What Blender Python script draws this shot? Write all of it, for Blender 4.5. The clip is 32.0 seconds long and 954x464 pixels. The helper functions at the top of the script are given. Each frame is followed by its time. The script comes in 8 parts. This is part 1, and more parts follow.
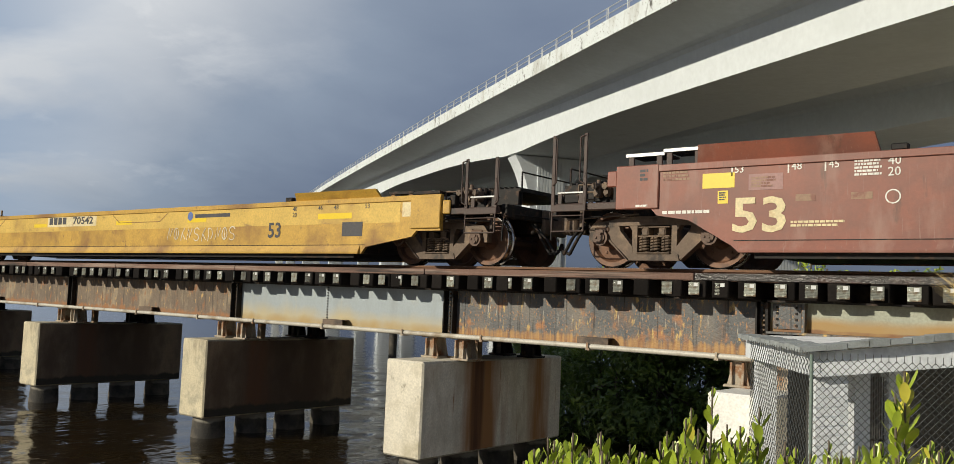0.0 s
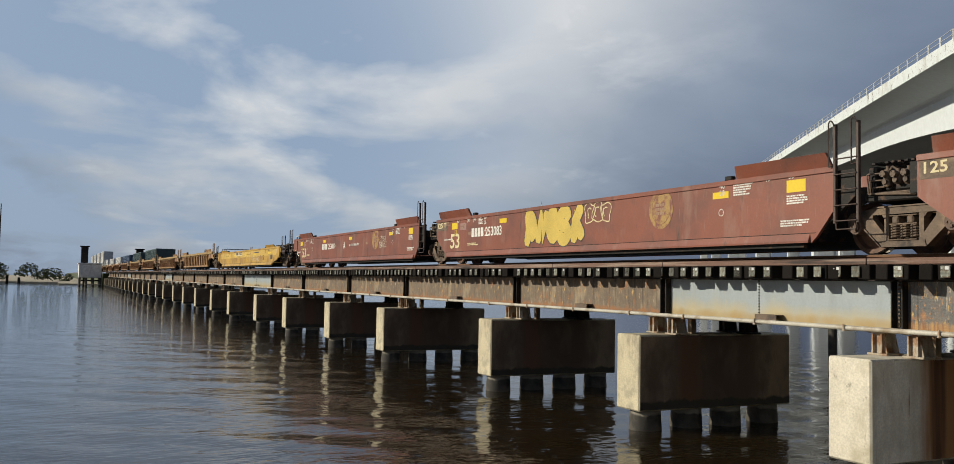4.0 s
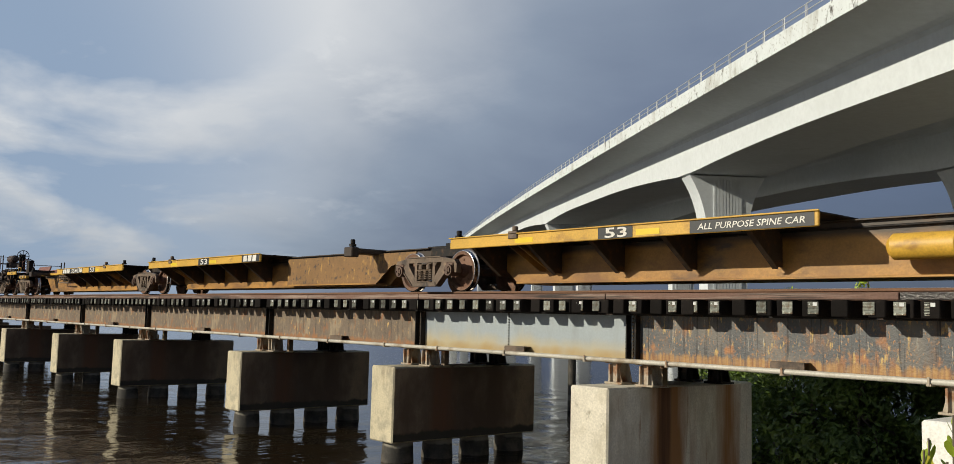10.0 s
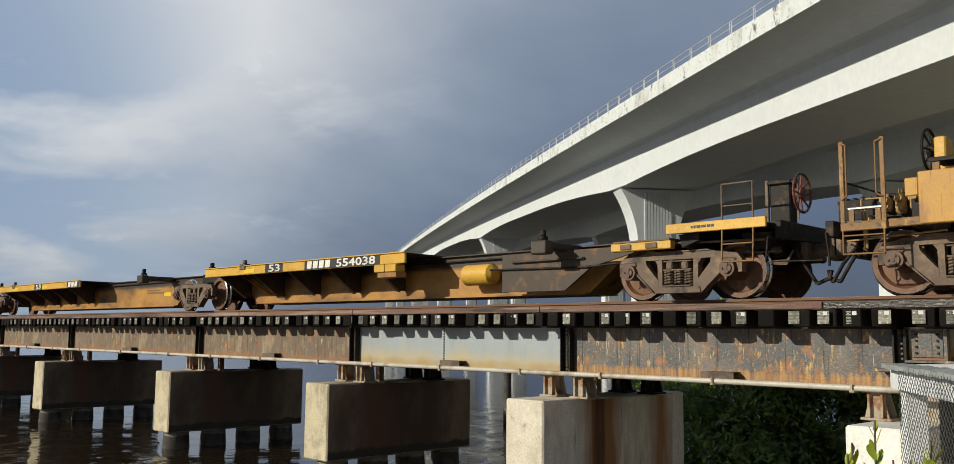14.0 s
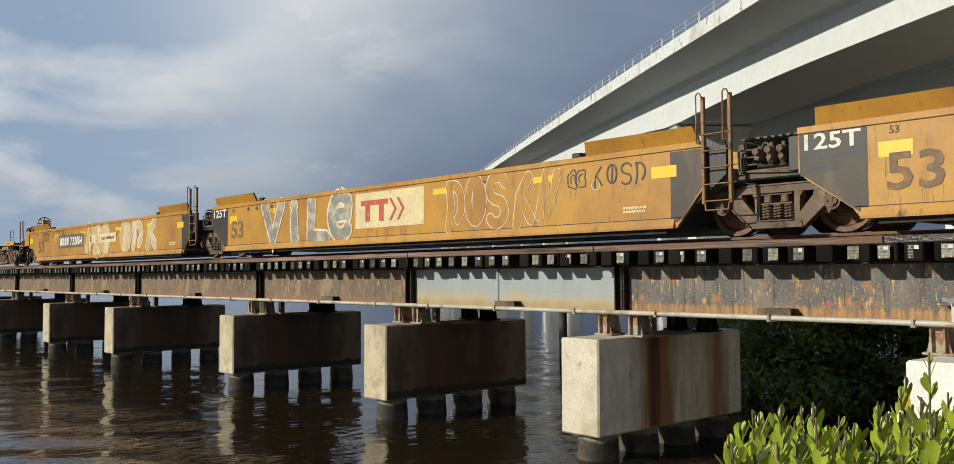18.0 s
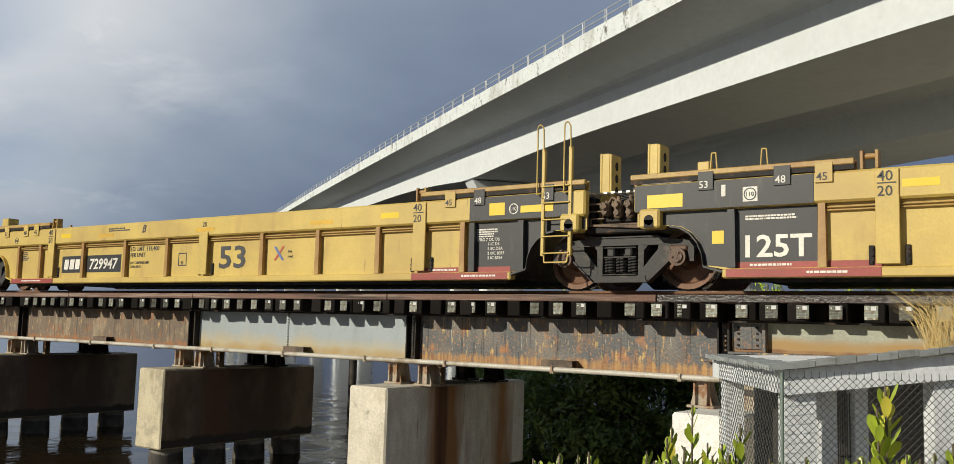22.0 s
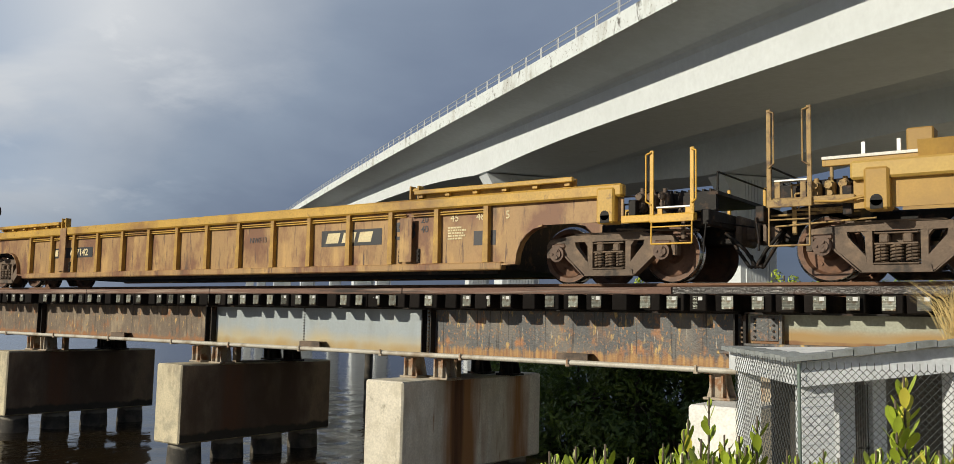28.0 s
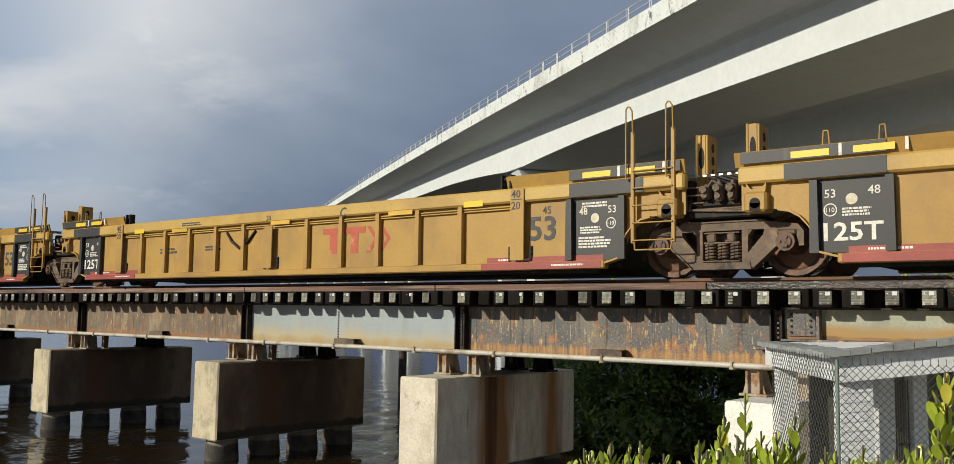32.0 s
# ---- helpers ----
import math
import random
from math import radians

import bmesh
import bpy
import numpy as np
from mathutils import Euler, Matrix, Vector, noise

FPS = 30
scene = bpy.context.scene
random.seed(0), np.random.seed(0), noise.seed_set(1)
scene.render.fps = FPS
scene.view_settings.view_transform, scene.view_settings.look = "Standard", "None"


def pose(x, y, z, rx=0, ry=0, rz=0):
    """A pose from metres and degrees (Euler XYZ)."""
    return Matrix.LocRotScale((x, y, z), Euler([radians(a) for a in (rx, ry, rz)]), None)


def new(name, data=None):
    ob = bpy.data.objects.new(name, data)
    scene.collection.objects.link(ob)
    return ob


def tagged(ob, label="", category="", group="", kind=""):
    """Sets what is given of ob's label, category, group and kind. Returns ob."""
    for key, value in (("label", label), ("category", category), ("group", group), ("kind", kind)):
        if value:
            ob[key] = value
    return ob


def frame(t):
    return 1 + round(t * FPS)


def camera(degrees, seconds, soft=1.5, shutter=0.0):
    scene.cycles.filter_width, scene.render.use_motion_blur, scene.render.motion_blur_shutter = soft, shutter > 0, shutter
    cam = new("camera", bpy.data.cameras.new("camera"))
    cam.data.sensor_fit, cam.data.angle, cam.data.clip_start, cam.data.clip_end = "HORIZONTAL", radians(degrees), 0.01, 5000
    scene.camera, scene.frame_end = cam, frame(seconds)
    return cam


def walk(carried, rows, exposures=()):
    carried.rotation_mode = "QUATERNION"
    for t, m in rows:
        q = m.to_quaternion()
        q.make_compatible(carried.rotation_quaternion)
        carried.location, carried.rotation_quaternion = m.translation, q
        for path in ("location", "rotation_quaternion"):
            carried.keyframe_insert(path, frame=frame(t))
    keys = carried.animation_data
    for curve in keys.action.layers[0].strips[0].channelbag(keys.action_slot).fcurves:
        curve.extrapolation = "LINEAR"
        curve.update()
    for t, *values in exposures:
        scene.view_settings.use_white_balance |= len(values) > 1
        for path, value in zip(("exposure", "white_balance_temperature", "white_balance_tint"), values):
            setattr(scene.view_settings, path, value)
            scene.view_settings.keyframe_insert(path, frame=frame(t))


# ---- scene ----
cam = camera(55.8, 32.0, 0.8)
# seconds, x, y, z, tilt, roll, heading of the hand-held camera
PATH = [
    (0.0, 0.109, -13.387, 3.143, 94.20, -2.37, 38.21),
    (0.5, 0.109, -13.387, 3.143, 93.88, -1.94, 45.18),
    (1.0, 0.109, -13.387, 3.143, 93.38, -2.22, 51.98),
    (1.5, 0.109, -13.387, 3.143, 93.36, -1.13, 56.26),
    (2.0, 0.109, -13.387, 3.143, 93.31, -1.22, 61.68),
    (2.5, 0.109, -13.387, 3.143, 93.05, -1.00, 65.26),
    (4.5, 0.054, -13.422, 3.141, 93.17, -1.18, 64.20),
    (5.0, 0.034, -13.435, 3.140, 93.25, -1.13, 61.08),
    (5.5, 0.017, -13.446, 3.139, 93.31, -1.26, 59.51),
    (6.0, 0.005, -13.454, 3.139, 93.40, -1.37, 56.25),
    (6.5, 0.000, -13.457, 3.139, 93.57, -1.45, 52.61),
    (7.0, 0.000, -13.457, 3.139, 93.68, -1.36, 52.20),
    (7.5, 0.000, -13.457, 3.139, 93.92, -1.35, 52.11),
    (8.0, 0.000, -13.457, 3.139, 94.62, -1.50, 51.90),
    (8.5, 0.000, -13.457, 3.139, 94.75, -1.48, 51.09),
    (9.0, 0.000, -13.457, 3.139, 94.92, -1.46, 50.10),
    (9.5, 0.000, -13.457, 3.139, 95.25, -1.40, 49.37),
    (10.0, 0.000, -13.457, 3.139, 95.46, -1.50, 49.21),
    (10.5, 0.000, -13.457, 3.139, 96.24, -1.35, 47.41),
    (11.0, 0.000, -13.457, 3.139, 96.32, -1.28, 47.15),
    (11.5, 0.000, -13.457, 3.139, 96.44, -1.12, 46.12),
    (12.0, 0.000, -13.457, 3.139, 96.45, -1.01, 45.42),
    (12.5, 0.000, -13.457, 3.139, 96.45, -1.00, 45.03),
    (13.0, 0.000, -13.457, 3.139, 96.39, -1.09, 44.92),
    (13.5, 0.000, -13.457, 3.139, 96.44, -0.87, 44.95),
    (14.0, 0.002, -13.456, 3.138, 96.45, -0.59, 45.11),
    (14.5, 0.006, -13.455, 3.137, 96.42, -0.37, 47.21),
    (15.0, 0.011, -13.454, 3.135, 95.92, -0.71, 54.22),
    (15.5, 0.018, -13.452, 3.134, 94.05, -0.50, 59.70),
    (17.5, 0.036, -13.447, 3.128, 92.56, -0.09, 58.69),
    (18.0, 0.036, -13.447, 3.128, 92.74, 0.29, 48.64),
    (18.5, 0.036, -13.447, 3.128, 93.12, 0.53, 40.16),
    (19.0, 0.036, -13.447, 3.128, 94.77, -0.01, 34.27),
    (19.5, 0.036, -13.447, 3.128, 94.92, -0.62, 32.53),
    (20.0, 0.036, -13.447, 3.128, 95.02, -0.84, 33.94),
    (20.5, 0.036, -13.447, 3.128, 96.08, -1.36, 35.06),
    (21.0, 0.036, -13.447, 3.128, 96.00, -1.55, 35.15),
    (21.5, 0.036, -13.447, 3.128, 95.95, -1.60, 35.30),
    (22.0, 0.036, -13.447, 3.128, 95.88, -1.57, 35.53),
    (22.5, 0.036, -13.447, 3.128, 95.78, -1.37, 35.78),
    (23.0, 0.036, -13.447, 3.128, 95.73, -1.32, 35.89),
    (23.5, 0.036, -13.447, 3.128, 95.65, -1.22, 35.91),
    (24.0, 0.036, -13.447, 3.128, 95.62, -1.39, 36.02),
    (24.5, 0.036, -13.447, 3.128, 95.51, -1.39, 36.10),
    (25.0, 0.036, -13.447, 3.128, 95.52, -1.39, 36.10),
    (25.5, 0.036, -13.447, 3.128, 95.49, -1.45, 36.12),
    (27.5, 0.036, -13.447, 3.128, 95.44, -1.42, 36.39),
    (28.0, 0.036, -13.447, 3.128, 95.45, -1.18, 36.49),
    (28.5, 0.036, -13.447, 3.128, 95.43, -1.17, 36.58),
    (29.0, 0.036, -13.447, 3.128, 95.39, -1.02, 36.63),
    (29.5, 0.036, -13.447, 3.128, 95.29, -1.10, 36.73),
    (30.0, 0.036, -13.447, 3.128, 95.29, -1.01, 36.84),
    (30.5, 0.036, -13.447, 3.128, 95.26, -0.70, 36.85),
    (31.0, 0.036, -13.447, 3.128, 95.28, -0.83, 37.43),
    (31.5, 0.036, -13.447, 3.128, 95.26, -1.08, 38.48),
    (32.0, 0.036, -13.447, 3.128, 95.21, -0.87, 38.59),
]

walk(cam, [(r[0], pose(*r[1:])) for r in PATH])

# ---------------------------------------------------------------- light
SUN_TO = Vector((-0.40, -0.86, 0.40)).normalized()
world = bpy.data.worlds.new("sky")
scene.world = world
world.use_nodes = True
wn, wl = world.node_tree.nodes, world.node_tree.links
wn.clear()


def wnode(kind, **kw):
    n = wn.new(kind)
    for key, value in kw.items():
        n.inputs[key].default_value = value
    return n


def build_sky():
    out = wn.new("ShaderNodeOutputWorld")
    bg = wn.new("ShaderNodeBackground")
    sky = wn.new("ShaderNodeTexSky")
    sky.sky_type, sky.sun_disc = "NISHITA", False
    sky.sun_elevation, sky.sun_rotation = math.asin(SUN_TO.z), math.atan2(SUN_TO.x, SUN_TO.y)
    tc = wn.new("ShaderNodeTexCoord")
    clear = wn.new("ShaderNodeMix")
    clear.data_type, clear.blend_type = "RGBA", "MULTIPLY"
    clear.inputs[0].default_value = 1.0
    wl.new(sky.outputs[0], clear.inputs[6])
    clear.inputs[7].default_value = (0.085, 0.085, 0.085, 1)
    # cloud deck: wide soft masses, stretched along the horizon
    sep = wn.new("ShaderNodeSeparateXYZ")
    wl.new(tc.outputs["Generated"], sep.inputs[0])
    lift = wn.new("ShaderNodeMath"); lift.operation = "ADD"; lift.inputs[1].default_value = 0.22
    wl.new(sep.outputs[2], lift.inputs[0])
    px = wn.new("ShaderNodeMath"); px.operation = "DIVIDE"
    py = wn.new("ShaderNodeMath"); py.operation = "DIVIDE"
    wl.new(sep.outputs[0], px.inputs[0]); wl.new(lift.outputs[0], px.inputs[1])
    wl.new(sep.outputs[1], py.inputs[0]); wl.new(lift.outputs[0], py.inputs[1])
    com = wn.new("ShaderNodeCombineXYZ")
    wl.new(px.outputs[0], com.inputs[0]); wl.new(py.outputs[0], com.inputs[1])
    big = wnode("ShaderNodeTexNoise", Scale=0.55, Detail=5.0, Roughness=0.5, Distortion=0.5)
    fine = wnode("ShaderNodeTexNoise", Scale=1.6, Detail=8.0, Roughness=0.55, Distortion=0.3)
    wl.new(com.outputs[0], big.inputs["Vector"]); wl.new(com.outputs[0], fine.inputs["Vector"])
    # the storm bank stands to the north, the sky opens to the north-west
    dot = wn.new("ShaderNodeVectorMath"); dot.operation = "DOT_PRODUCT"
    wl.new(tc.outputs["Generated"], dot.inputs[0])
    dot.inputs[1].default_value = Vector((-0.92, 0.25, 0.31)).normalized()
    opening = wn.new("ShaderNodeMapRange")
    opening.inputs[1].default_value, opening.inputs[2].default_value = 0.80, 1.0
    opening.interpolation_type = "SMOOTHSTEP"
    wl.new(dot.outputs["Value"], opening.inputs[0])
    high = wn.new("ShaderNodeMapRange")
    high.inputs[1].default_value, high.inputs[2].default_value = 0.0, 0.36
    wl.new(sep.outputs[2], high.inputs[0])
    s1 = wn.new("ShaderNodeMath"); s1.operation = "MULTIPLY_ADD"; s1.inputs[1].default_value = 0.62; s1.inputs[2].default_value = -0.395
    wl.new(big.outputs[0], s1.inputs[0])
    s2 = wn.new("ShaderNodeMath"); s2.operation = "MULTIPLY_ADD"; s2.inputs[1].default_value = 0.28
    wl.new(fine.outputs[0], s2.inputs[0]); wl.new(s1.outputs[0], s2.inputs[2])
    s3 = wn.new("ShaderNodeMath"); s3.operation = "MULTIPLY_ADD"; s3.inputs[1].default_value = 0.40
    wl.new(opening.outputs[0], s3.inputs[0]); wl.new(s2.outputs[0], s3.inputs[2])
    s4 = wn.new("ShaderNodeMath"); s4.operation = "MULTIPLY_ADD"; s4.inputs[1].default_value = 0.43
    wl.new(high.outputs[0], s4.inputs[0]); wl.new(s3.outputs[0], s4.inputs[2])
    # white puffs where the sky opens
    puff = wn.new("ShaderNodeMapRange"); puff.inputs[1].default_value, puff.inputs[2].default_value = 0.54, 0.74
    pn = wnode("ShaderNodeTexNoise", Scale=2.6, Detail=9.0, Roughness=0.58, Distortion=0.2)
    wl.new(com.outputs[0], pn.inputs["Vector"]); wl.new(pn.outputs[0], puff.inputs[0])
    pg = wn.new("ShaderNodeMath"); pg.operation = "MULTIPLY"
    west = wn.new("ShaderNodeMath"); west.operation = "POWER"; west.inputs[1].default_value = 3.0
    wl.new(opening.outputs[0], west.inputs[0])
    wl.new(puff.outputs[0], pg.inputs[0]); wl.new(west.outputs[0], pg.inputs[1])
    s6 = wn.new("ShaderNodeMath"); s6.operation = "MULTIPLY_ADD"; s6.inputs[1].default_value = 0.28
    wl.new(pg.outputs[0], s6.inputs[0]); wl.new(s4.outputs[0], s6.inputs[2])
    # the unseen sky overhead is darkened to cut the fill light
    over = wn.new("ShaderNodeMapRange"); over.interpolation_type = "SMOOTHSTEP"
    over.inputs[1].default_value, over.inputs[2].default_value = 0.40, 0.80
    wl.new(sep.outputs[2], over.inputs[0])
    s5 = wn.new("ShaderNodeMath"); s5.operation = "MULTIPLY_ADD"; s5.inputs[1].default_value = -0.5
    wl.new(over.outputs[0], s5.inputs[0]); wl.new(s6.outputs[0], s5.inputs[2])
    # a bright thinning of the deck to the north-west; the unseen southern sky is brightened as fill
    lobe = wn.new("ShaderNodeVectorMath"); lobe.operation = "DOT_PRODUCT"
    lobe.inputs[1].default_value = Vector((-0.95, 0.22, 0.24)).normalized()
    wl.new(tc.outputs["Generated"], lobe.inputs[0])
    lr = wn.new("ShaderNodeMapRange"); lr.interpolation_type = "SMOOTHSTEP"
    lr.inputs[1].default_value, lr.inputs[2].default_value = 0.90, 0.99
    wl.new(lobe.outputs["Value"], lr.inputs[0])
    s7 = wn.new("ShaderNodeMath"); s7.operation = "MULTIPLY_ADD"; s7.inputs[1].default_value = 0.22
    wl.new(lr.outputs[0], s7.inputs[0]); wl.new(s5.outputs[0], s7.inputs[2])
    south = wn.new("ShaderNodeMapRange"); south.interpolation_type = "SMOOTHSTEP"
    south.inputs[1].default_value, south.inputs[2].default_value = 0.1, -0.6
    wl.new(sep.outputs[1], south.inputs[0])
    s8 = wn.new("ShaderNodeMath"); s8.operation = "MULTIPLY_ADD"; s8.inputs[1].default_value = 0.14
    north = wn.new("ShaderNodeVectorMath"); north.operation = "DOT_PRODUCT"
    north.inputs[1].default_value = Vector((-0.60, 0.77, 0.26)).normalized()
    wl.new(tc.outputs["Generated"], north.inputs[0])
    nr = wn.new("ShaderNodeMapRange"); nr.interpolation_type = "SMOOTHSTEP"
    nr.inputs[1].default_value, nr.inputs[2].default_value = 0.95, 1.0
    wl.new(north.outputs["Value"], nr.inputs[0])
    s9 = wn.new("ShaderNodeMath"); s9.operation = "MULTIPLY_ADD"; s9.inputs[1].default_value = 0.12
    wl.new(nr.outputs[0], s9.inputs[0]); wl.new(s7.outputs[0], s9.inputs[2])
    # a heavier fold of cloud beside the thinning
    fold = wn.new("ShaderNodeVectorMath"); fold.operation = "DOT_PRODUCT"
    fold.inputs[1].default_value = Vector((-0.77, 0.52, 0.34)).normalized()
    wl.new(tc.outputs["Generated"], fold.inputs[0])
    fo = wn.new("ShaderNodeMapRange"); fo.interpolation_type = "SMOOTHSTEP"
    fo.inputs[1].default_value, fo.inputs[2].default_value = 0.95, 1.0
    wl.new(fold.outputs["Value"], fo.inputs[0])
    s10 = wn.new("ShaderNodeMath"); s10.operation = "MULTIPLY_ADD"; s10.inputs[1].default_value = -0.05
    wl.new(fo.outputs[0], s10.inputs[0]); wl.new(s9.outputs[0], s10.inputs[2])
    wl.new(south.outputs[0], s8.inputs[0]); wl.new(s10.outputs[0], s8.inputs[2])
    ramp = wn.new("ShaderNodeValToRGB")
    ramp.color_ramp.elements[0].position, ramp.color_ramp.elements[0].color = 0.0, (0.060, 0.085, 0.150, 1)
    ramp.color_ramp.elements[1].position, ramp.color_ramp.elements[1].color = 1.0, (0.72, 0.74, 0.76, 1)
    e = ramp.color_ramp.elements.new(0.33); e.color = (0.115, 0.150, 0.240, 1)
    e = ramp.color_ramp.elements.new(0.62); e.color = (0.27, 0.325, 0.415, 1)
    wl.new(s8.outputs[0], ramp.inputs[0])
    # blue gaps between the clouds to the west
    gap = wn.new("ShaderNodeMapRange"); gap.inputs[1].default_value, gap.inputs[2].default_value = 0.62, 0.46
    gn = wnode("ShaderNodeTexNoise", Scale=1.5, Detail=7.0, Roughness=0.52, Distortion=0.3)
    wl.new(com.outputs[0], gn.inputs["Vector"]); wl.new(gn.outputs[0], gap.inputs[0])
    gw = wn.new("ShaderNodeMath"); gw.operation = "MULTIPLY"
    far = wn.new("ShaderNodeVectorMath"); far.operation = "DOT_PRODUCT"
    far.inputs[1].default_value = Vector((-0.97, 0.12, 0.16)).normalized()
    wl.new(tc.outputs["Generated"], far.inputs[0])
    fr = wn.new("ShaderNodeMapRange"); fr.interpolation_type = "SMOOTHSTEP"
    fr.inputs[1].default_value, fr.inputs[2].default_value = 0.90, 0.99
    wl.new(far.outputs["Value"], fr.inputs[0])
    wl.new(gap.outputs[0], gw.inputs[0]); wl.new(fr.outputs[0], gw.inputs[1])
    blue = wn.new("ShaderNodeMix"); blue.data_type = "RGBA"; blue.inputs[7].default_value = (0.29, 0.385, 0.53, 1)
    wl.new(gw.outputs[0], blue.inputs[0]); wl.new(ramp.outputs[0], blue.inputs[6])
    mix = wn.new("ShaderNodeMix"); mix.data_type = "RGBA"; mix.inputs[0].default_value = 0.9
    wl.new(clear.outputs[2], mix.inputs[6]); wl.new(blue.outputs[2], mix.inputs[7])
    wl.new(mix.outputs[2], bg.inputs[0])
    bg.inputs[1].default_value = 1.0
    wl.new(bg.outputs[0], out.inputs[0])


build_sky()
sun = new("sun", bpy.data.lights.new("sun", "SUN"))
sun.data.energy, sun.data.angle, sun.data.color = 4.05, radians(0.6), (1.0, 0.925, 0.755)
sun.rotation_euler = (-SUN_TO).to_track_quat("-Z", "Y").to_euler()

# ---------------------------------------------------------------- materials


def material(name, base, rough=0.6, metal=0.0, spots=(), bump=0.15, grain=30.0, vary=0.25, random_tint=0.0, gloss=0.5, bands=()):
    """spots: (colour, scale, low, high, stretch) layers of stain or wear over the base, in object space."""
    m = bpy.data.materials.new(name)
    m.use_nodes = True
    n, l = m.node_tree.nodes, m.node_tree.links
    b = n["Principled BSDF"]
    b.inputs["Roughness"].default_value, b.inputs["Metallic"].default_value = rough, metal
    b.inputs["Specular IOR Level"].default_value = gloss
    tc = n.new("ShaderNodeTexCoord")
    co = tc.outputs["Object"]
    fine = n.new("ShaderNodeTexNoise")
    fine.inputs["Scale"].default_value, fine.inputs["Detail"].default_value = grain, 4.0
    l.new(co, fine.inputs["Vector"])
    wide = n.new("ShaderNodeTexNoise")
    wide.inputs["Scale"].default_value, wide.inputs["Detail"].default_value = 1.7, 5.0
    l.new(co, wide.inputs["Vector"])
    add = n.new("ShaderNodeMath"); add.operation = "ADD"
    l.new(fine.outputs[0], add.inputs[0]); l.new(wide.outputs[0], add.inputs[1])
    mr = n.new("ShaderNodeMapRange")
    mr.inputs[1].default_value, mr.inputs[2].default_value = 0.6, 1.4
    mr.inputs[3].default_value, mr.inputs[4].default_value = 1 - vary, 1 + vary
    l.new(add.outputs[0], mr.inputs[0])
    mul = n.new("ShaderNodeMix"); mul.data_type, mul.blend_type = "RGBA", "MULTIPLY"
    mul.inputs[0].default_value = 1.0
    mul.inputs[6].default_value = (*base, 1)
    l.new(mr.outputs[0], mul.inputs[7])
    colour = mul.outputs[2]
    for c, scale, low, high, stretch in spots:
        mp = n.new("ShaderNodeMapping")
        mp.inputs["Scale"].default_value = stretch
        l.new(co, mp.inputs[0])
        t = n.new("ShaderNodeTexNoise")
        t.inputs["Scale"].default_value, t.inputs["Detail"].default_value, t.inputs["Roughness"].default_value = scale, 6.0, 0.62
        l.new(mp.outputs[0], t.inputs["Vector"])
        r = n.new("ShaderNodeMapRange")
        r.inputs[1].default_value, r.inputs[2].default_value = low, high
        l.new(t.outputs[0], r.inputs[0])
        k = n.new("ShaderNodeMix"); k.data_type = "RGBA"
        l.new(r.outputs[0], k.inputs[0]); l.new(colour, k.inputs[6])
        k.inputs[7].default_value = (*c, 1)
        colour = k.outputs[2]
    for c, axis, mid, half, low, high, stretch in bands:
        # a stain, or painted shade, that keeps to one stretch of the thing, ragged by noise
        sx = n.new("ShaderNodeSeparateXYZ")
        l.new(co, sx.inputs[0])
        off = n.new("ShaderNodeMath"); off.operation = "SUBTRACT"; off.inputs[1].default_value = mid
        l.new(sx.outputs[axis], off.inputs[0])
        ab = n.new("ShaderNodeMath"); ab.operation = "ABSOLUTE"
        l.new(off.outputs[0], ab.inputs[0])
        fall = n.new("ShaderNodeMapRange"); fall.interpolation_type = "SMOOTHSTEP"
        fall.inputs[1].default_value, fall.inputs[2].default_value = half, half * 0.25
        l.new(ab.outputs[0], fall.inputs[0])
        mp = n.new("ShaderNodeMapping")
        mp.inputs["Scale"].default_value = stretch
        l.new(co, mp.inputs[0])
        t = n.new("ShaderNodeTexNoise")
        t.inputs["Scale"].default_value, t.inputs["Detail"].default_value = 1.0, 6.0
        l.new(mp.outputs[0], t.inputs["Vector"])
        sm = n.new("ShaderNodeMath"); sm.operation = "MULTIPLY_ADD"; sm.inputs[1].default_value = 0.55
        l.new(fall.outputs[0], sm.inputs[0]); l.new(t.outputs[0], sm.inputs[2])
        r = n.new("ShaderNodeMapRange")
        r.inputs[1].default_value, r.inputs[2].default_value = low, high
        l.new(sm.outputs[0], r.inputs[0])
        k = n.new("ShaderNodeMix"); k.data_type = "RGBA"
        l.new(r.outputs[0], k.inputs[0]); l.new(colour, k.inputs[6])
        k.inputs[7].default_value = (*c, 1)
        colour = k.outputs[2]
    if random_tint:
        oi = n.new("ShaderNodeObjectInfo")
        hs = n.new("ShaderNodeHueSaturation")
        rr = n.new("ShaderNodeMapRange")
        rr.inputs[3].default_value, rr.inputs[4].default_value = 1 - random_tint, 1 + random_tint
        l.new(oi.outputs["Random"], rr.inputs[0]); l.new(rr.outputs[0], hs.inputs["Value"]); l.new(colour, hs.inputs["Color"])
        colour = hs.outputs[0]
    l.new(colour, b.inputs["Base Color"])
    if bump:
        bp = n.new("ShaderNodeBump")
        bp.inputs["Strength"].default_value, bp.inputs["Distance"].default_value = bump, 0.02
        l.new(add.outputs[0], bp.inputs["Height"]); l.new(bp.outputs[0], b.inputs["Normal"])
    return m


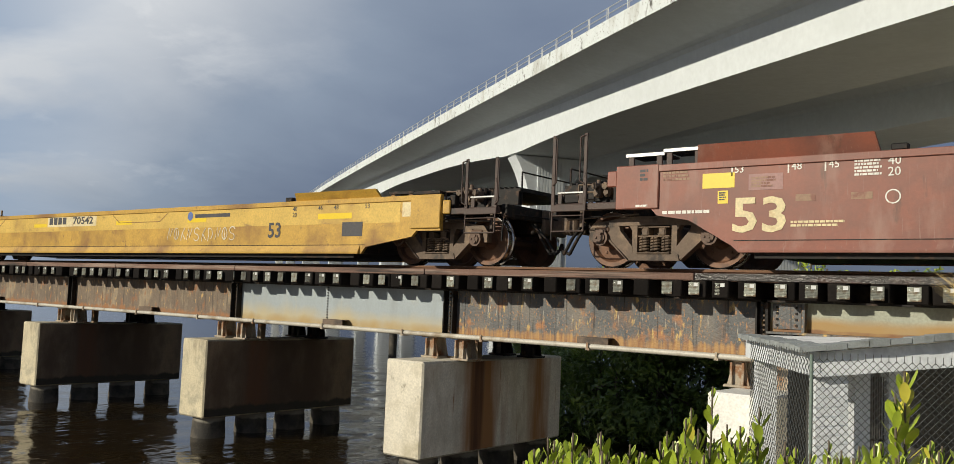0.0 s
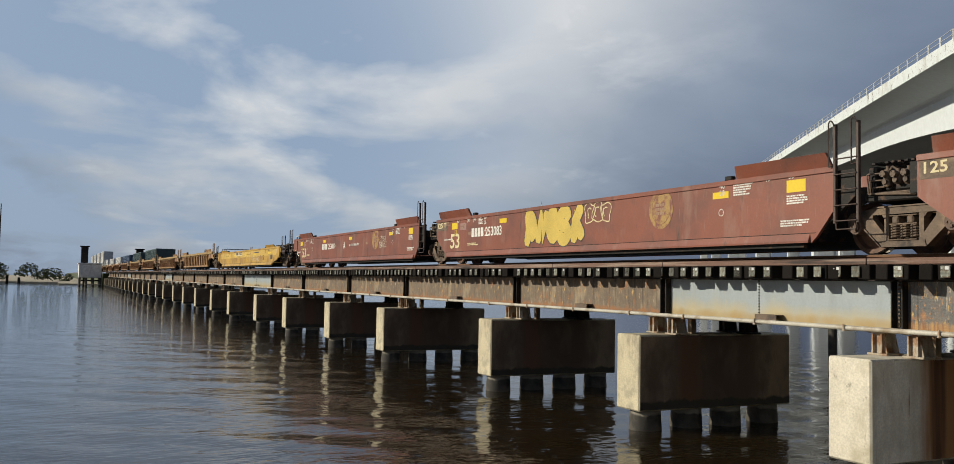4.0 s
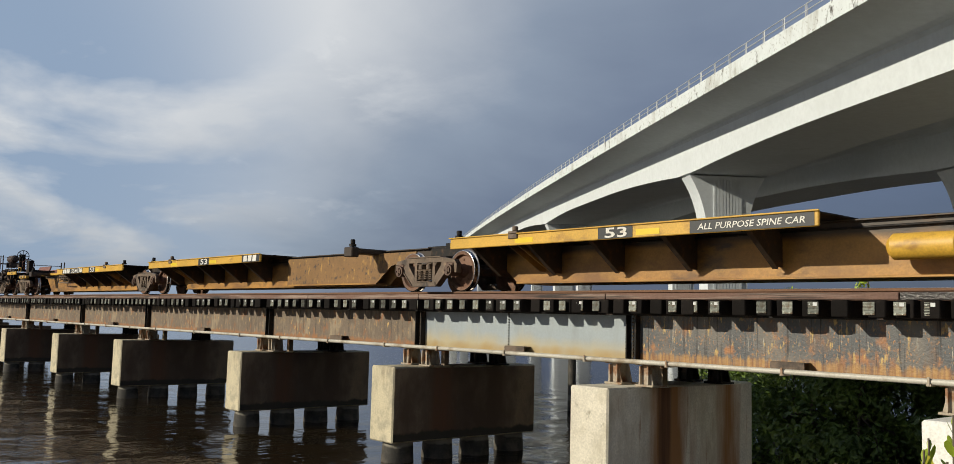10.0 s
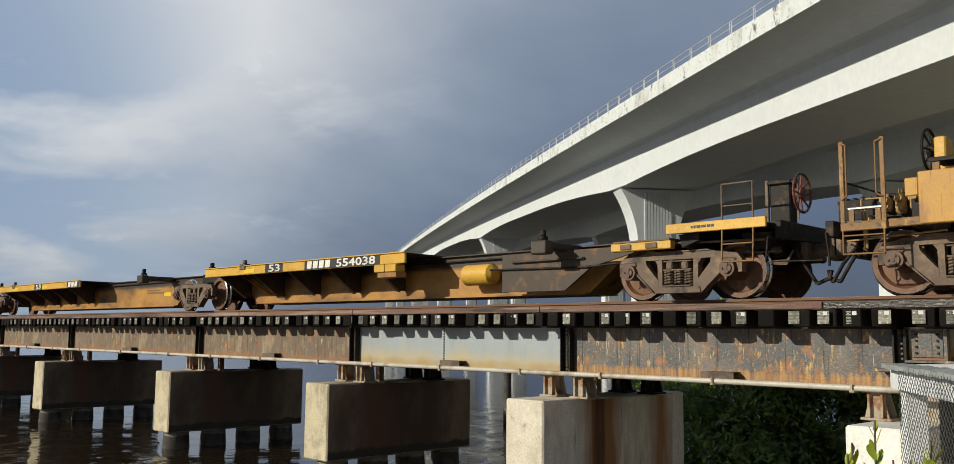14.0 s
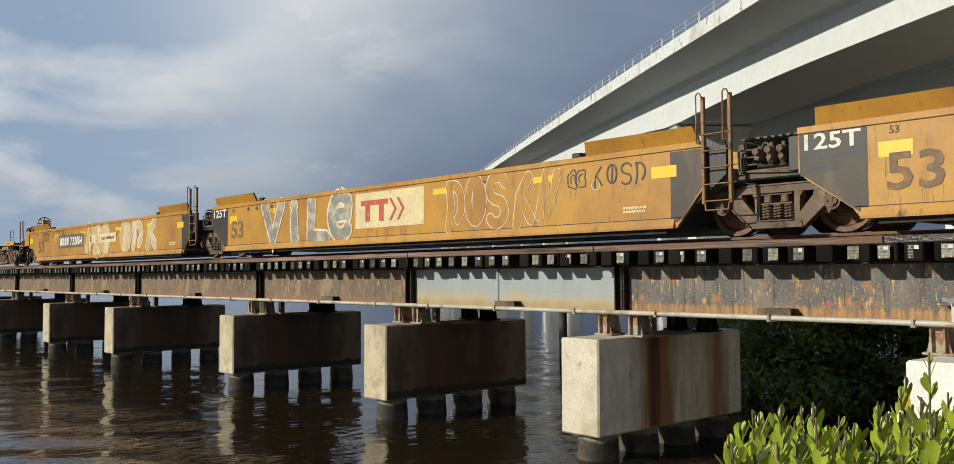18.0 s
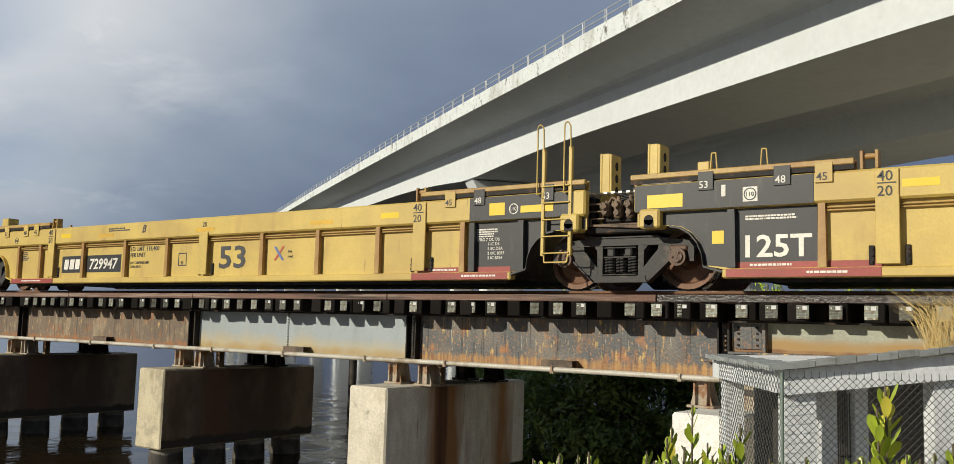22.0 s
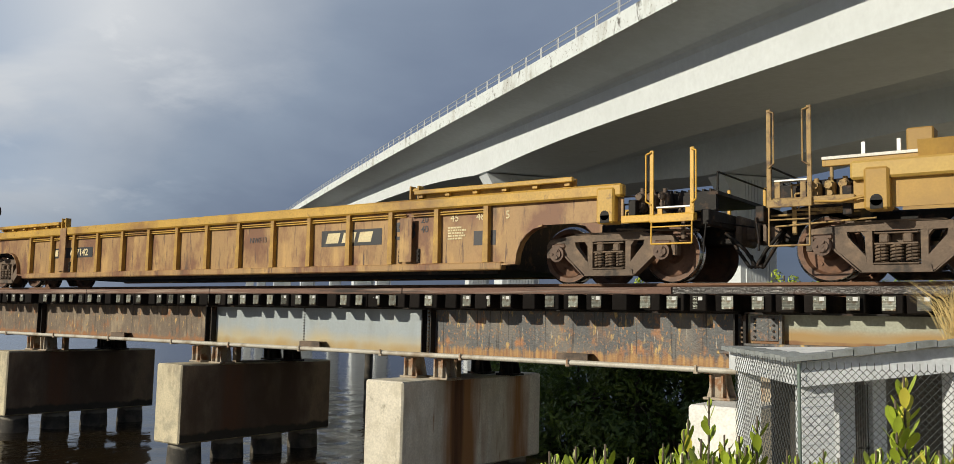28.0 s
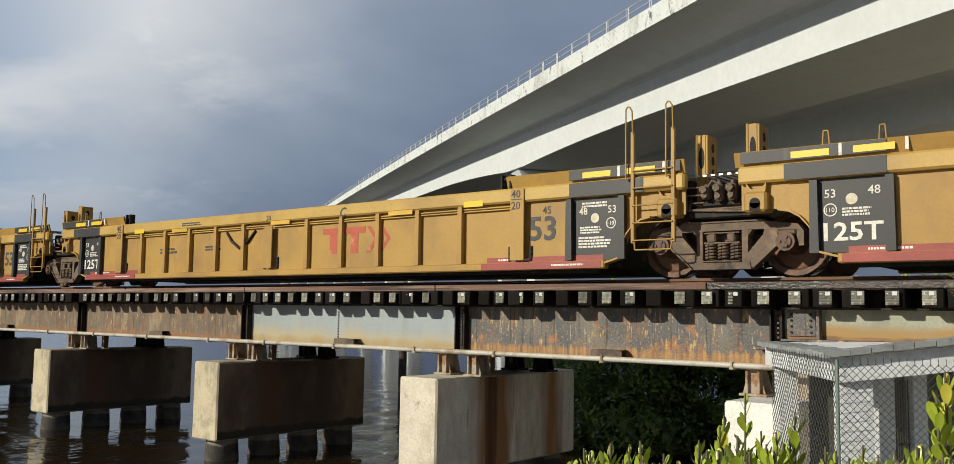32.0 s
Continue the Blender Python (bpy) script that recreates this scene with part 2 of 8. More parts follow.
ONE, UP, LONG = (1, 1, 1), (1, 1, 0.22), (0.2, 1, 1)
RUST, DARK, GRIME = (0.17, 0.062, 0.022), (0.018, 0.015, 0.013), (0.055, 0.042, 0.03)
M = {}
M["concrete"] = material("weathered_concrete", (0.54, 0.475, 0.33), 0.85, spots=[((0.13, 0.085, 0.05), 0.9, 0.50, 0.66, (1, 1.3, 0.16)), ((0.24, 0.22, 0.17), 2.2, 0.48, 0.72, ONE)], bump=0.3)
M["concrete_pale"] = material("pale_concrete", (0.64, 0.59, 0.48), 0.8, spots=[((0.30, 0.16, 0.07), 0.8, 0.62, 0.76, (1, 1.6, 0.12)), ((0.42, 0.37, 0.26), 1.4, 0.50, 0.70, ONE), ((0.28, 0.25, 0.18), 6.0, 0.60, 0.72, (1, 1, 0.6))], bump=0.2)
# Darker base than the end faces; rust bands and a tide line over it.
M["pier_side"] = material("dark_rust_streaked_pier_side", (0.27, 0.195, 0.125), 0.85, spots=[((0.14, 0.095, 0.06), 1.6, 0.45, 0.66, (1, 1, 0.4))], bump=0.3,
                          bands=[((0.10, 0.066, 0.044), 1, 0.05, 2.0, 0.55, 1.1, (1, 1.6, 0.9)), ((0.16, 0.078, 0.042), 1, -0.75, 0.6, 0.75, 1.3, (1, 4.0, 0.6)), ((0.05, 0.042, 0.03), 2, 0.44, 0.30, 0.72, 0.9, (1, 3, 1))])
# Base set lighter than the end faces, for light bounced onto the sides.
M["pier_side_pale"] = material("bounce_lit_rust_streaked_pier_side", (0.84, 0.79, 0.69), 0.85, spots=[((0.58, 0.50, 0.38), 1.2, 0.5, 0.7, (1, 1, 0.4)), ((0.42, 0.24, 0.12), 5.0, 0.62, 0.72, (1, 1.5, 0.12))], bump=0.2,
                               bands=[((0.42, 0.21, 0.09), 1, -0.45, 0.70, 0.58, 1.08, (1, 4.0, 0.5)), ((0.13, 0.06, 0.032), 1, -0.62, 0.30, 0.68, 1.15, (1, 6.0, 0.35)), ((0.40, 0.20, 0.085), 1, 1.35, 0.50, 0.60, 1.1, (1, 5.0, 0.5))])
M["concrete_white"] = material("painted_concrete", (0.78, 0.77, 0.72), 0.7, spots=[((0.5, 0.45, 0.36), 1.2, 0.58, 0.8, UP)], bump=0.1)
M["pile"] = material("tidal_pile_concrete", (0.10, 0.085, 0.065), 0.75, spots=[((0.03, 0.027, 0.022), 2.0, 0.42, 0.60, ONE)], bump=0.4, bands=[((0.24, 0.22, 0.18), 2, 0.45, 0.22, 0.8, 1.0, (3, 3, 2))])
M["bridge_white"] = material("cast_viaduct_concrete", (0.67, 0.71, 0.73), 0.75, spots=[((0.60, 0.64, 0.65), 0.25, 0.5, 0.8, ONE), ((0.47, 0.49, 0.48), 0.6, 0.66, 0.88, (1, 1, 0.3)), ((0.36, 0.36, 0.34), 1.3, 0.74, 0.88, (0.6, 0.6, 0.25))], bump=0.05, grain=4.0, vary=0.07)
M["bridge_edge"] = material("stained_parapet_concrete", (0.66, 0.70, 0.70), 0.8, spots=[((0.42, 0.42, 0.38), 0.5, 0.55, 0.7, (1, 1, 0.4)), ((0.10, 0.095, 0.085), 1.3, 0.60, 0.68, (1, 1, 0.8)), ((0.16, 0.14, 0.11), 5.0, 0.60, 0.68, (1, 1, 1.4))], bump=0.05, grain=4.0, vary=0.08)
M["rail_metal"] = material("galvanised_railing", (0.55, 0.56, 0.56), 0.5, 0.3, vary=0.1, bump=0)
M["girder_rust"] = material("rusted_girder_paint", (0.095, 0.098, 0.10), 0.55, spots=[((0.19, 0.165, 0.135), 1.5, 0.46, 0.66, (1, 1, 0.6)), ((0.17, 0.10, 0.06), 2.2, 0.54, 0.68, (1, 1, 0.7)), ((0.36, 0.155, 0.055), 2.4, 0.58, 0.67, (1.0, 1, 0.8)), ((0.54, 0.36, 0.12), 6.0, 0.59, 0.66, (1.3, 1, 0.45)), ((0.34, 0.18, 0.08), 22.0, 0.58, 0.64, (1.2, 1, 0.7)), ((0.48, 0.44, 0.36), 16.0, 0.63, 0.69, (2.2, 1, 0.14)), ((0.03, 0.027, 0.025), 5.0, 0.57, 0.66, (3.0, 1, 0.10))], bump=0.35,
                            bands=[((0.22, 0.10, 0.04), 2, 2.45, 0.34, 0.84, 1.1, (9, 1, 1.6)), ((0.42, 0.24, 0.08), 2, 2.50, 0.30, 0.95, 1.15, (13, 1, 1.2))])
M["girder_brown"] = material("brown_rust_girder", (0.16, 0.12, 0.085), 0.65, spots=[((0.30, 0.235, 0.155), 2.6, 0.50, 0.68, (1.2, 1, 0.5)), ((0.27, 0.12, 0.05), 4.0, 0.55, 0.66, (1.2, 1, 0.6)), ((0.50, 0.32, 0.12), 14.0, 0.60, 0.66, (1.5, 1, 0.4)), ((0.06, 0.045, 0.035), 4.0, 0.56, 0.68, (3.0, 1, 0.12))], bump=0.35,
                             bands=[((0.28, 0.13, 0.05), 2, 2.45, 0.28, 0.86, 1.1, (5, 1, 4))])
M["girder_blue"] = material("blue_grey_girder_paint", (0.33, 0.375, 0.40), 0.5, vary=0.1, spots=[((0.28, 0.31, 0.32), 2.0, 0.50, 0.75, (1.5, 1, 0.4)), ((0.48, 0.44, 0.30), 3.0, 0.62, 0.75, (1.2, 1, 0.3))], bump=0.08,
                            bands=[((0.44, 0.37, 0.22), 2, 2.45, 0.50, 0.62, 1.2, (1.6, 1, 1.2)), ((0.36, 0.25, 0.10), 2, 2.45, 0.30, 0.70, 1.2, (2.2, 1, 1.6))])
M["girder_stain"] = material("ochre_water_stain", (0.42, 0.30, 0.13), 0.6, spots=[((0.50, 0.50, 0.44), 1.4, 0.52, 0.64, (1, 1, 0.6))], bump=0.1)
M["girder_green"] = material("green_grey_girder_paint", (0.32, 0.33, 0.26), 0.55, spots=[((0.24, 0.24, 0.19), 3.0, 0.5, 0.7, (1, 1, 0.4))], bump=0.1,
                             bands=[((0.34, 0.21, 0.07), 2, 2.90, 0.22, 0.55, 1.05, (0.8, 1, 1.5)), ((0.20, 0.09, 0.03), 2, 2.87, 0.07, 0.8, 1.1, (3, 1, 4))])
M["steel_dark"] = material("dark_oily_steel", (0.014, 0.012, 0.011), 0.6, 0.0, spots=[((0.09, 0.05, 0.03), 6.0, 0.54, 0.7, ONE)], bump=0.25, gloss=0.25)
M["bearing"] = material("pale_rusty_bearing_steel", (0.38, 0.32, 0.24), 0.7, spots=[((0.24, 0.12, 0.055), 4.0, 0.5, 0.62, ONE)], bump=0.3)
M["tie"] = material("creosoted_timber", (0.011, 0.009, 0.008), 0.9, gloss=0.15, spots=[((0.06, 0.045, 0.033), 5.0, 0.52, 0.75, (1, 0.2, 1))], bump=0.5, random_tint=0.35)
M["guard"] = material("weathered_guard_timber", (0.15, 0.085, 0.062), 0.8, spots=[((0.26, 0.19, 0.15), 5.0, 0.52, 0.66, (0.12, 2, 3.0)), ((0.035, 0.026, 0.022), 4.0, 0.50, 0.62, (0.10, 2, 2.5))], bump=0.6, random_tint=0.2)
M["guard_wet"] = material("oil_soaked_guard_timber", (0.028, 0.023, 0.021), 0.32, spots=[((0.22, 0.20, 0.18), 22.0, 0.60, 0.66, (0.5, 1, 1)), ((0.10, 0.055, 0.04), 2.5, 0.55, 0.7, (0.3, 1, 1))], bump=0.7)
M["tie_tag"] = material("galvanised_tie_plate", (0.20, 0.21, 0.18), 0.5, 0.3, spots=[((0.10, 0.065, 0.035), 9.0, 0.48, 0.62, ONE), ((0.40, 0.42, 0.36), 14.0, 0.58, 0.66, ONE)], bump=0.2, random_tint=0.5)
M["tie_label"] = material("white_tie_label", (0.62, 0.63, 0.62), 0.5, bump=0)
M["rail_side"] = material("rusty_rail", (0.16, 0.075, 0.035), 0.7, bump=0.3)
M["rail_top"] = material("worn_rail_head", (0.40, 0.37, 0.34), 0.28, 0.9, bump=0.02)
M["pipe"] = material("weathered_conduit", (0.50, 0.47, 0.40), 0.5, spots=[((0.26, 0.20, 0.13), 2.0, 0.52, 0.7, ONE)], bump=0.05)
M["wheel"] = material("rusty_wheel_plate", (0.17, 0.085, 0.048), 0.6, 0.2, spots=[((0.05, 0.035, 0.028), 3.0, 0.5, 0.7, ONE)], bump=0.2)
M["tread"] = material("polished_wheel_tread", (0.62, 0.60, 0.57), 0.22, 1.0, bump=0)
M["truck"] = material("grimy_cast_steel", (0.135, 0.095, 0.066), 0.7, spots=[((0.26, 0.175, 0.11), 4.0, 0.5, 0.72, ONE), ((0.045, 0.034, 0.027), 3.0, 0.54, 0.68, ONE)], bump=0.35)
M["truck_black"] = material("black_cast_steel", (0.028, 0.027, 0.026), 0.6, spots=[((0.10, 0.075, 0.055), 4.0, 0.55, 0.75, ONE)], bump=0.3)

RED = material("oxide_red_car_paint", (0.23, 0.072, 0.043), 0.5, spots=[((0.135, 0.058, 0.044), 1.1, 0.46, 0.68, (0.6, 1, 0.7)), ((0.27, 0.15, 0.115), 2.4, 0.55, 0.75, (0.7, 1, 0.25)), (GRIME, 4.0, 0.60, 0.74, UP), ((0.24, 0.13, 0.10), 16.0, 0.62, 0.70, (2.0, 1, 0.12))], vary=0.13, bump=0.06)
ORANGE = material("faded_orange_car_paint", (0.48, 0.25, 0.030), 0.5, spots=[((0.34, 0.155, 0.030), 0.9, 0.46, 0.68, (0.6, 1, 0.7)), ((0.24, 0.10, 0.035), 2.6, 0.57, 0.74, (0.8, 1, 0.3)), (GRIME, 4.0, 0.62, 0.75, UP), ((0.20, 0.095, 0.04), 15.0, 0.60, 0.68, (2.0, 1, 0.12))], vary=0.13, bump=0.06)
YELLOW = material("clean_yellow_car_paint", (0.58, 0.43, 0.115), 0.5, spots=[((0.46, 0.325, 0.10), 1.0, 0.46, 0.68, (0.6, 1, 0.7)), ((0.40, 0.26, 0.09), 3.0, 0.58, 0.78, (1, 1, 0.22)), ((0.24, 0.15, 0.07), 12.0, 0.66, 0.76, (1.6, 1, 0.14))], vary=0.13, bump=0.05)
GOLD = material("dusty_gold_car_paint", (0.41, 0.245, 0.052), 0.55, spots=[((0.30, 0.175, 0.05), 1.3, 0.46, 0.66, (0.6, 1, 0.5)), ((0.30, 0.165, 0.06), 3.2, 0.60, 0.78, (1, 1, 0.22)), ((0.18, 0.10, 0.05), 11.0, 0.66, 0.76, (1.6, 1, 0.14))], vary=0.13, bump=0.06)
BROWN = material("rusty_tan_car_paint", (0.36, 0.215, 0.085), 0.55, spots=[((0.19, 0.085, 0.04), 1.6, 0.45, 0.60, (0.8, 1, 0.5)), ((0.50, 0.31, 0.11), 2.6, 0.55, 0.70, (1, 1, 0.4)), (GRIME, 4.0, 0.60, 0.74, UP), ((0.10, 0.055, 0.035), 12.0, 0.58, 0.68, (1.6, 1, 0.14))], vary=0.13, bump=0.1)
OCHRE = material("scuffed_ochre_car_paint", (0.50, 0.30, 0.05), 0.5, spots=[((0.26, 0.135, 0.035), 1.5, 0.48, 0.66, (0.6, 1, 0.6)), ((0.14, 0.085, 0.035), 1.1, 0.60, 0.78, (0.4, 1, 0.8)), ((0.20, 0.11, 0.04), 12.0, 0.62, 0.72, (0.5, 1, 0.5))], bump=0.06)
# Dark band on the upper sill: shade under the deck, put into the colour.
SPINE = material("greasy_amber_spine_paint_shaded_top", (0.41, 0.21, 0.045), 0.5, spots=[((0.22, 0.105, 0.032), 1.2, 0.46, 0.64, (0.5, 1, 0.9)), ((0.05, 0.034, 0.022), 1.8, 0.55, 0.70, (0.4, 1, 1)), ], bump=0.12,
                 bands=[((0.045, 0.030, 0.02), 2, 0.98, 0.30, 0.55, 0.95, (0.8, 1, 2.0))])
AMBER = material("amber_deck_edge_paint", (0.61, 0.355, 0.045), 0.5, spots=[((0.25, 0.12, 0.03), 2.4, 0.58, 0.74, (0.6, 1, 1))], bump=0.08)
BOARD = material("sun_faded_grey_board", (0.105, 0.10, 0.092), 0.6, spots=[((0.16, 0.15, 0.13), 2.5, 0.5, 0.7, ONE)], bump=0)
BLACK = material("black_car_panel", (0.022, 0.024, 0.027), 0.5, spots=[((0.09, 0.085, 0.08), 3.0, 0.6, 0.8, UP)], bump=0.05)
MAROON = material("maroon_lift_band", (0.30, 0.055, 0.045), 0.5, spots=[((0.2, 0.07, 0.05), 3.0, 0.55, 0.75, ONE)], bump=0.05)
WHITE = material("white_stencil_paint", (0.72, 0.70, 0.64), 0.6, spots=[((0.45, 0.36, 0.28), 5.0, 0.58, 0.72, ONE)], bump=0)
CREAM = material("cream_stencil_paint", (0.66, 0.56, 0.33), 0.6, spots=[((0.45, 0.28, 0.14), 5.0, 0.58, 0.75, ONE)], bump=0)
INK = material("dark_stencil_paint", (0.05, 0.05, 0.055), 0.6, spots=[((0.16, 0.12, 0.07), 6.0, 0.6, 0.8, ONE)], bump=0)
REFLECT = material("yellow_reflector_tape", (0.76, 0.54, 0.02), 0.4, bump=0, vary=0.08)
LOGO_RED = material("faded_red_logo_paint", (0.44, 0.085, 0.045), 0.55, spots=[((0.62, 0.36, 0.14), 5.0, 0.58, 0.75, ONE)], bump=0)
SPRAY = material("pale_spray_paint", (0.66, 0.62, 0.50), 0.65, spots=[((0.45, 0.38, 0.26), 3.0, 0.5, 0.75, ONE), ((0.36, 0.20, 0.07), 5.0, 0.56, 0.66, ONE)], bump=0)
SPRAY_PALE = material("weathered_celery_spray_paint", (0.56, 0.51, 0.34), 0.65, spots=[((0.46, 0.41, 0.25), 2.0, 0.5, 0.7, (0.5, 1, 1.5)), ((0.46, 0.30, 0.10), 7.0, 0.66, 0.72, (0.4, 1, 2.0))], bump=0)
SPRAY_GREY = material("grey_spray_paint", (0.22, 0.22, 0.20), 0.65, spots=[((0.44, 0.42, 0.34), 2.2, 0.48, 0.62, ONE), ((0.36, 0.20, 0.07), 4.0, 0.56, 0.66, ONE)], bump=0)
FILL_PALE = material("thin_pale_spray_paint", (0.52, 0.36, 0.15), 0.6, spots=[((0.62, 0.56, 0.42), 2.0, 0.45, 0.62, ONE)], bump=0)
SPRAY_DUST = material("thin_dusty_spray_paint", (0.27, 0.13, 0.10), 0.6, bump=0)
SPRAY_DUN = material("dun_spray_paint", (0.14, 0.085, 0.066), 0.65, spots=[((0.20, 0.085, 0.06), 2.0, 0.5, 0.64, ONE)], bump=0)
INK_FADED = material("sun_faded_stencil_paint", (0.15, 0.095, 0.05), 0.6, spots=[((0.26, 0.14, 0.05), 6.0, 0.5, 0.64, ONE)], bump=0)
END_BROWN = material("dark_brown_end_paint", (0.040, 0.030, 0.024), 0.5, spots=[((0.10, 0.065, 0.04), 3.0, 0.54, 0.7, UP)], bump=0.08)
SPRAY_RED = material("red_spray_paint", (0.46, 0.105, 0.06), 0.6, spots=[((0.50, 0.22, 0.08), 3.0, 0.56, 0.68, ONE)], bump=0)
CHORD_GOLD = material("bright_gold_chord_paint", (0.50, 0.33, 0.08), 0.5, vary=0.13, spots=[((0.36, 0.22, 0.06), 1.2, 0.5, 0.72, (0.5, 1, 0.8)), ((0.22, 0.13, 0.05), 9.0, 0.64, 0.76, (0.6, 1, 0.5))], bump=0.06)
# Ribs and trim are darker than the side: their shade is in the colour.
TRIM_SHADED = material("shade_tinted_yellow_trim", (0.42, 0.28, 0.085), 0.5, spots=[((0.30, 0.15, 0.05), 2.0, 0.46, 0.68, (1, 1, 0.4))], bump=0.06)
FADED = material("faded_reflector_tape", (0.62, 0.38, 0.04), 0.5, bump=0)
BLUE = material("blue_mark_paint", (0.10, 0.16, 0.38), 0.5, bump=0)
CREAM_YELLOW = material("butter_spray_paint", (0.55, 0.40, 0.08), 0.6, bump=0)
PINKISH = material("faded_pink_notice", (0.30, 0.17, 0.155), 0.6, bump=0)
OCHRE_PALE = material("pale_ochre_paint", (0.60, 0.40, 0.085), 0.5, spots=[((0.42, 0.26, 0.06), 1.5, 0.5, 0.7, (0.5, 1, 0.8)), ((0.30, 0.18, 0.06), 6.0, 0.62, 0.74, (0.5, 1, 0.8))], bump=0.05)
EMBLEM = material("faded_gold_emblem", (0.36, 0.22, 0.07), 0.6, spots=[((0.20, 0.07, 0.05), 5.0, 0.46, 0.6, ONE)], bump=0)
FADED_CREAM = material("weathered_cream_lettering", (0.30, 0.19, 0.12), 0.6, spots=[((0.20, 0.08, 0.055), 6.0, 0.48, 0.62, ONE)], bump=0)
GRATE = material("galvanised_walkway", (0.50, 0.50, 0.48), 0.45, 0.5, bump=0.1)
POST_RUST = material("rust_worn_amber_post", (0.22, 0.115, 0.035), 0.6, spots=[((0.40, 0.22, 0.05), 6.0, 0.57, 0.66, (1, 1, 0.5)), ((0.06, 0.04, 0.03), 9.0, 0.56, 0.68, ONE)], bump=0.2)
POST_RED = material("grimy_red_brown_post", (0.06, 0.036, 0.028), 0.6, spots=[((0.035, 0.026, 0.022), 5.0, 0.5, 0.65, ONE)], bump=0.2)
GEAR_TAN = material("dusty_tan_brake_gear", (0.36, 0.235, 0.09), 0.65, spots=[((0.13, 0.08, 0.045), 8.0, 0.5, 0.64, ONE), ((0.52, 0.38, 0.14), 5.0, 0.6, 0.7, ONE)], bump=0.3)
WHEEL_RED = material("rust_red_hand_wheel", (0.20, 0.055, 0.03), 0.6, spots=[((0.04, 0.03, 0.025), 7.0, 0.48, 0.6, ONE)], bump=0.2)
# Near black on the gussets, with the deck's shade put into it.
SPINE_DARK = material("oily_shade_dark_spine", (0.05, 0.034, 0.022), 0.6, spots=[((0.15, 0.07, 0.025), 4.0, 0.54, 0.7, ONE)], bump=0.2)
WATER = bpy.data.materials.new("dark_river_water")


def build_water():
    WATER.use_nodes = True
    n, l = WATER.node_tree.nodes, WATER.node_tree.links
    b = n["Principled BSDF"]
    b.inputs["Base Color"].default_value = (0.018, 0.012, 0.005, 1)
    b.inputs["Roughness"].default_value, b.inputs["IOR"].default_value = 0.015, 1.33
    # unresolved ripples scatter the low sun upwards
    b.inputs["Coat Weight"].default_value, b.inputs["Coat Roughness"].default_value, b.inputs["Coat IOR"].default_value = 0.06, 0.33, 1.5
    tc = n.new("ShaderNodeTexCoord")
    prev = None
    for scale, stretch, rot, strength, dist in ((1.5, (1.0, 0.45, 1), 40, 0.16, 0.16), (4.0, (1.0, 0.5, 1), 25, 0.22, 0.06), (11.0, (1.0, 0.6, 1), 50, 0.16, 0.015)):
        mp = n.new("ShaderNodeMapping")
        mp.inputs["Scale"].default_value, mp.inputs["Rotation"].default_value = stretch, (0, 0, radians(rot))
        l.new(tc.outputs["Object"], mp.inputs[0])
        t = n.new("ShaderNodeTexNoise")
        t.inputs["Scale"].default_value, t.inputs["Detail"].default_value = scale, 3.0
        l.new(mp.outputs[0], t.inputs["Vector"])
        bp = n.new("ShaderNodeBump")
        bp.inputs["Strength"].default_value, bp.inputs["Distance"].default_value = strength, dist
        l.new(t.outputs[0], bp.inputs["Height"])
        if prev:
            l.new(prev.outputs[0], bp.inputs["Normal"])
        prev = bp
    l.new(prev.outputs[0], b.inputs["Normal"])


build_water()


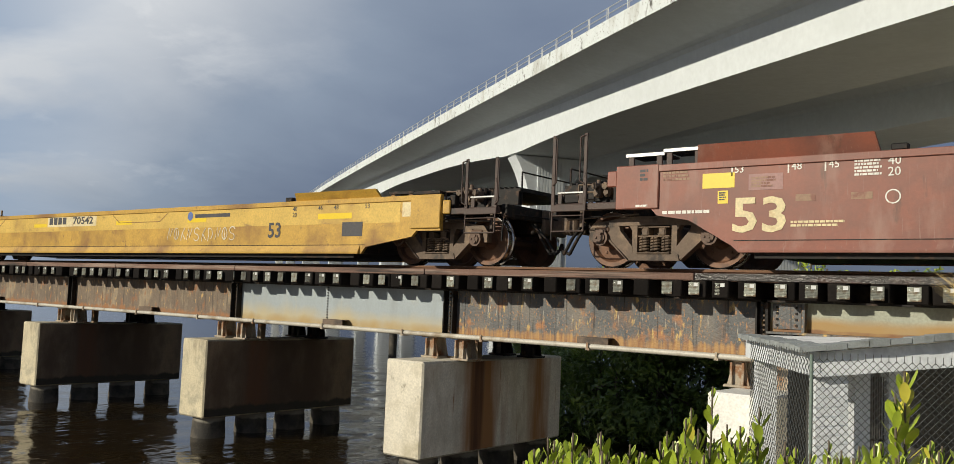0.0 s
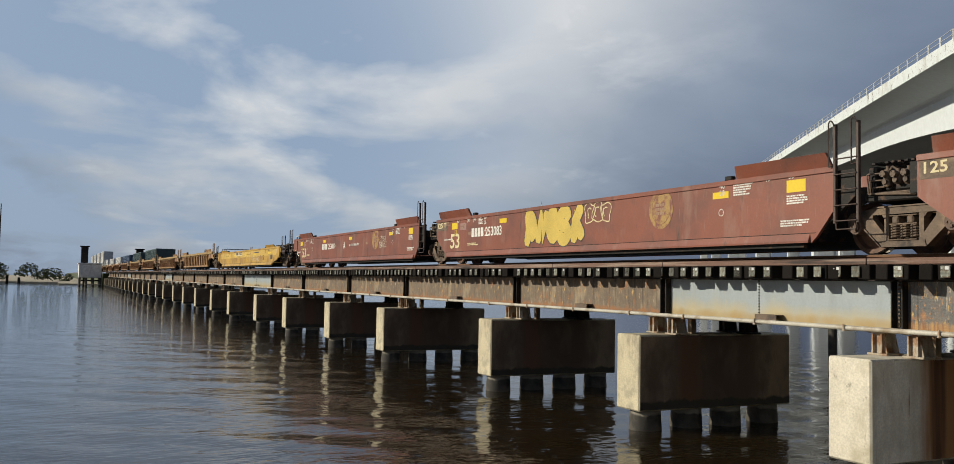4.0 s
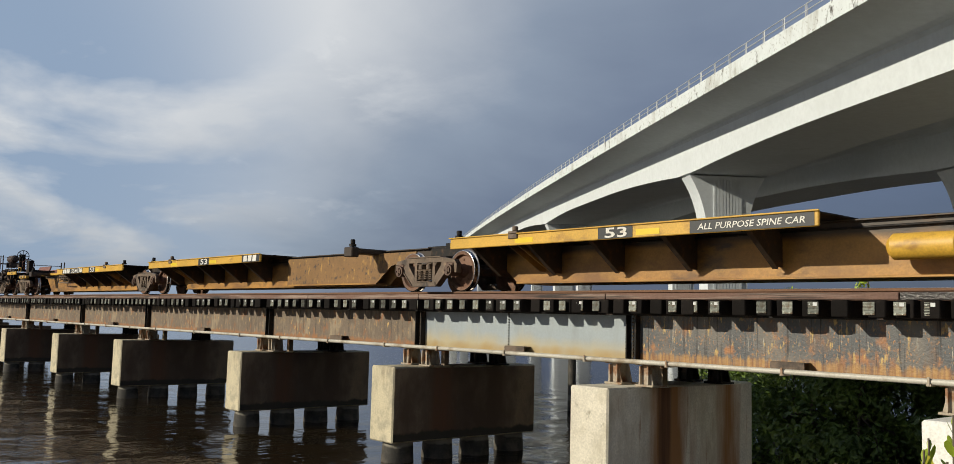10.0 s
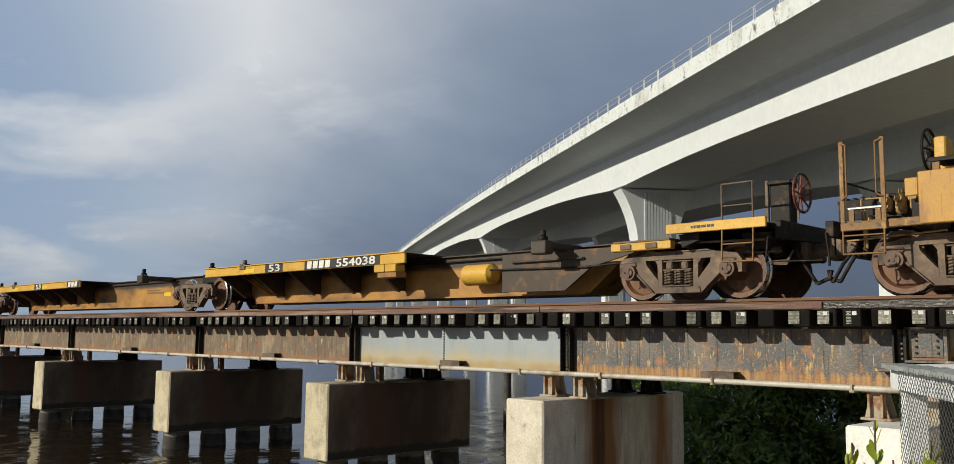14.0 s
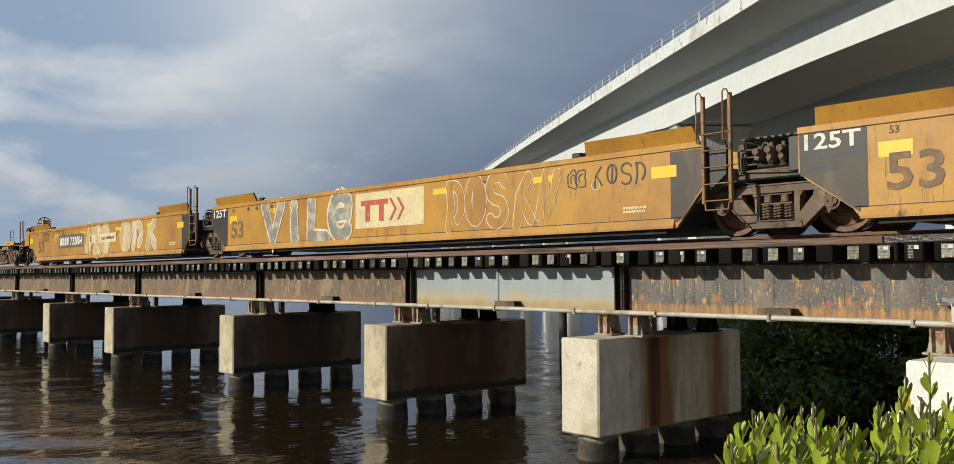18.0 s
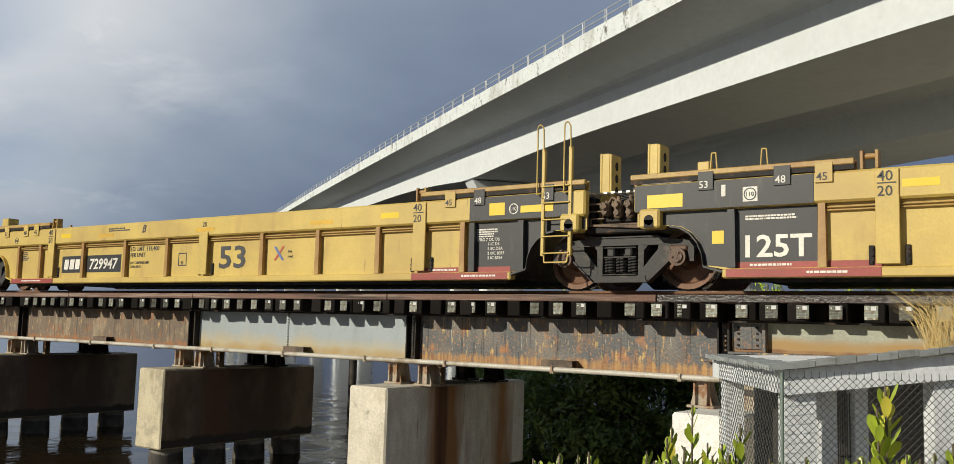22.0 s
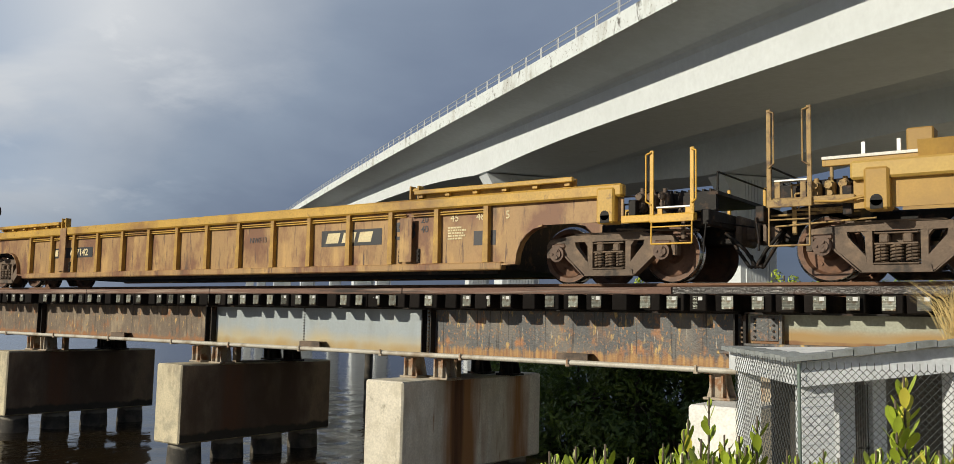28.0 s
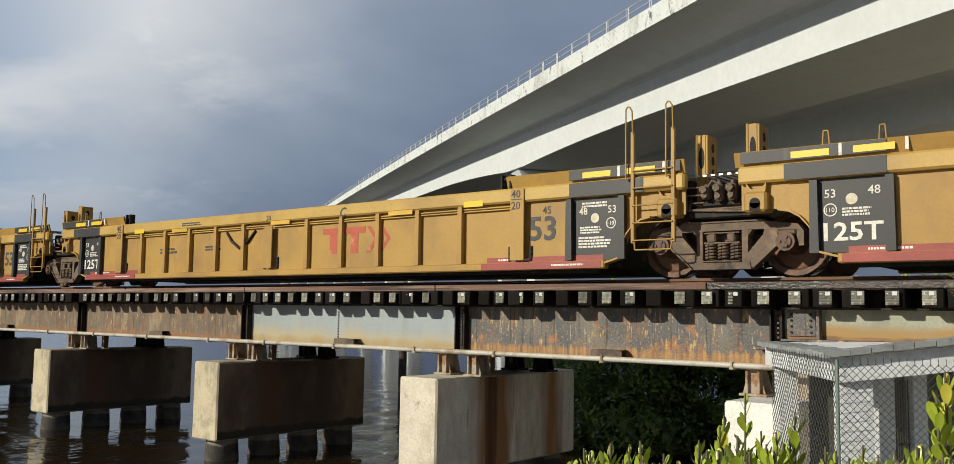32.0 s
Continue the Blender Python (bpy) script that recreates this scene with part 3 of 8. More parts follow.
class Build:
    """Collects simple solids into one mesh."""

    def __init__(self):
        self.v, self.f, self.smooth = [], [], []

    def add(self, verts, faces, smooth=False):
        o = len(self.v)
        self.v += [tuple(p) for p in verts]
        self.f += [tuple(o + i for i in f) for f in faces]
        self.smooth += [smooth] * len(faces)
        return self

    def box(self, x0, x1, y0, y1, z0, z1, b=0.0):
        if not b:
            v = [(x, y, z) for x in (x0, x1) for y in (y0, y1) for z in (z0, z1)]
            return self.add(v, [(0, 1, 3, 2), (4, 6, 7, 5), (0, 4, 5, 1), (2, 3, 7, 6), (0, 2, 6, 4), (1, 5, 7, 3)])
        b = min(b, (x1 - x0) * 0.45, (y1 - y0) * 0.45, (z1 - z0) * 0.45)
        lo, hi = (x0, y0, z0), (x1, y1, z1)
        v, idx = [], {}
        for c in range(8):
            s = [(c >> k) & 1 for k in range(3)]
            for a in range(3):
                p = []
                for k in range(3):
                    edge = hi[k] if s[k] else lo[k]
                    p.append(edge if k == a else edge + (-b if s[k] else b))
                idx[(c, a)] = len(v)
                v.append(p)
        f = []
        for a in range(3):
            p, q = [k for k in range(3) if k != a]
            for side in (0, 1):
                f.append([idx[((side << a) | (i << p) | (j << q), a)] for i, j in ((0, 0), (1, 0), (1, 1), (0, 1))])
            for i in (0, 1):
                for j in (0, 1):
                    c0 = (i << p) | (j << q)
                    c1 = c0 | (1 << a)
                    f.append([idx[(c0, p)], idx[(c1, p)], idx[(c1, q)], idx[(c0, q)]])
        for c in range(8):
            f.append([idx[(c, 0)], idx[(c, 1)], idx[(c, 2)]])
        return self.add(v, f)

    def prism(self, poly, y0, y1, axis="y"):
        """A flat outline given in x, z (axis y), y, z (axis x) or x, y (axis z), made solid along the axis."""
        put = {"y": lambda p, k: (p[0], k, p[1]), "x": lambda p, k: (k, p[0], p[1]), "z": lambda p, k: (p[0], p[1], k)}[axis]
        n = len(poly)
        v = [put(p, y0) for p in poly] + [put(p, y1) for p in poly]
        f = [tuple(range(n)), tuple(range(2 * n - 1, n - 1, -1))] + [(i, (i + 1) % n, n + (i + 1) % n, n + i) for i in range(n)]
        return self.add(v, f)

    def cyl(self, p, q, r, n=12, r2=None, caps=True):
        p, q = Vector(p), Vector(q)
        r2 = r if r2 is None else r2
        w = (q - p).normalized()
        a = w.orthogonal().normalized()
        c = w.cross(a)
        ring = [a * math.cos(2 * math.pi * i / n) + c * math.sin(2 * math.pi * i / n) for i in range(n)]
        self.add([p + d * r for d in ring] + [q + d * r2 for d in ring], [(i, (i + 1) % n, n + (i + 1) % n, n + i) for i in range(n)], True)
        if caps:
            self.add([p + d * r for d in ring], [tuple(range(n))])
            self.add([q + d * r2 for d in ring], [tuple(range(n))])
        return self

    def tube(self, pts, r, n=6):
        for p, q in zip(pts, pts[1:]):
            self.cyl(p, q, r, n, caps=True)
        return self

    def lathe(self, profile, n=32, y0=0.0):
        """profile: (y, radius) about the y axis."""
        k = len(profile)
        v = [(r * math.sin(2 * math.pi * i / n), y + y0, r * math.cos(2 * math.pi * i / n)) for i in range(n) for y, r in profile]
        f = [(i * k + j, i * k + j + 1, ((i + 1) % n) * k + j + 1, ((i + 1) % n) * k + j) for i in range(n) for j in range(k - 1)]
        return self.add(v, f, False)

    def loft(self, rings, closed=True, smooth=False):
        k = len(rings[0])
        v = [p for r in rings for p in r]
        e = k if closed else k - 1
        f = [(a * k + j, a * k + (j + 1) % k, (a + 1) * k + (j + 1) % k, (a + 1) * k + j) for a in range(len(rings) - 1) for j in range(e)]
        self.add(v, f, smooth)
        if closed:
            self.add(rings[0], [tuple(range(k))])
            self.add(rings[-1], [tuple(range(k))])
        return self

    def mesh(self, name, mat):
        me = bpy.data.meshes.new(name)
        me.from_pydata(self.v, [], self.f)
        me.polygons.foreach_set("use_smooth", self.smooth)
        for m in (mat if isinstance(mat, (list, tuple)) else [mat]):
            me.materials.append(m)
        me.update()
        return me


def part(name, b, mat, parent=None, label="", at=None):
    """One mesh object, under a thing or a part."""
    ob = new(name, b.mesh(name, mat) if isinstance(b, Build) else b)
    if parent:
        ob.parent = parent
    if at:
        ob.location = at
    return tagged(ob, label)


def thing(name, label, category, group="", at=(0, 0, 0)):
    ob = new(name)
    ob.location = at
    return tagged(ob, label, category, group)


# ---------------------------------------------------------------- water and far shore
RAIL = 3.71        # top of the rails above the water


def water_sheet():
    """One sheet to the horizon; the reach beside the bank carries small waves that die out with distance."""
    def steps(lo, hi, fine):
        mid = np.arange(lo, hi + fine, fine)
        out = np.geomspace(2.0, 2500.0, 26)
        return np.concatenate([lo - out[::-1], mid, mid[-1] + out])

    xs, ys = steps(-64.0, 2.0, 0.24), steps(-24.0, 16.0, 0.24)
    X, Y = np.meshgrid(xs, ys, indexing="ij")
    rng = np.random.RandomState(12)
    Z = np.zeros_like(X)
    for _ in range(36):
        wave = rng.uniform(0.75, 3.6)
        turn = radians(118 + rng.normal(scale=26))
        k = 2 * math.pi / wave
        Z += 0.0011 * wave * np.sin(k * (X * math.cos(turn) + Y * math.sin(turn)) + rng.uniform(0, 6.28))
    fade = np.clip((X + 64.0) / 30.0, 0, 1) * np.clip((2.0 - X) / 1.0, 0, 1) * np.clip((Y + 24.0) / 4.0, 0, 1) * np.clip((16.0 - Y) / 4.0, 0, 1)
    Z *= fade
    nx, ny = X.shape
    q = (np.arange(nx - 1)[:, None] * ny + np.arange(ny - 1)[None, :]).ravel()
    me = bpy.data.meshes.new("water")
    me.from_pydata(np.stack([X, Y, Z], -1).reshape(-1, 3).tolist(), [], np.stack([q, q + ny, q + ny + 1, q + 1], -1).tolist())
    me.polygons.foreach_set("use_smooth", [True] * len(me.polygons))
    me.materials.append(WATER)
    tagged(part("water", me, None), "dark brown river water with small wind ripples", "water", kind="structure")


water_sheet()

# ---------------------------------------------------------------- railway trestle
PIER_X = [-4.45, -10.28, -16.26, -23.42, -32.61, -39.96, -48.33, -56.07, -65.46, -73.22, -81.95, -90.10]
while PIER_X[-1] > -232:
    PIER_X.append(PIER_X[-1] - (9.3 if len(PIER_X) % 2 else 8.0))
JOINT_X = [-4.5, -10.18, -16.3, -23.4, -32.58] + [x + 0.03 for x in PIER_X[5:]]


def build_pier(i, x):
    white, pale = i == 0, i == 1
    p = thing("concrete_pier", ("white-painted concrete bridge pier standing on the bank" if white else "pale concrete trestle pier with rust streaks on round piles" if pale else "weathered brown-stained concrete trestle pier on round piles in the water"), "bridge pier", "piers of the railway trestle", (x, 0, 0))
    m = M["concrete_white"] if white else M["concrete_pale"] if pale else M["concrete"]
    top, low = 2.05, 0.435
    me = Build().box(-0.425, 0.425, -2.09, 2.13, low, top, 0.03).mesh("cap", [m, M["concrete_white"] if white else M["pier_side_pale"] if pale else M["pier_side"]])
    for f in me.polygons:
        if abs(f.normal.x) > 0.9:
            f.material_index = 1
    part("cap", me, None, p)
    for k in range(4):
        y = -1.62 + k * 1.1
        part("support_leg", Build().cyl((0, y, -1.5), (0, y, low + 0.02), 0.46, 16, 0.33), M["pile"], p)


for i, x in enumerate(PIER_X):
    build_pier(i, x)


def build_span(i, xa, xb):
    """Two plate girders from xa (far) to xb (near), on bearings."""
    kind = "girder_rust" if i == 0 else "girder_blue" if i in (1, 7, 13, 20) else "girder_brown"
    words = {"girder_rust": "dark steel plate girder span streaked with orange rust", "girder_blue": "blue-grey painted steel plate girder span with ochre stains", "girder_brown": "brown rusty steel plate girder span"}[kind]
    s = thing("girder_span", words, "bridge girder", "girder spans of the trestle", (xb, 0, 0))
    n = xa - xb
    bot, top = 2.45, 3.28
    for y, near in ((-1.0, True), (1.0, False)):
        part("web", Build().box(n + 0.05, -0.05, y - 0.012, y + 0.012, bot + 0.02, top - 0.02), M[kind], s)
        part("top_flange", Build().box(n + 0.03, -0.03, y - 0.15, y + 0.15, top - 0.025, top, 0.005), M["steel_dark"], s)
        part("bottom_flange", Build().box(n + 0.03, -0.03, y - 0.16, y + 0.16, bot, bot + 0.03, 0.005), M["girder_stain"] if kind == "girder_blue" else M[kind], s)
        if not near:
            continue
        for x in (n + 0.10, -0.10):
            part("stiffener", Build().box(x - 0.012, x + 0.012, y - 0.14, y - 0.0125, bot + 0.03, top - 0.026), M["steel_dark"], s)
        lace = Build()
        for q in range(11):
            lace.cyl((-0.02, y - 0.06, bot + 0.09 + q * 0.066), (-0.02, y - 0.035, bot + 0.09 + q * 0.066), 0.016, 6)
        part("bolt_row", lace, M["truck"], s)
        if kind == "girder_blue":
            rivets = Build()
            for z in range(14):
                rivets.box(n * 0.53 - 0.014, n * 0.53 + 0.014, y - 0.03, y - 0.012, bot + 0.06 + z * 0.055, bot + 0.085 + z * 0.055)
            part("rivet_row", rivets, M["steel_dark"], s)
    part("diaphragm", Build().box(n + 0.02, n + 0.05, -0.985, 0.985, bot + 0.1, top - 0.1), M["steel_dark"], s)
    # bearings
    for y in (-1.0, 1.0):
        for x in (n + 0.34, -0.34):
            steel = M["bearing"] if y < 0 else M["steel_dark"]
            shoe = part("bearing", Build().box(x - 0.20, x + 0.20, y - 0.20, y + 0.20, 2.05, 2.088, 0.01), steel, s)
            cheek = [(x - 0.16, 2.089), (x + 0.16, 2.089), (x + 0.08, 2.411), (x - 0.08, 2.411)]
            if i > 9:
                part("pedestal", Build().prism(cheek, y - 0.14, y + 0.14), steel, shoe)
                continue
            for k in (y - 0.14, y + 0.11):
                part("cheek_plate", Build().prism(cheek, k, k + 0.03), steel, shoe)
            part("rib_plate", Build().box(x - 0.03, x + 0.03, y - 0.109, y + 0.109, 2.09, 2.41), steel, shoe)
            for k in (-0.10, 0.07):
                part("rib_plate", Build().box(x + k, x + k + 0.03, y - 0.20, y - 0.141, 2.09, 2.40), steel, shoe)
            part("top_plate", Build().box(x - 0.18, x + 0.18, y - 0.20, y + 0.20, 2.412, 2.449), steel, shoe)
    # ledge bracket on the lower flange and a post beside the far bearing
    m = n * 0.47
    br = Build().box(m - 0.28, m + 0.28, -1.21, -1.18, bot + 0.03, bot + 0.16, 0.004)
    br.box(m - 0.28, m + 0.28, -1.179, -1.02, bot + 0.145, bot + 0.16)
    part("bracket", br, M["truck"], s)
    part("post", Build().box(n - 0.42 + 0.55, n - 0.28 + 0.55 - 0.02, -0.55, -0.42, 2.05, bot + 0.4), M["girder_brown"], s)


for i in range(len(JOINT_X) - 1):
    build_span(i, JOINT_X[i + 1], JOINT_X[i])

# shore span with a shallower girder, on the bank side of the white pier
s = thing("girder_span", "green-grey steel girder span with a rust band, reaching the bank", "bridge girder", "girder spans of the trestle", (-4.45, 0, 0))
for y in (-1.15, 1.15):
    part("web", Build().box(0.06, 12, y - 0.012, y + 0.012, 2.86, 3.26), M["girder_green"], s)
    part("top_flange", Build().box(0.06, 12, y - 0.15, y + 0.15, 3.255, 3.28), M["steel_dark"], s)
    part("bottom_flange", Build().box(0.06, 12, y - 0.17, y + 0.17, 2.83, 2.858), M["girder_rust"], s)
part("end_plate", Build().box(0.02, 0.055, -1.25, 1.25, 2.75, 3.25), M["steel_dark"], s)
part("bolt_plate", Build().box(0.10, 0.48, -1.184, -1.163, 2.9, 3.24), M["girder_rust"], s)
part("stiffener", Build().box(0.52, 0.56, -1.28, -1.163, 2.862, 3.25), M["girder_rust"], s)
bolts = Build()
for bx in (0.16, 0.42):
    for bz in (2.95, 3.03, 3.11, 3.19):
        bolts.cyl((bx, -1.20, bz), (bx, -1.184, bz), 0.018, 6)
part("bolts", bolts, M["steel_dark"], s)
part("seat", Build().box(-0.35, 0.62, -1.31, 1.25, 2.70, 2.748, 0.01), M["girder_rust"], s)
part("pedestal", Build().prism([(-0.2, 2.05), (0.45, 2.05), (0.33, 2.7), (-0.05, 2.7)], -0.85, 0.85), M["bearing"], s)

# conduit along the trestle
pp = thing("conduit", "weathered grey conduit pipe clamped along the girders", "pipe")
cp = Build()
xs = [-4.2] + [x for j in JOINT_X[1:] for x in (j,)]
for a, b in zip(xs, xs[1:]):
    cp.cyl((a, -1.26, 2.47), (b, -1.26, 2.47), 0.042, 10)
part("pipe", cp, M["pipe"], pp)
for a, b in list(zip(xs, xs[1:]))[:14]:
    for k in (0.15, 0.5, 0.85):
        x = a + (b - a) * k
        part("clamp", Build().box(x - 0.03, x + 0.03, -1.32, -1.14, 2.412, 2.445).box(x - 0.015, x + 0.015, -1.325, -1.305, 2.42, 2.53), M["bearing"], pp)

# ---------------------------------------------------------------- viaduct
TH = radians(54.2)
VU, VN = Vector((-math.sin(TH), math.cos(TH), 0)), Vector((math.cos(TH), math.sin(TH), 0))
VO = Vector((0.0, -13.45, 0.0))
SPAN = 67.5


def vp(a, d, z):
    p = VO + VU * a + VN * d
    return (p.x, p.y, z)


def edge_z(a):
    a = max(-150.0, min(a, 420.0))
    return 15.35 + 0.056 * a - 0.00005 * a * a


def build_viaduct(dc, first, words):
    v = thing("viaduct", words, "road bridge", "twin road viaducts")
    piers = [first + SPAN * k for k in range(-2, 6)]

    def depth(a):
        near = min(abs(a - p) for p in piers)
        return 2.75 + 0.75 * max(0.0, 1 - near / 26.0) ** 2

    a0, a1 = piers[0] - 20, piers[-1] + 30
    steps = [a0 + (a1 - a0) * k / 120 for k in range(121)]
    for lo in range(0, 120, 15):
        rings = []
        for a in steps[lo:lo + 16]:
            t = edge_z(a) - 0.60
            d = depth(a) + 0.25
            half = ((6.6, 0.0), (6.6, -0.32), (4.2, -0.78), (3.7, -0.89), (3.42, -1.02), (3.30, -1.22), (3.13, -d))
            rings.append([vp(a, dc - y, t + z) for y, z in half] + [vp(a, dc + y, t + z) for y, z in half[::-1]])
        part("box_girder", Build().loft(rings), M["bridge_white"], v)
        for side in (-1, 1):
            rings = [[vp(a, dc + side * y, edge_z(a) + z) for y, z in ((6.66, -0.93), (6.66, -0.02), (6.60, 0.0), (6.42, 0.0), (6.30, -0.40), (6.25, -0.596), (6.603, -0.596), (6.603, -0.93))] for a in steps[lo:lo + 16]]
            part("parapet", Build().loft(rings), M["bridge_edge"], v)
    for side in (-1, 1):
        a = max(a0, -12.0)
        rails = Build()
        post_me = Build().cyl((-0.09, 0, -0.02), (-0.09, 0, 0.70), 0.026, 6).cyl((0.09, 0, -0.02), (0.09, 0, 0.70), 0.026, 6).mesh("railing_post", M["rail_metal"])
        stations = []
        while a < min(a1, 330):
            stations.append(a)
            a += 2.45
        for a in stations:
            if side < 0 and dc > 30:
                for k in (-0.09, 0.09):
                    rails.cyl(vp(a + k, dc - 6.5, edge_z(a) - 0.02), vp(a + k, dc - 6.5, edge_z(a) + 0.70), 0.026, 6)
            elif side < 0:
                part("railing_post", post_me, None, v, at=vp(a, dc + side * 6.5, edge_z(a))).rotation_euler = (0, 0, math.atan2(VU.y, VU.x))
        for z in (0.36, 0.68):
            rails.tube([vp(a, dc + side * 6.5, edge_z(a) + z) for a in stations[::2]], 0.028, 6)
        part("railing", rails, M["rail_metal"], v)
    for a in piers:
        zt = edge_z(a) - 0.85 - depth(a)
        col = part("pier", viaduct_pier(a, dc, zt), M["bridge_white"], v)
        fl = Build()
        for k in range(9):
            y = -1.0 + k * 0.25
            fl.loft([[vp(a - 1.07, dc + y - 0.09, z), vp(a - 1.07, dc + y + 0.09, z), vp(a - 1.0, dc + y + 0.09, z), vp(a - 1.0, dc + y - 0.09, z)] for z in (0.3, zt - 0.3)])
        part("flute", fl, M["bridge_white"], col)


def viaduct_pier(a, dc, zt):
    """A column that flares out in a curve under the box."""
    b = Build()
    rings = []
    for k in range(15):
        u = k / 14
        z = -1.0 + (zt + 0.98) * (0.0 if k == 0 else 0.45 + 0.55 * (k - 1) / 13)
        w = 1.55 + 1.45 * max(0.0, (u - 0.35) / 0.65) ** 2.6
        rings.append([vp(a - 1.0, dc - w, z), vp(a - 1.0, dc + w, z), vp(a + 1.0, dc + w, z), vp(a + 1.0, dc - w, z)])
    return b.loft(rings)


build_viaduct(25.0, 68.0, "curving white concrete box-girder road viaduct with a metal railing")
build_viaduct(40.0, 58.0, "white concrete box-girder road viaduct behind its twin")

# ---------------------------------------------------------------- train: shared pieces


def train_gone(t):
    """Metres that the train has rolled to the west after t seconds."""
    return 10.53 * t - 0.0076 * t * t


def wheelset_mesh():
    b = Build()
    half = [(-0.84, 0.0), (-0.84, 0.105), (-0.80, 0.125), (-0.735, 0.16), (-0.715, 0.33), (-0.785, 0.365), (-0.79, 0.435), (-0.785, 0.447), (-0.695, 0.457), (-0.68, 0.484), (-0.655, 0.484), (-0.648, 0.38), (-0.685, 0.33), (-0.69, 0.16), (-0.65, 0.12), (-0.63, 0.085)]
    k = len(half)
    b.lathe(half, 36)
    b.lathe([(-y, r) for y, r in half], 36)
    b.cyl((0, -0.64, 0), (0, 0.64, 0), 0.085, 12)
    b.cyl((0, -1.1, 0), (0, -0.83, 0), 0.075, 12)
    b.cyl((0, 0.83, 0), (0, 1.1, 0), 0.075, 12)
    for a in range(5):
        c = 2 * math.pi * a / 5
        p = (0.245 * math.sin(c), -0.742, 0.245 * math.cos(c))
        b.cyl(p, (p[0], -0.722, p[2]), 0.028, 8)
    me = b.mesh("wheelset", [M["wheel"], M["tread"]])
    for i, p in enumerate(me.polygons):
        if i < 72 * (k - 1) and i % (k - 1) in (6, 7, 8):
            p.material_index = 1
    return me


def side_frame_mesh(mat):
    """Cast truss: arched top, two diagonals with a hole behind each, columns beside the springs, jaws over the axle boxes."""
    b = Build()
    y0, y1 = -1.13, -1.0
    b.prism([(-1.12, 0.60), (-1.05, 0.69), (-0.86, 0.715), (-0.60, 0.75), (0.60, 0.75), (0.86, 0.715), (1.05, 0.69), (1.12, 0.60), (1.02, 0.615), (0.60, 0.64), (-0.60, 0.64), (-1.02, 0.615)], y0, y1)
    b.prism([(-0.60, 0.752), (0.60, 0.752), (0.56, 0.775), (-0.56, 0.775)], y0 - 0.02, y1 + 0.02)
    for s in (-1, 1):
        b.prism([(s * 0.36, 0.125), (s * 0.43, 0.13), (s * 0.75, 0.42), (s * 0.79, 0.52), (s * 0.78, 0.645), (s * 0.60, 0.645), (s * 0.585, 0.57), (s * 0.36, 0.31)], y0 + 0.003, y1 - 0.003)
        b.prism([(s * 0.285, 0.13), (s * 0.365, 0.13), (s * 0.375, 0.645), (s * 0.285, 0.645)], y0 + 0.006, y1 + 0.006)
        b.prism([(s * 1.12, 0.40), (s * 1.05, 0.40), (s * 1.02, 0.62), (s * 1.125, 0.60)], y0 + 0.009, y1 + 0.009)
        b.prism([(s * 0.37, 0.56), (s * 0.43, 0.64), (s * 0.37, 0.64)], y0 + 0.012, y1 + 0.012)
        # raised rim along the diagonal
        b.prism([(s * 0.42, 0.10), (s * 0.46, 0.125), (s * 0.80, 0.43), (s * 0.775, 0.45)], y0 - 0.022, y1 + 0.015)
    b.prism([(-0.42, 0.105), (0.42, 0.105), (0.40, 0.205), (-0.40, 0.205)], y0 - 0.015, y1 + 0.012)
    b.box(-0.275, 0.275, -1.17, -0.96, 0.205, 0.228, 0.008)
    for x in (-0.20, 0.08):
        b.box(x, x + 0.12, -1.16, -0.96, 0.475, 0.60, 0.02)
    b.box(-0.26, 0.26, -1.145, -0.96, 0.46, 0.485, 0.006).box(-0.26, 0.26, -1.145, -0.96, 0.60, 0.62, 0.006)
    return b.mesh("side_frame", mat)


def spring_mesh(mat):
    b = Build()
    for cx in (-0.185, 0.0, 0.185):
        pts = []
        for i in range(41):
            a = i * math.pi / 4
            pts.append((cx + 0.068 * math.cos(a), -1.075 + 0.06 * math.sin(a), 0.24 + 0.215 * i / 40))
        b.tube(pts, 0.019, 5)
    return b.mesh("spring_nest", mat)


def cap_mesh(mat):
    b = Build().cyl((0, -1.19, 0), (0, -0.95, 0), 0.128, 16)
    b.cyl((0, -1.215, 0), (0, -1.19, 0), 0.085, 14).cyl((0, -1.222, 0), (0, -1.215, 0), 0.03, 8)
    for a in range(3):
        c = 2 * math.pi * a / 3 + 0.5
        b.cyl((0.06 * math.sin(c), -1.235, 0.06 * math.cos(c)), (0.06 * math.sin(c), -1.214, 0.06 * math.cos(c)), 0.018, 6)
    b.box(-0.13, 0.13, -1.15, -0.98, 0.09, 0.165, 0.02)
    return b.mesh("bearing_cap", mat)


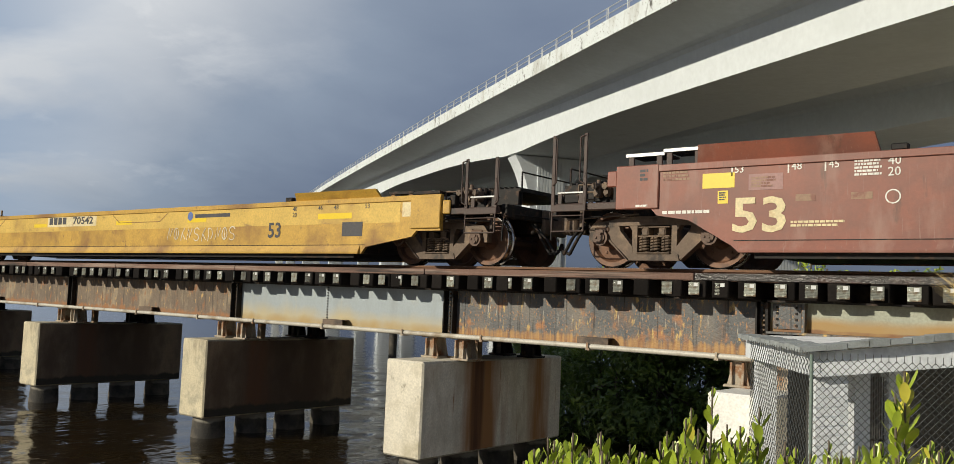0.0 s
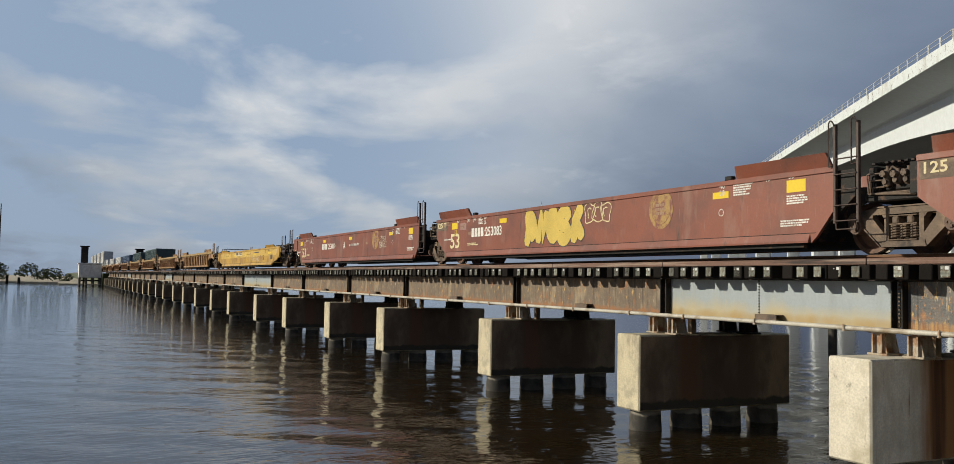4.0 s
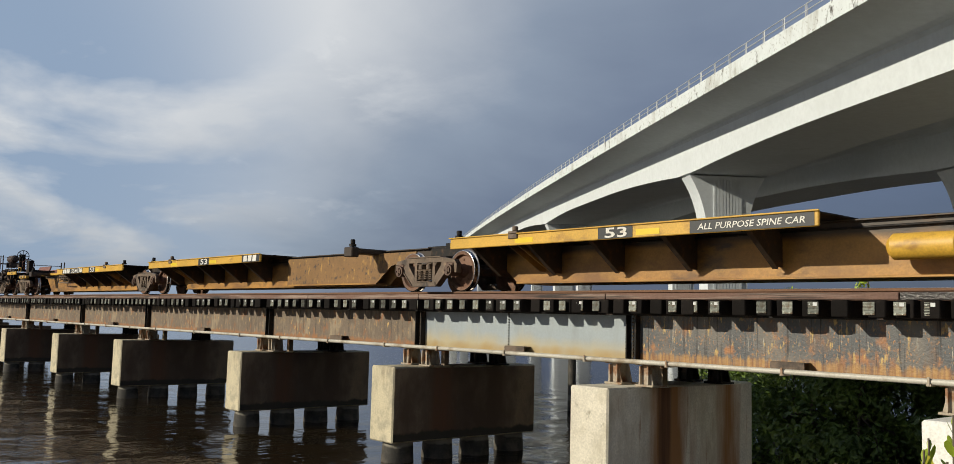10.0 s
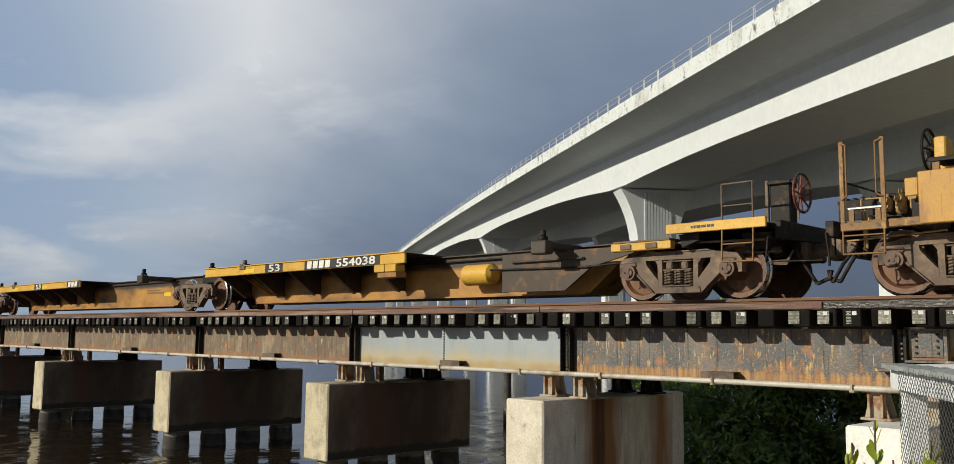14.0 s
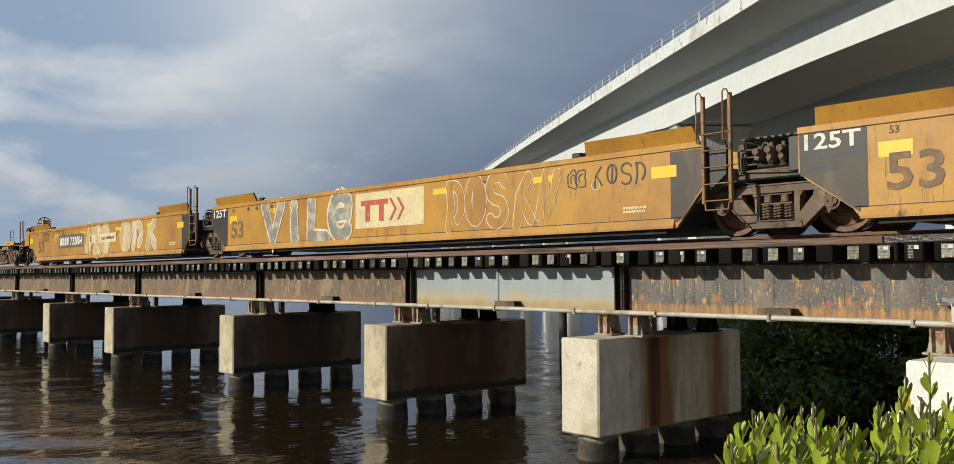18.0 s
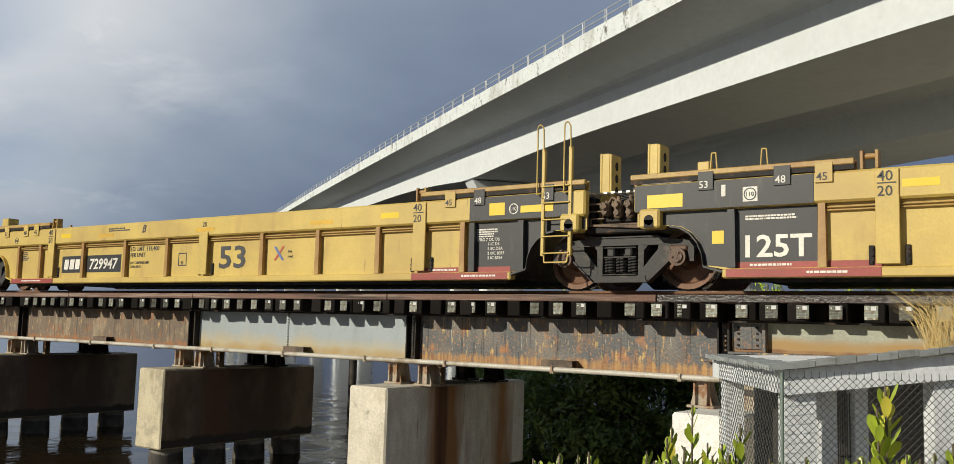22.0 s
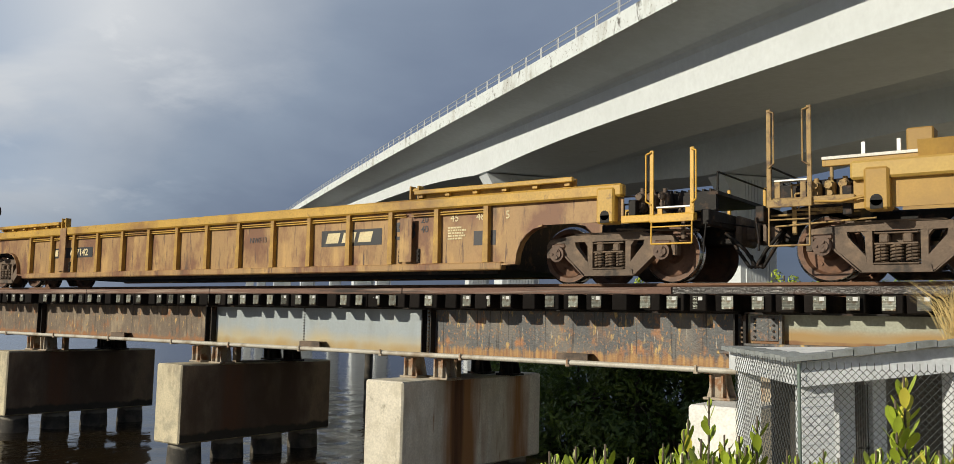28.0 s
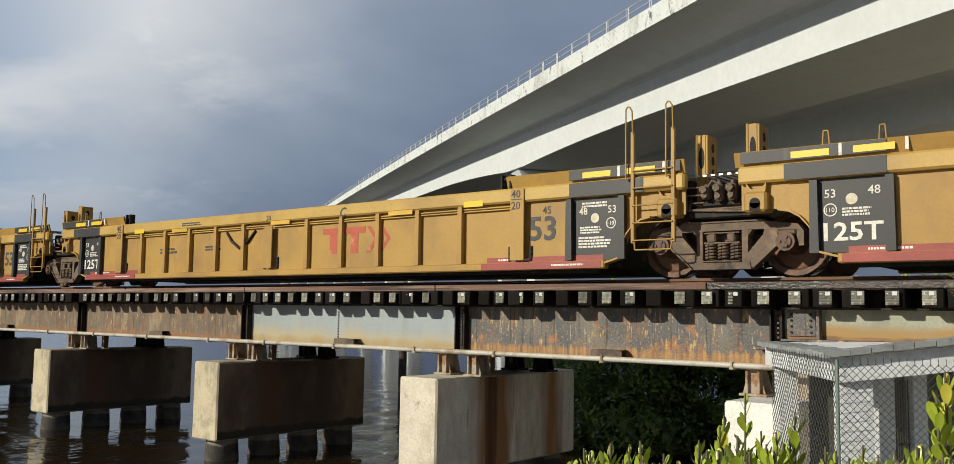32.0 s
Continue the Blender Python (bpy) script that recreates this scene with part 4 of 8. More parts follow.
CAP_RUST = material("rusty_bearing_cap", (0.11, 0.062, 0.04), 0.6, spots=[((0.07, 0.045, 0.032), 8.0, 0.5, 0.64, ONE)], bump=0.25)
WHEELSET = wheelset_mesh()
TRUCKS = {}
for key in ("truck", "truck_black"):
    bol = Build().box(-0.2, 0.2, -0.98, 0.98, 0.42, 0.66, 0.03).cyl((0, 0, 0.66), (0, 0, 0.78), 0.22, 16)
    for sx in (-0.36, 0.36):
        bol.box(sx - 0.05, sx + 0.05, -0.86, 0.86, 0.36, 0.44, 0.01)
    TRUCKS[key] = (bol.mesh("truck", M[key]), side_frame_mesh(M[key]), spring_mesh(M[key]), cap_mesh(CAP_RUST))
FRONT_AXLES, REAR_AXLES = [], []


def add_truck(car, x, key="truck", k=1.0):
    bolster, frame_me, spring, cap = TRUCKS[key]
    t = part("truck", bolster, None, car, "black cast steel two-axle truck" if key == "truck_black" else "grimy brown cast steel two-axle truck", (x, 0, 0))
    for side in (0, math.pi):
        for name, me in (("side_frame", frame_me), ("spring_nest", spring)):
            part(name, me, None, t).rotation_euler = (0, 0, side)
        for ax in (-0.9, 0.9):
            part("bearing_cap", cap, None, t, at=(ax, 0, 0.457)).rotation_euler = (0, 0, side)
    for ax, rows in ((-0.9, FRONT_AXLES), (0.9, REAR_AXLES)):
        rows.append(part("wheelset", WHEELSET, None, t, at=(ax, 0, 0.457)))
    t.scale = (k, k, k)
    return t


def lettering(body, size, x, z, mat, parent, y=-1.556, width=0.0, slant=0.0, name="lettering"):
    """Words in the built-in font on the south side, the lower left corner at x, z; width squeezes them to that length."""
    cu = bpy.data.curves.new(name, "FONT")
    cu.body, cu.size, cu.extrude, cu.shear, cu.resolution_u = body, size / 0.70, 0.0015, slant, 2
    cu.offset = (0.028 if size > 0.15 else 0.008) * size
    tmp = bpy.data.objects.new(name, cu)
    me = bpy.data.meshes.new_from_object(tmp)
    bpy.data.objects.remove(tmp)
    xs = [v.co.x for v in me.vertices]
    lo, hi = min(xs), max(xs)
    k = width / (hi - lo) if width else 1.0
    for v in me.vertices:
        v.co = Vector((x + (v.co.x - lo) * k, y - v.co.z, z + v.co.y))
    me.materials.clear()
    me.materials.append(mat)
    return part(name, me, None, parent)


def patch(parent, x0, z0, x1, z1, mat, y=-1.554, name="panel", label=""):
    return part(name, Build().box(x0, x1, y, y + 0.003, z0, z1), mat, parent, label)


def bars(parent, x, z, w, h, rows, mat, y=-1.5555, seed=0):
    """Small writing that cannot be read, as bars."""
    b = Build()
    rnd = random.Random(seed + int(x * 100))
    for i in range(rows):
        zz = z - i * h * 1.55
        xx = x
        end = x + w * rnd.uniform(0.7, 1.0)
        while xx < end:
            n = min(rnd.uniform(0.6, 2.4) * h, end - xx)
            b.box(xx, xx + n, y, y + 0.002, zz - h, zz)
            xx += n + 0.35 * h
    return part("small_lettering", b, mat, parent)


def blocks(parent, x, z, w, h, n, mat, y=-1.5565, lean=0.12, label="row of plain blocks in place of a company mark"):
    """A company mark as plain leaning blocks."""
    b = Build()
    step = w / n
    for i in range(n):
        a, c = x + i * step, x + (i + 0.78) * step
        b.prism([(a, z), (c, z), (c + lean * h, z + h), (a + lean * h, z + h)], y, y + 0.002)
    return part("company_mark", b, mat, parent, label)


def graffiti(parent, x0, z0, x1, z1, fill, line, seed, n=5, y=-1.556):
    """A sprayed tag: swollen overlapping shapes with a drawn outline."""
    rnd = random.Random(seed)
    w = (x1 - x0) / n
    for i in range(n):
        cx, cz = x0 + (i + 0.5) * w, (z0 + z1) / 2 + rnd.uniform(-0.05, 0.05) * (z1 - z0)
        rx, rz = w * rnd.uniform(0.52, 0.62), (z1 - z0) * rnd.uniform(0.42, 0.5)
        k = 22
        ph = [rnd.uniform(0, 6.28) for _ in range(3)]
        rim = []
        for j in range(k):
            a = 2 * math.pi * j / k
            r = 1 + 0.13 * math.sin(3 * a + ph[0]) + 0.08 * math.sin(5 * a + ph[1])
            c, s = math.cos(a), math.sin(a)
            rim.append((cx + rx * r * math.copysign(abs(c) ** 0.7, c), cz + rz * r * math.copysign(abs(s) ** 0.7, s)))
        yy = y - 0.0012 * (i % 3)
        if fill:
            part("sprayed_fill", Build().prism(rim, yy, yy + 0.0004), fill, parent, "sprayed graffiti fill")
        inner = [(cx + (p[0] - cx) * 0.42 + 0.1 * rx * math.sin(ph[2]), cz + (p[1] - cz) * 0.5) for p in rim[3:16]]
        half = min(0.020, 0.028 * (z1 - z0))
        g2 = Build()
        ribbon(g2, rim + rim[:1], half, yy - 0.001)
        ribbon(g2, inner, half, yy - 0.001)
        part("sprayed_outline", g2, line, parent, "sprayed graffiti outline")


def arc(cx, cz, rx, rz, a0, a1, n=10):
    return [(cx + rx * math.cos(radians(a0 + (a1 - a0) * k / n)), cz + rz * math.sin(radians(a0 + (a1 - a0) * k / n))) for k in range(n + 1)]


# strokes of sprayed capitals in a unit box
STROKES = {
    "H": [[(0.1, 0), (0.05, 1)], [(0.9, 0), (0.95, 1)], [(0.1, 0.48), (0.9, 0.52)]],
    "I": [[(0.5, 0), (0.45, 0.72)], [(0.45, 0.92), (0.46, 1)]],
    "L": [[(0.2, 1), (0.15, 0.05), (0.95, 0.0)]],
    "O": [arc(0.5, 0.5, 0.42, 0.5, 90, 450, 16)],
    "V": [[(0.0, 1), (0.5, 0), (1.0, 1)]],
    "E": [arc(0.55, 0.5, 0.45, 0.5, 40, 320, 12), [(0.15, 0.5), (0.85, 0.55), (0.9, 0.82)]],
    # loops, hooks and bars for tags that spell nothing
    "1": [arc(0.5, 0.55, 0.40, 0.45, 60, 400, 14), [(0.5, 0.1), (0.55, 0.9)]],
    "2": [[(0.15, 1), (0.25, 0.5), (0.1, 0)], arc(0.35, 0.55, 0.5, 0.42, 120, -60, 10)],
    "3": [[(0.2, 0), (0.35, 0.6), (0.8, 1)], [(0.35, 0.6), (0.9, 0.1)]],
    "4": [arc(0.5, 0.75, 0.42, 0.25, 20, 250, 8) + arc(0.45, 0.25, 0.42, 0.25, 80, -150, 8)],
    "5": [[(0.1, 0.1), (0.4, 1), (0.6, 0.3), (0.95, 0.95)]],
}


def ribbon(b, pts, half, y):
    """A flat painted stroke of even width with blunt rounded ends."""
    p = [Vector(q) for q in pts]
    rows = []
    for k, c in enumerate(p):
        d0 = (c - p[k - 1]).normalized() if k else (p[1] - c).normalized()
        d1 = (p[k + 1] - c).normalized() if k < len(p) - 1 else d0
        n = (d0 + d1).normalized() if (d0 + d1).length > 0.2 else d0
        m = half / max(0.55, n.dot(d0))
        rows.append((c, n, m))
    c, n, m = rows[0]
    rows.insert(0, (c - n * half * 0.7, n, half * 0.55))
    c, n, m = rows[-1]
    rows.append((c + n * half * 0.7, n, half * 0.55))
    v, f = [], []
    for k, (c, n, m) in enumerate(rows):
        v += [(c.x - n.y * m, y - 0.00004 * k, c.y + n.x * m), (c.x + n.y * m, y - 0.00004 * k, c.y - n.x * m)]
        if k:
            f.append((2 * k - 2, 2 * k - 1, 2 * k + 1, 2 * k))
    b.add(v, f)


def sprayed_word(parent, word, x0, z0, x1, z1, fill, line, half=0.13, rim=0.035, y=-1.5565, seed=1, lean=0.0):
    """Swollen sprayed shapes: a wide stroke for the rim and a narrower one for the filling."""
    r = random.Random(seed)
    w = (x1 - x0) / len(word)
    for i, ch in enumerate(word):
        cx, up = x0 + i * w + r.uniform(-0.05, 0.05) * w, r.uniform(-0.04, 0.04) * (z1 - z0)
        outer, inner = Build(), Build()
        for j, st in enumerate(STROKES[ch]):
            pts = [(cx + w * (0.08 + 0.84 * u) + lean * (v - 0.5), z0 + half + up + (z1 - z0 - 2 * half) * v) for u, v in st]
            ribbon(outer, pts, half + rim, y - 0.0012 * (i % 2) - 0.0002 * j)
            ribbon(inner, pts, half, y - 0.0035 - 0.0012 * (i % 2) - 0.0002 * j)
        part("sprayed_outline", outer, line, parent, "sprayed graffiti outline")
        if fill:
            part("sprayed_fill", inner, fill, parent, "sprayed graffiti fill")


def ladder(parent, x0, x1, z0, z1, mat, y=-1.5, rungs=5, loops=True, hoop=0.02):
    b = Build()
    for x in (x0, x1):
        b.box(x - 0.028, x + 0.028, y - 0.03, y + 0.03, z0, z1, 0.006)
        if loops:
            b.tube([(x - 0.03, y - 0.03, z1 - 0.70), (x - 0.09, y - 0.06, z1 - 0.72), (x - 0.09, y - 0.06, z1 + hoop), (x - 0.06, y - 0.06, z1 + hoop + 0.04), (x - 0.02, y - 0.06, z1 + hoop + 0.03), (x + 0.01, y - 0.05, z1 + hoop - 0.03), (x + 0.01, y - 0.03, z1 - 0.03)], 0.012, 6)
    top = z0 + (z1 - z0) * 0.62
    for i in range(rungs):
        z = z0 + 0.04 + (top - z0) * i / (rungs - 1)
        b.cyl((x0, y - 0.04, z), (x1, y - 0.04, z), 0.012, 6)
    return part("ladder", b, mat, parent)


def valve_cluster(car, x0, x1, y, z0, z1, mat, seed):
    """Air-brake gear: cast valves on a pipe bracket, with bolted covers and bent pipes."""
    r = random.Random(seed)
    n = max(2, int((x1 - x0) / 0.17))
    zm = (z0 + z1) / 2
    part("pipe_bracket", Build().box(x0, x1, y + 0.10, y + 0.16, z0, z1 - 0.06, 0.02), M["steel_dark"], car)
    for i in range(n):
        xx = x0 + (i + 0.5) * (x1 - x0) / n
        h = r.uniform(0.6, 1.0) * (z1 - z0) * 0.5
        b = Build().box(xx - 0.06, xx + 0.06, y - 0.02, y + 0.12, zm - h * 0.8, zm + h * 0.7, 0.025)
        b.cyl((xx, y - 0.09, zm + 0.3 * h), (xx, y, zm + 0.3 * h), 0.055, 12).cyl((xx, y - 0.05, zm - 0.35 * h), (xx, y, zm - 0.35 * h), 0.045, 10)
        b.cyl((xx, y + 0.05, zm + h * 0.6), (xx, y + 0.05, zm + h), 0.035, 8)
        for q in range(4):
            u = math.pi * q / 2 + 0.6
            b.cyl((xx + 0.042 * math.cos(u), y - 0.10, zm + 0.3 * h + 0.042 * math.sin(u)), (xx + 0.042 * math.cos(u), y - 0.085, zm + 0.3 * h + 0.042 * math.sin(u)), 0.010, 6)
        part("brake_valve", b, mat, car)
    for i in range(3):
        zz = z0 + 0.05 + i * (z1 - z0) * 0.28
        k = x0 - 0.12 - 0.04 * i
        part("brake_pipe", Build().tube([(x0 + 0.1, y - 0.03, zz), (k, y - 0.04 - 0.02 * i, zz), (k, y - 0.05, z0 - 0.05), (x1 + 0.12, y - 0.06, z0 - 0.05 - 0.03 * i), (x1 + 0.2, y - 0.02, z0 + 0.1)], 0.014, 6), mat, car)


def top_grates(car, x, d, top, mat, edge, zs=(0.20, 0.24)):
    """Two open walkway gratings on brackets over the end of the well."""
    for j, (a, c, z) in enumerate(((0.30, -0.30, top + zs[0]), (-0.32, -0.90, top + zs[1]))):
        lo, hi = min(x + d * a, x + d * c), max(x + d * a, x + d * c)
        g = Build()
        for q in range(10):
            yy = -1.46 + q * 0.055
            g.box(lo, hi, yy, yy + 0.012, z - 0.035, z)
        for q in range(7):
            xx = lo + (hi - lo) * q / 6
            g.box(xx - 0.006, xx + 0.006, -1.46, -0.95, z - 0.03, z - 0.006)
        part("walkway_grating", g, M["steel_dark"], car)
        part("grating_edge", Build().box(lo - 0.02, hi + 0.02, -1.49, -1.462, z - 0.05, z + 0.004, 0.004), edge, car)
        for xx in (lo + 0.07, hi - 0.07):
            part("grating_bracket", Build().box(xx - 0.045, xx + 0.045, -1.475, -1.44, top - 0.10 if j else top - 0.03, z - 0.051, 0.006), mat, car)


def jack_pad(car, x, d, mat, z0=0.84, z1=1.49):
    """Raised plate with rounded corners at the end of the side."""
    lo, hi = min(x + d * 0.42, x - d * 0.28), max(x + d * 0.42, x - d * 0.28)
    part("jacking_plate", Build().box(lo, hi, -1.585, -1.5515, z0, z1, 0.012), mat, car, "raised plate at the end of the side")
    e = x + d * 0.43
    part("lift_lug", Build().box(min(e, e + d * 0.17), max(e, e + d * 0.17), -1.54, -1.50, z1 - 0.30, z1 - 0.06, 0.015).box(min(e + d * 0.05, e + d * 0.11), max(e + d * 0.05, e + d * 0.11), -1.5425, -1.5405, z1 - 0.23, z1 - 0.13), mat, car)


def coupler_end(car, x, d, mat, dark, wheel=False, tall=2.06, brake=True, p=(0.95, 1.5), foot=0.53, gear=None, sill=0.86, rail=1.16, seed=1):
    """What stands beyond the outer truck: sill, coupler, hoses, platform, corner posts and steps."""
    X = lambda k: x + d * k
    bx = lambda b, a, c, *r: b.box(min(X(a), X(c)), max(X(a), X(c)), *r)
    gear = gear or M["truck"]
    part("draft_sill", bx(Build(), -0.6, 1.75, -0.26, 0.26, 0.60, 1.0, 0.02), dark, car)
    cp = bx(Build(), 1.75, 2.02, -0.10, 0.10, 0.66, 0.88, 0.03)
    bx(cp, 1.98, 2.17, -0.17, 0.13, 0.60, 0.94, 0.05)
    bx(cp, 1.70, 1.80, -0.36, 0.36, 0.58, 1.02, 0.03)
    part("coupler", cp, M["truck"], car)
    for q in (0.0, 0.11):
        part("air_hose", Build().tube([(X(1.62), -0.40 - q, 0.76), (X(1.78 + q), -0.43, 0.5), (X(1.95 + q), -0.40, 0.24), (X(2.12), -0.36, 0.30), (X(2.15), -0.34, 0.42)], 0.028, 8), dark, car)
    part("end_platform", bx(Build(), 0.45, 1.70, -1.0, 1.0, 1.28, 1.33).box(min(X(0.5), X(1.68)), max(X(0.5), X(1.68)), -1.02, -0.96, 1.05, 1.279), dark, car)
    bm = Build()
    bx(bm, 1.60, 1.72, -1.38, 1.38, 0.80, 1.02, 0.01)
    bx(bm, 0.46, 0.58, -1.38, 1.38, 0.84, 1.22, 0.01)
    bm.prism([(X(0.6), 1.2), (X(1.6), 1.02), (X(1.6), 0.86), (X(0.6), 0.80)], -0.60, -0.54)
    part("end_frame", bm, dark, car)
    gr = Build()
    for k in range(11):
        bx(gr, 0.47 + k * 0.11, 0.50 + k * 0.11, -1.0, 1.0, 1.331, 1.365)
    part("walkway_grating", gr, dark, car)
    for y0, y1 in ((-1.50, -1.43), (1.43, 1.50)):
        part("side_sill", bx(Build(), 0.40, p[1] + 0.04, y0, y1, sill, sill + 0.11, 0.01), mat, car)
    part("step_tread", bx(Build(), p[0] - 0.03, p[1] + 0.03, -1.545, -1.502, sill - 0.02, sill + 0.09, 0.008), mat, car)
    part("hand_rail", bx(Build(), p[0] + 0.04, p[1] - 0.03, -1.48, -1.36, rail - 0.03, rail, 0.006), GRATE, car, "pale galvanised walkway edge")
    for k in (p[0] + 0.1, p[1] - 0.09):
        part("stanchion", bx(Build(), k - 0.035, k + 0.035, -1.47, -1.44, sill + 0.11, rail - 0.031), mat, car)
    for i, k in enumerate(p):
        po = Build().box(X(k) - 0.03, X(k) + 0.03, -1.535, -1.505, sill + 0.06, tall, 0.006)
        for q in range(4):
            po.cyl((X(k), -1.542, sill + 0.15 + q * 0.04 + 0.3 * (q > 1)), (X(k), -1.53, sill + 0.15 + q * 0.04 + 0.3 * (q > 1)), 0.012, 6)
        part("corner_post", po, mat, car)
        s = -0.075 * (1 if i == 0 else -1)
        part("grab_iron", Build().tube([(X(k), -1.54, tall - 0.03), (X(k) + s, -1.56, tall - 0.06), (X(k) + s, -1.56, tall - 0.75), (X(k), -1.54, tall - 0.80)], 0.013, 6), mat, car)
        part("corner_post", Build().box(X(k) - 0.026, X(k) + 0.026, 1.49, 1.545, 0.85, tall - 0.2, 0.008), mat, car)
    part("sill_step", Build().tube([(X(p[0]), -1.53, sill), (X(p[0]), -1.54, foot), (X(p[1]), -1.54, foot), (X(p[1]), -1.53, sill)], 0.014, 6).tube([(X(p[0]), -1.54, (foot + sill) / 2 + 0.08), (X(p[1]), -1.54, (foot + sill) / 2 + 0.08)], 0.011, 6), mat, car)
    part("uncoupling_lever", Build().tube([(X(1.66), -1.42, 0.55), (X(1.70), -1.42, 0.85), (X(1.72), -1.0, 0.86), (X(1.95), -0.2, 0.85)], 0.014, 6).cyl((X(1.66), -1.42, 0.40), (X(1.66), -1.42, 0.55), 0.018, 6), dark, car)
    part("crossover_rail", Build().tube([(X(1.66), -0.9, 1.05), (X(1.66), -0.9, 1.62), (X(1.66), 1.3, 1.62), (X(1.66), 1.3, 1.05)], 0.016, 6), dark, car)
    part("brake_rod", Build().cyl((X(0.2), -1.25, 0.80), (X(1.5), -1.2, 0.74), 0.014, 6).cyl((X(0.5), -1.1, 0.92), (X(1.6), -1.1, 0.90), 0.018, 6), gear, car)
    part("brake_lever", Build().box(X(1.25) - 0.03, X(1.25) + 0.03, -1.2, -1.17, 0.62, 1.05, 0.01), gear, car)
    if brake:
        a, c = sorted((X(0.5), X(1.05)))
        valve_cluster(car, a, c, -1.22, 1.0, 1.42, gear, seed)
    if wheel:
        wx, wz = p[1] + 0.10, tall - 0.02
        hb = bx(Build(), wx - 0.22, wx - 0.08, -0.75, -0.45, 1.33, wz + 0.12, 0.02)
        part("brake_stand", hb, dark, car)
        part("stand_brace", bx(Build(), wx - 0.75, wx - 0.23, -0.68, -0.62, wz - 0.55, wz - 0.40).tube([(X(p[0]), -1.5, wz - 0.04), (X(wx - 0.2), -0.75, wz - 0.1)], 0.012, 6), mat, car)
        hand_wheel(car, X(wx), d, -0.6, wz + 0.03, dark)


def hand_wheel(car, x, d, y, z, mat, rad=0.29):
    hw = Build()
    n = 24
    at = lambda a, r: (x, y + r * math.cos(a), z + r * math.sin(a))
    for k in range(n):
        hw.cyl(at(2 * math.pi * k / n, rad), at(2 * math.pi * (k + 1) / n, rad), 0.02, 6)
    for k in range(8):
        a = math.pi * k / 4
        hw.cyl((x - d * 0.04, y, z), at(a, rad), 0.016, 5)
    hw.cyl((x - d * 0.09, y, z), (x + d * 0.02, y, z), 0.085, 12)
    part("brake_wheel", hw, mat, car).rotation_euler = (0, 0, 0)


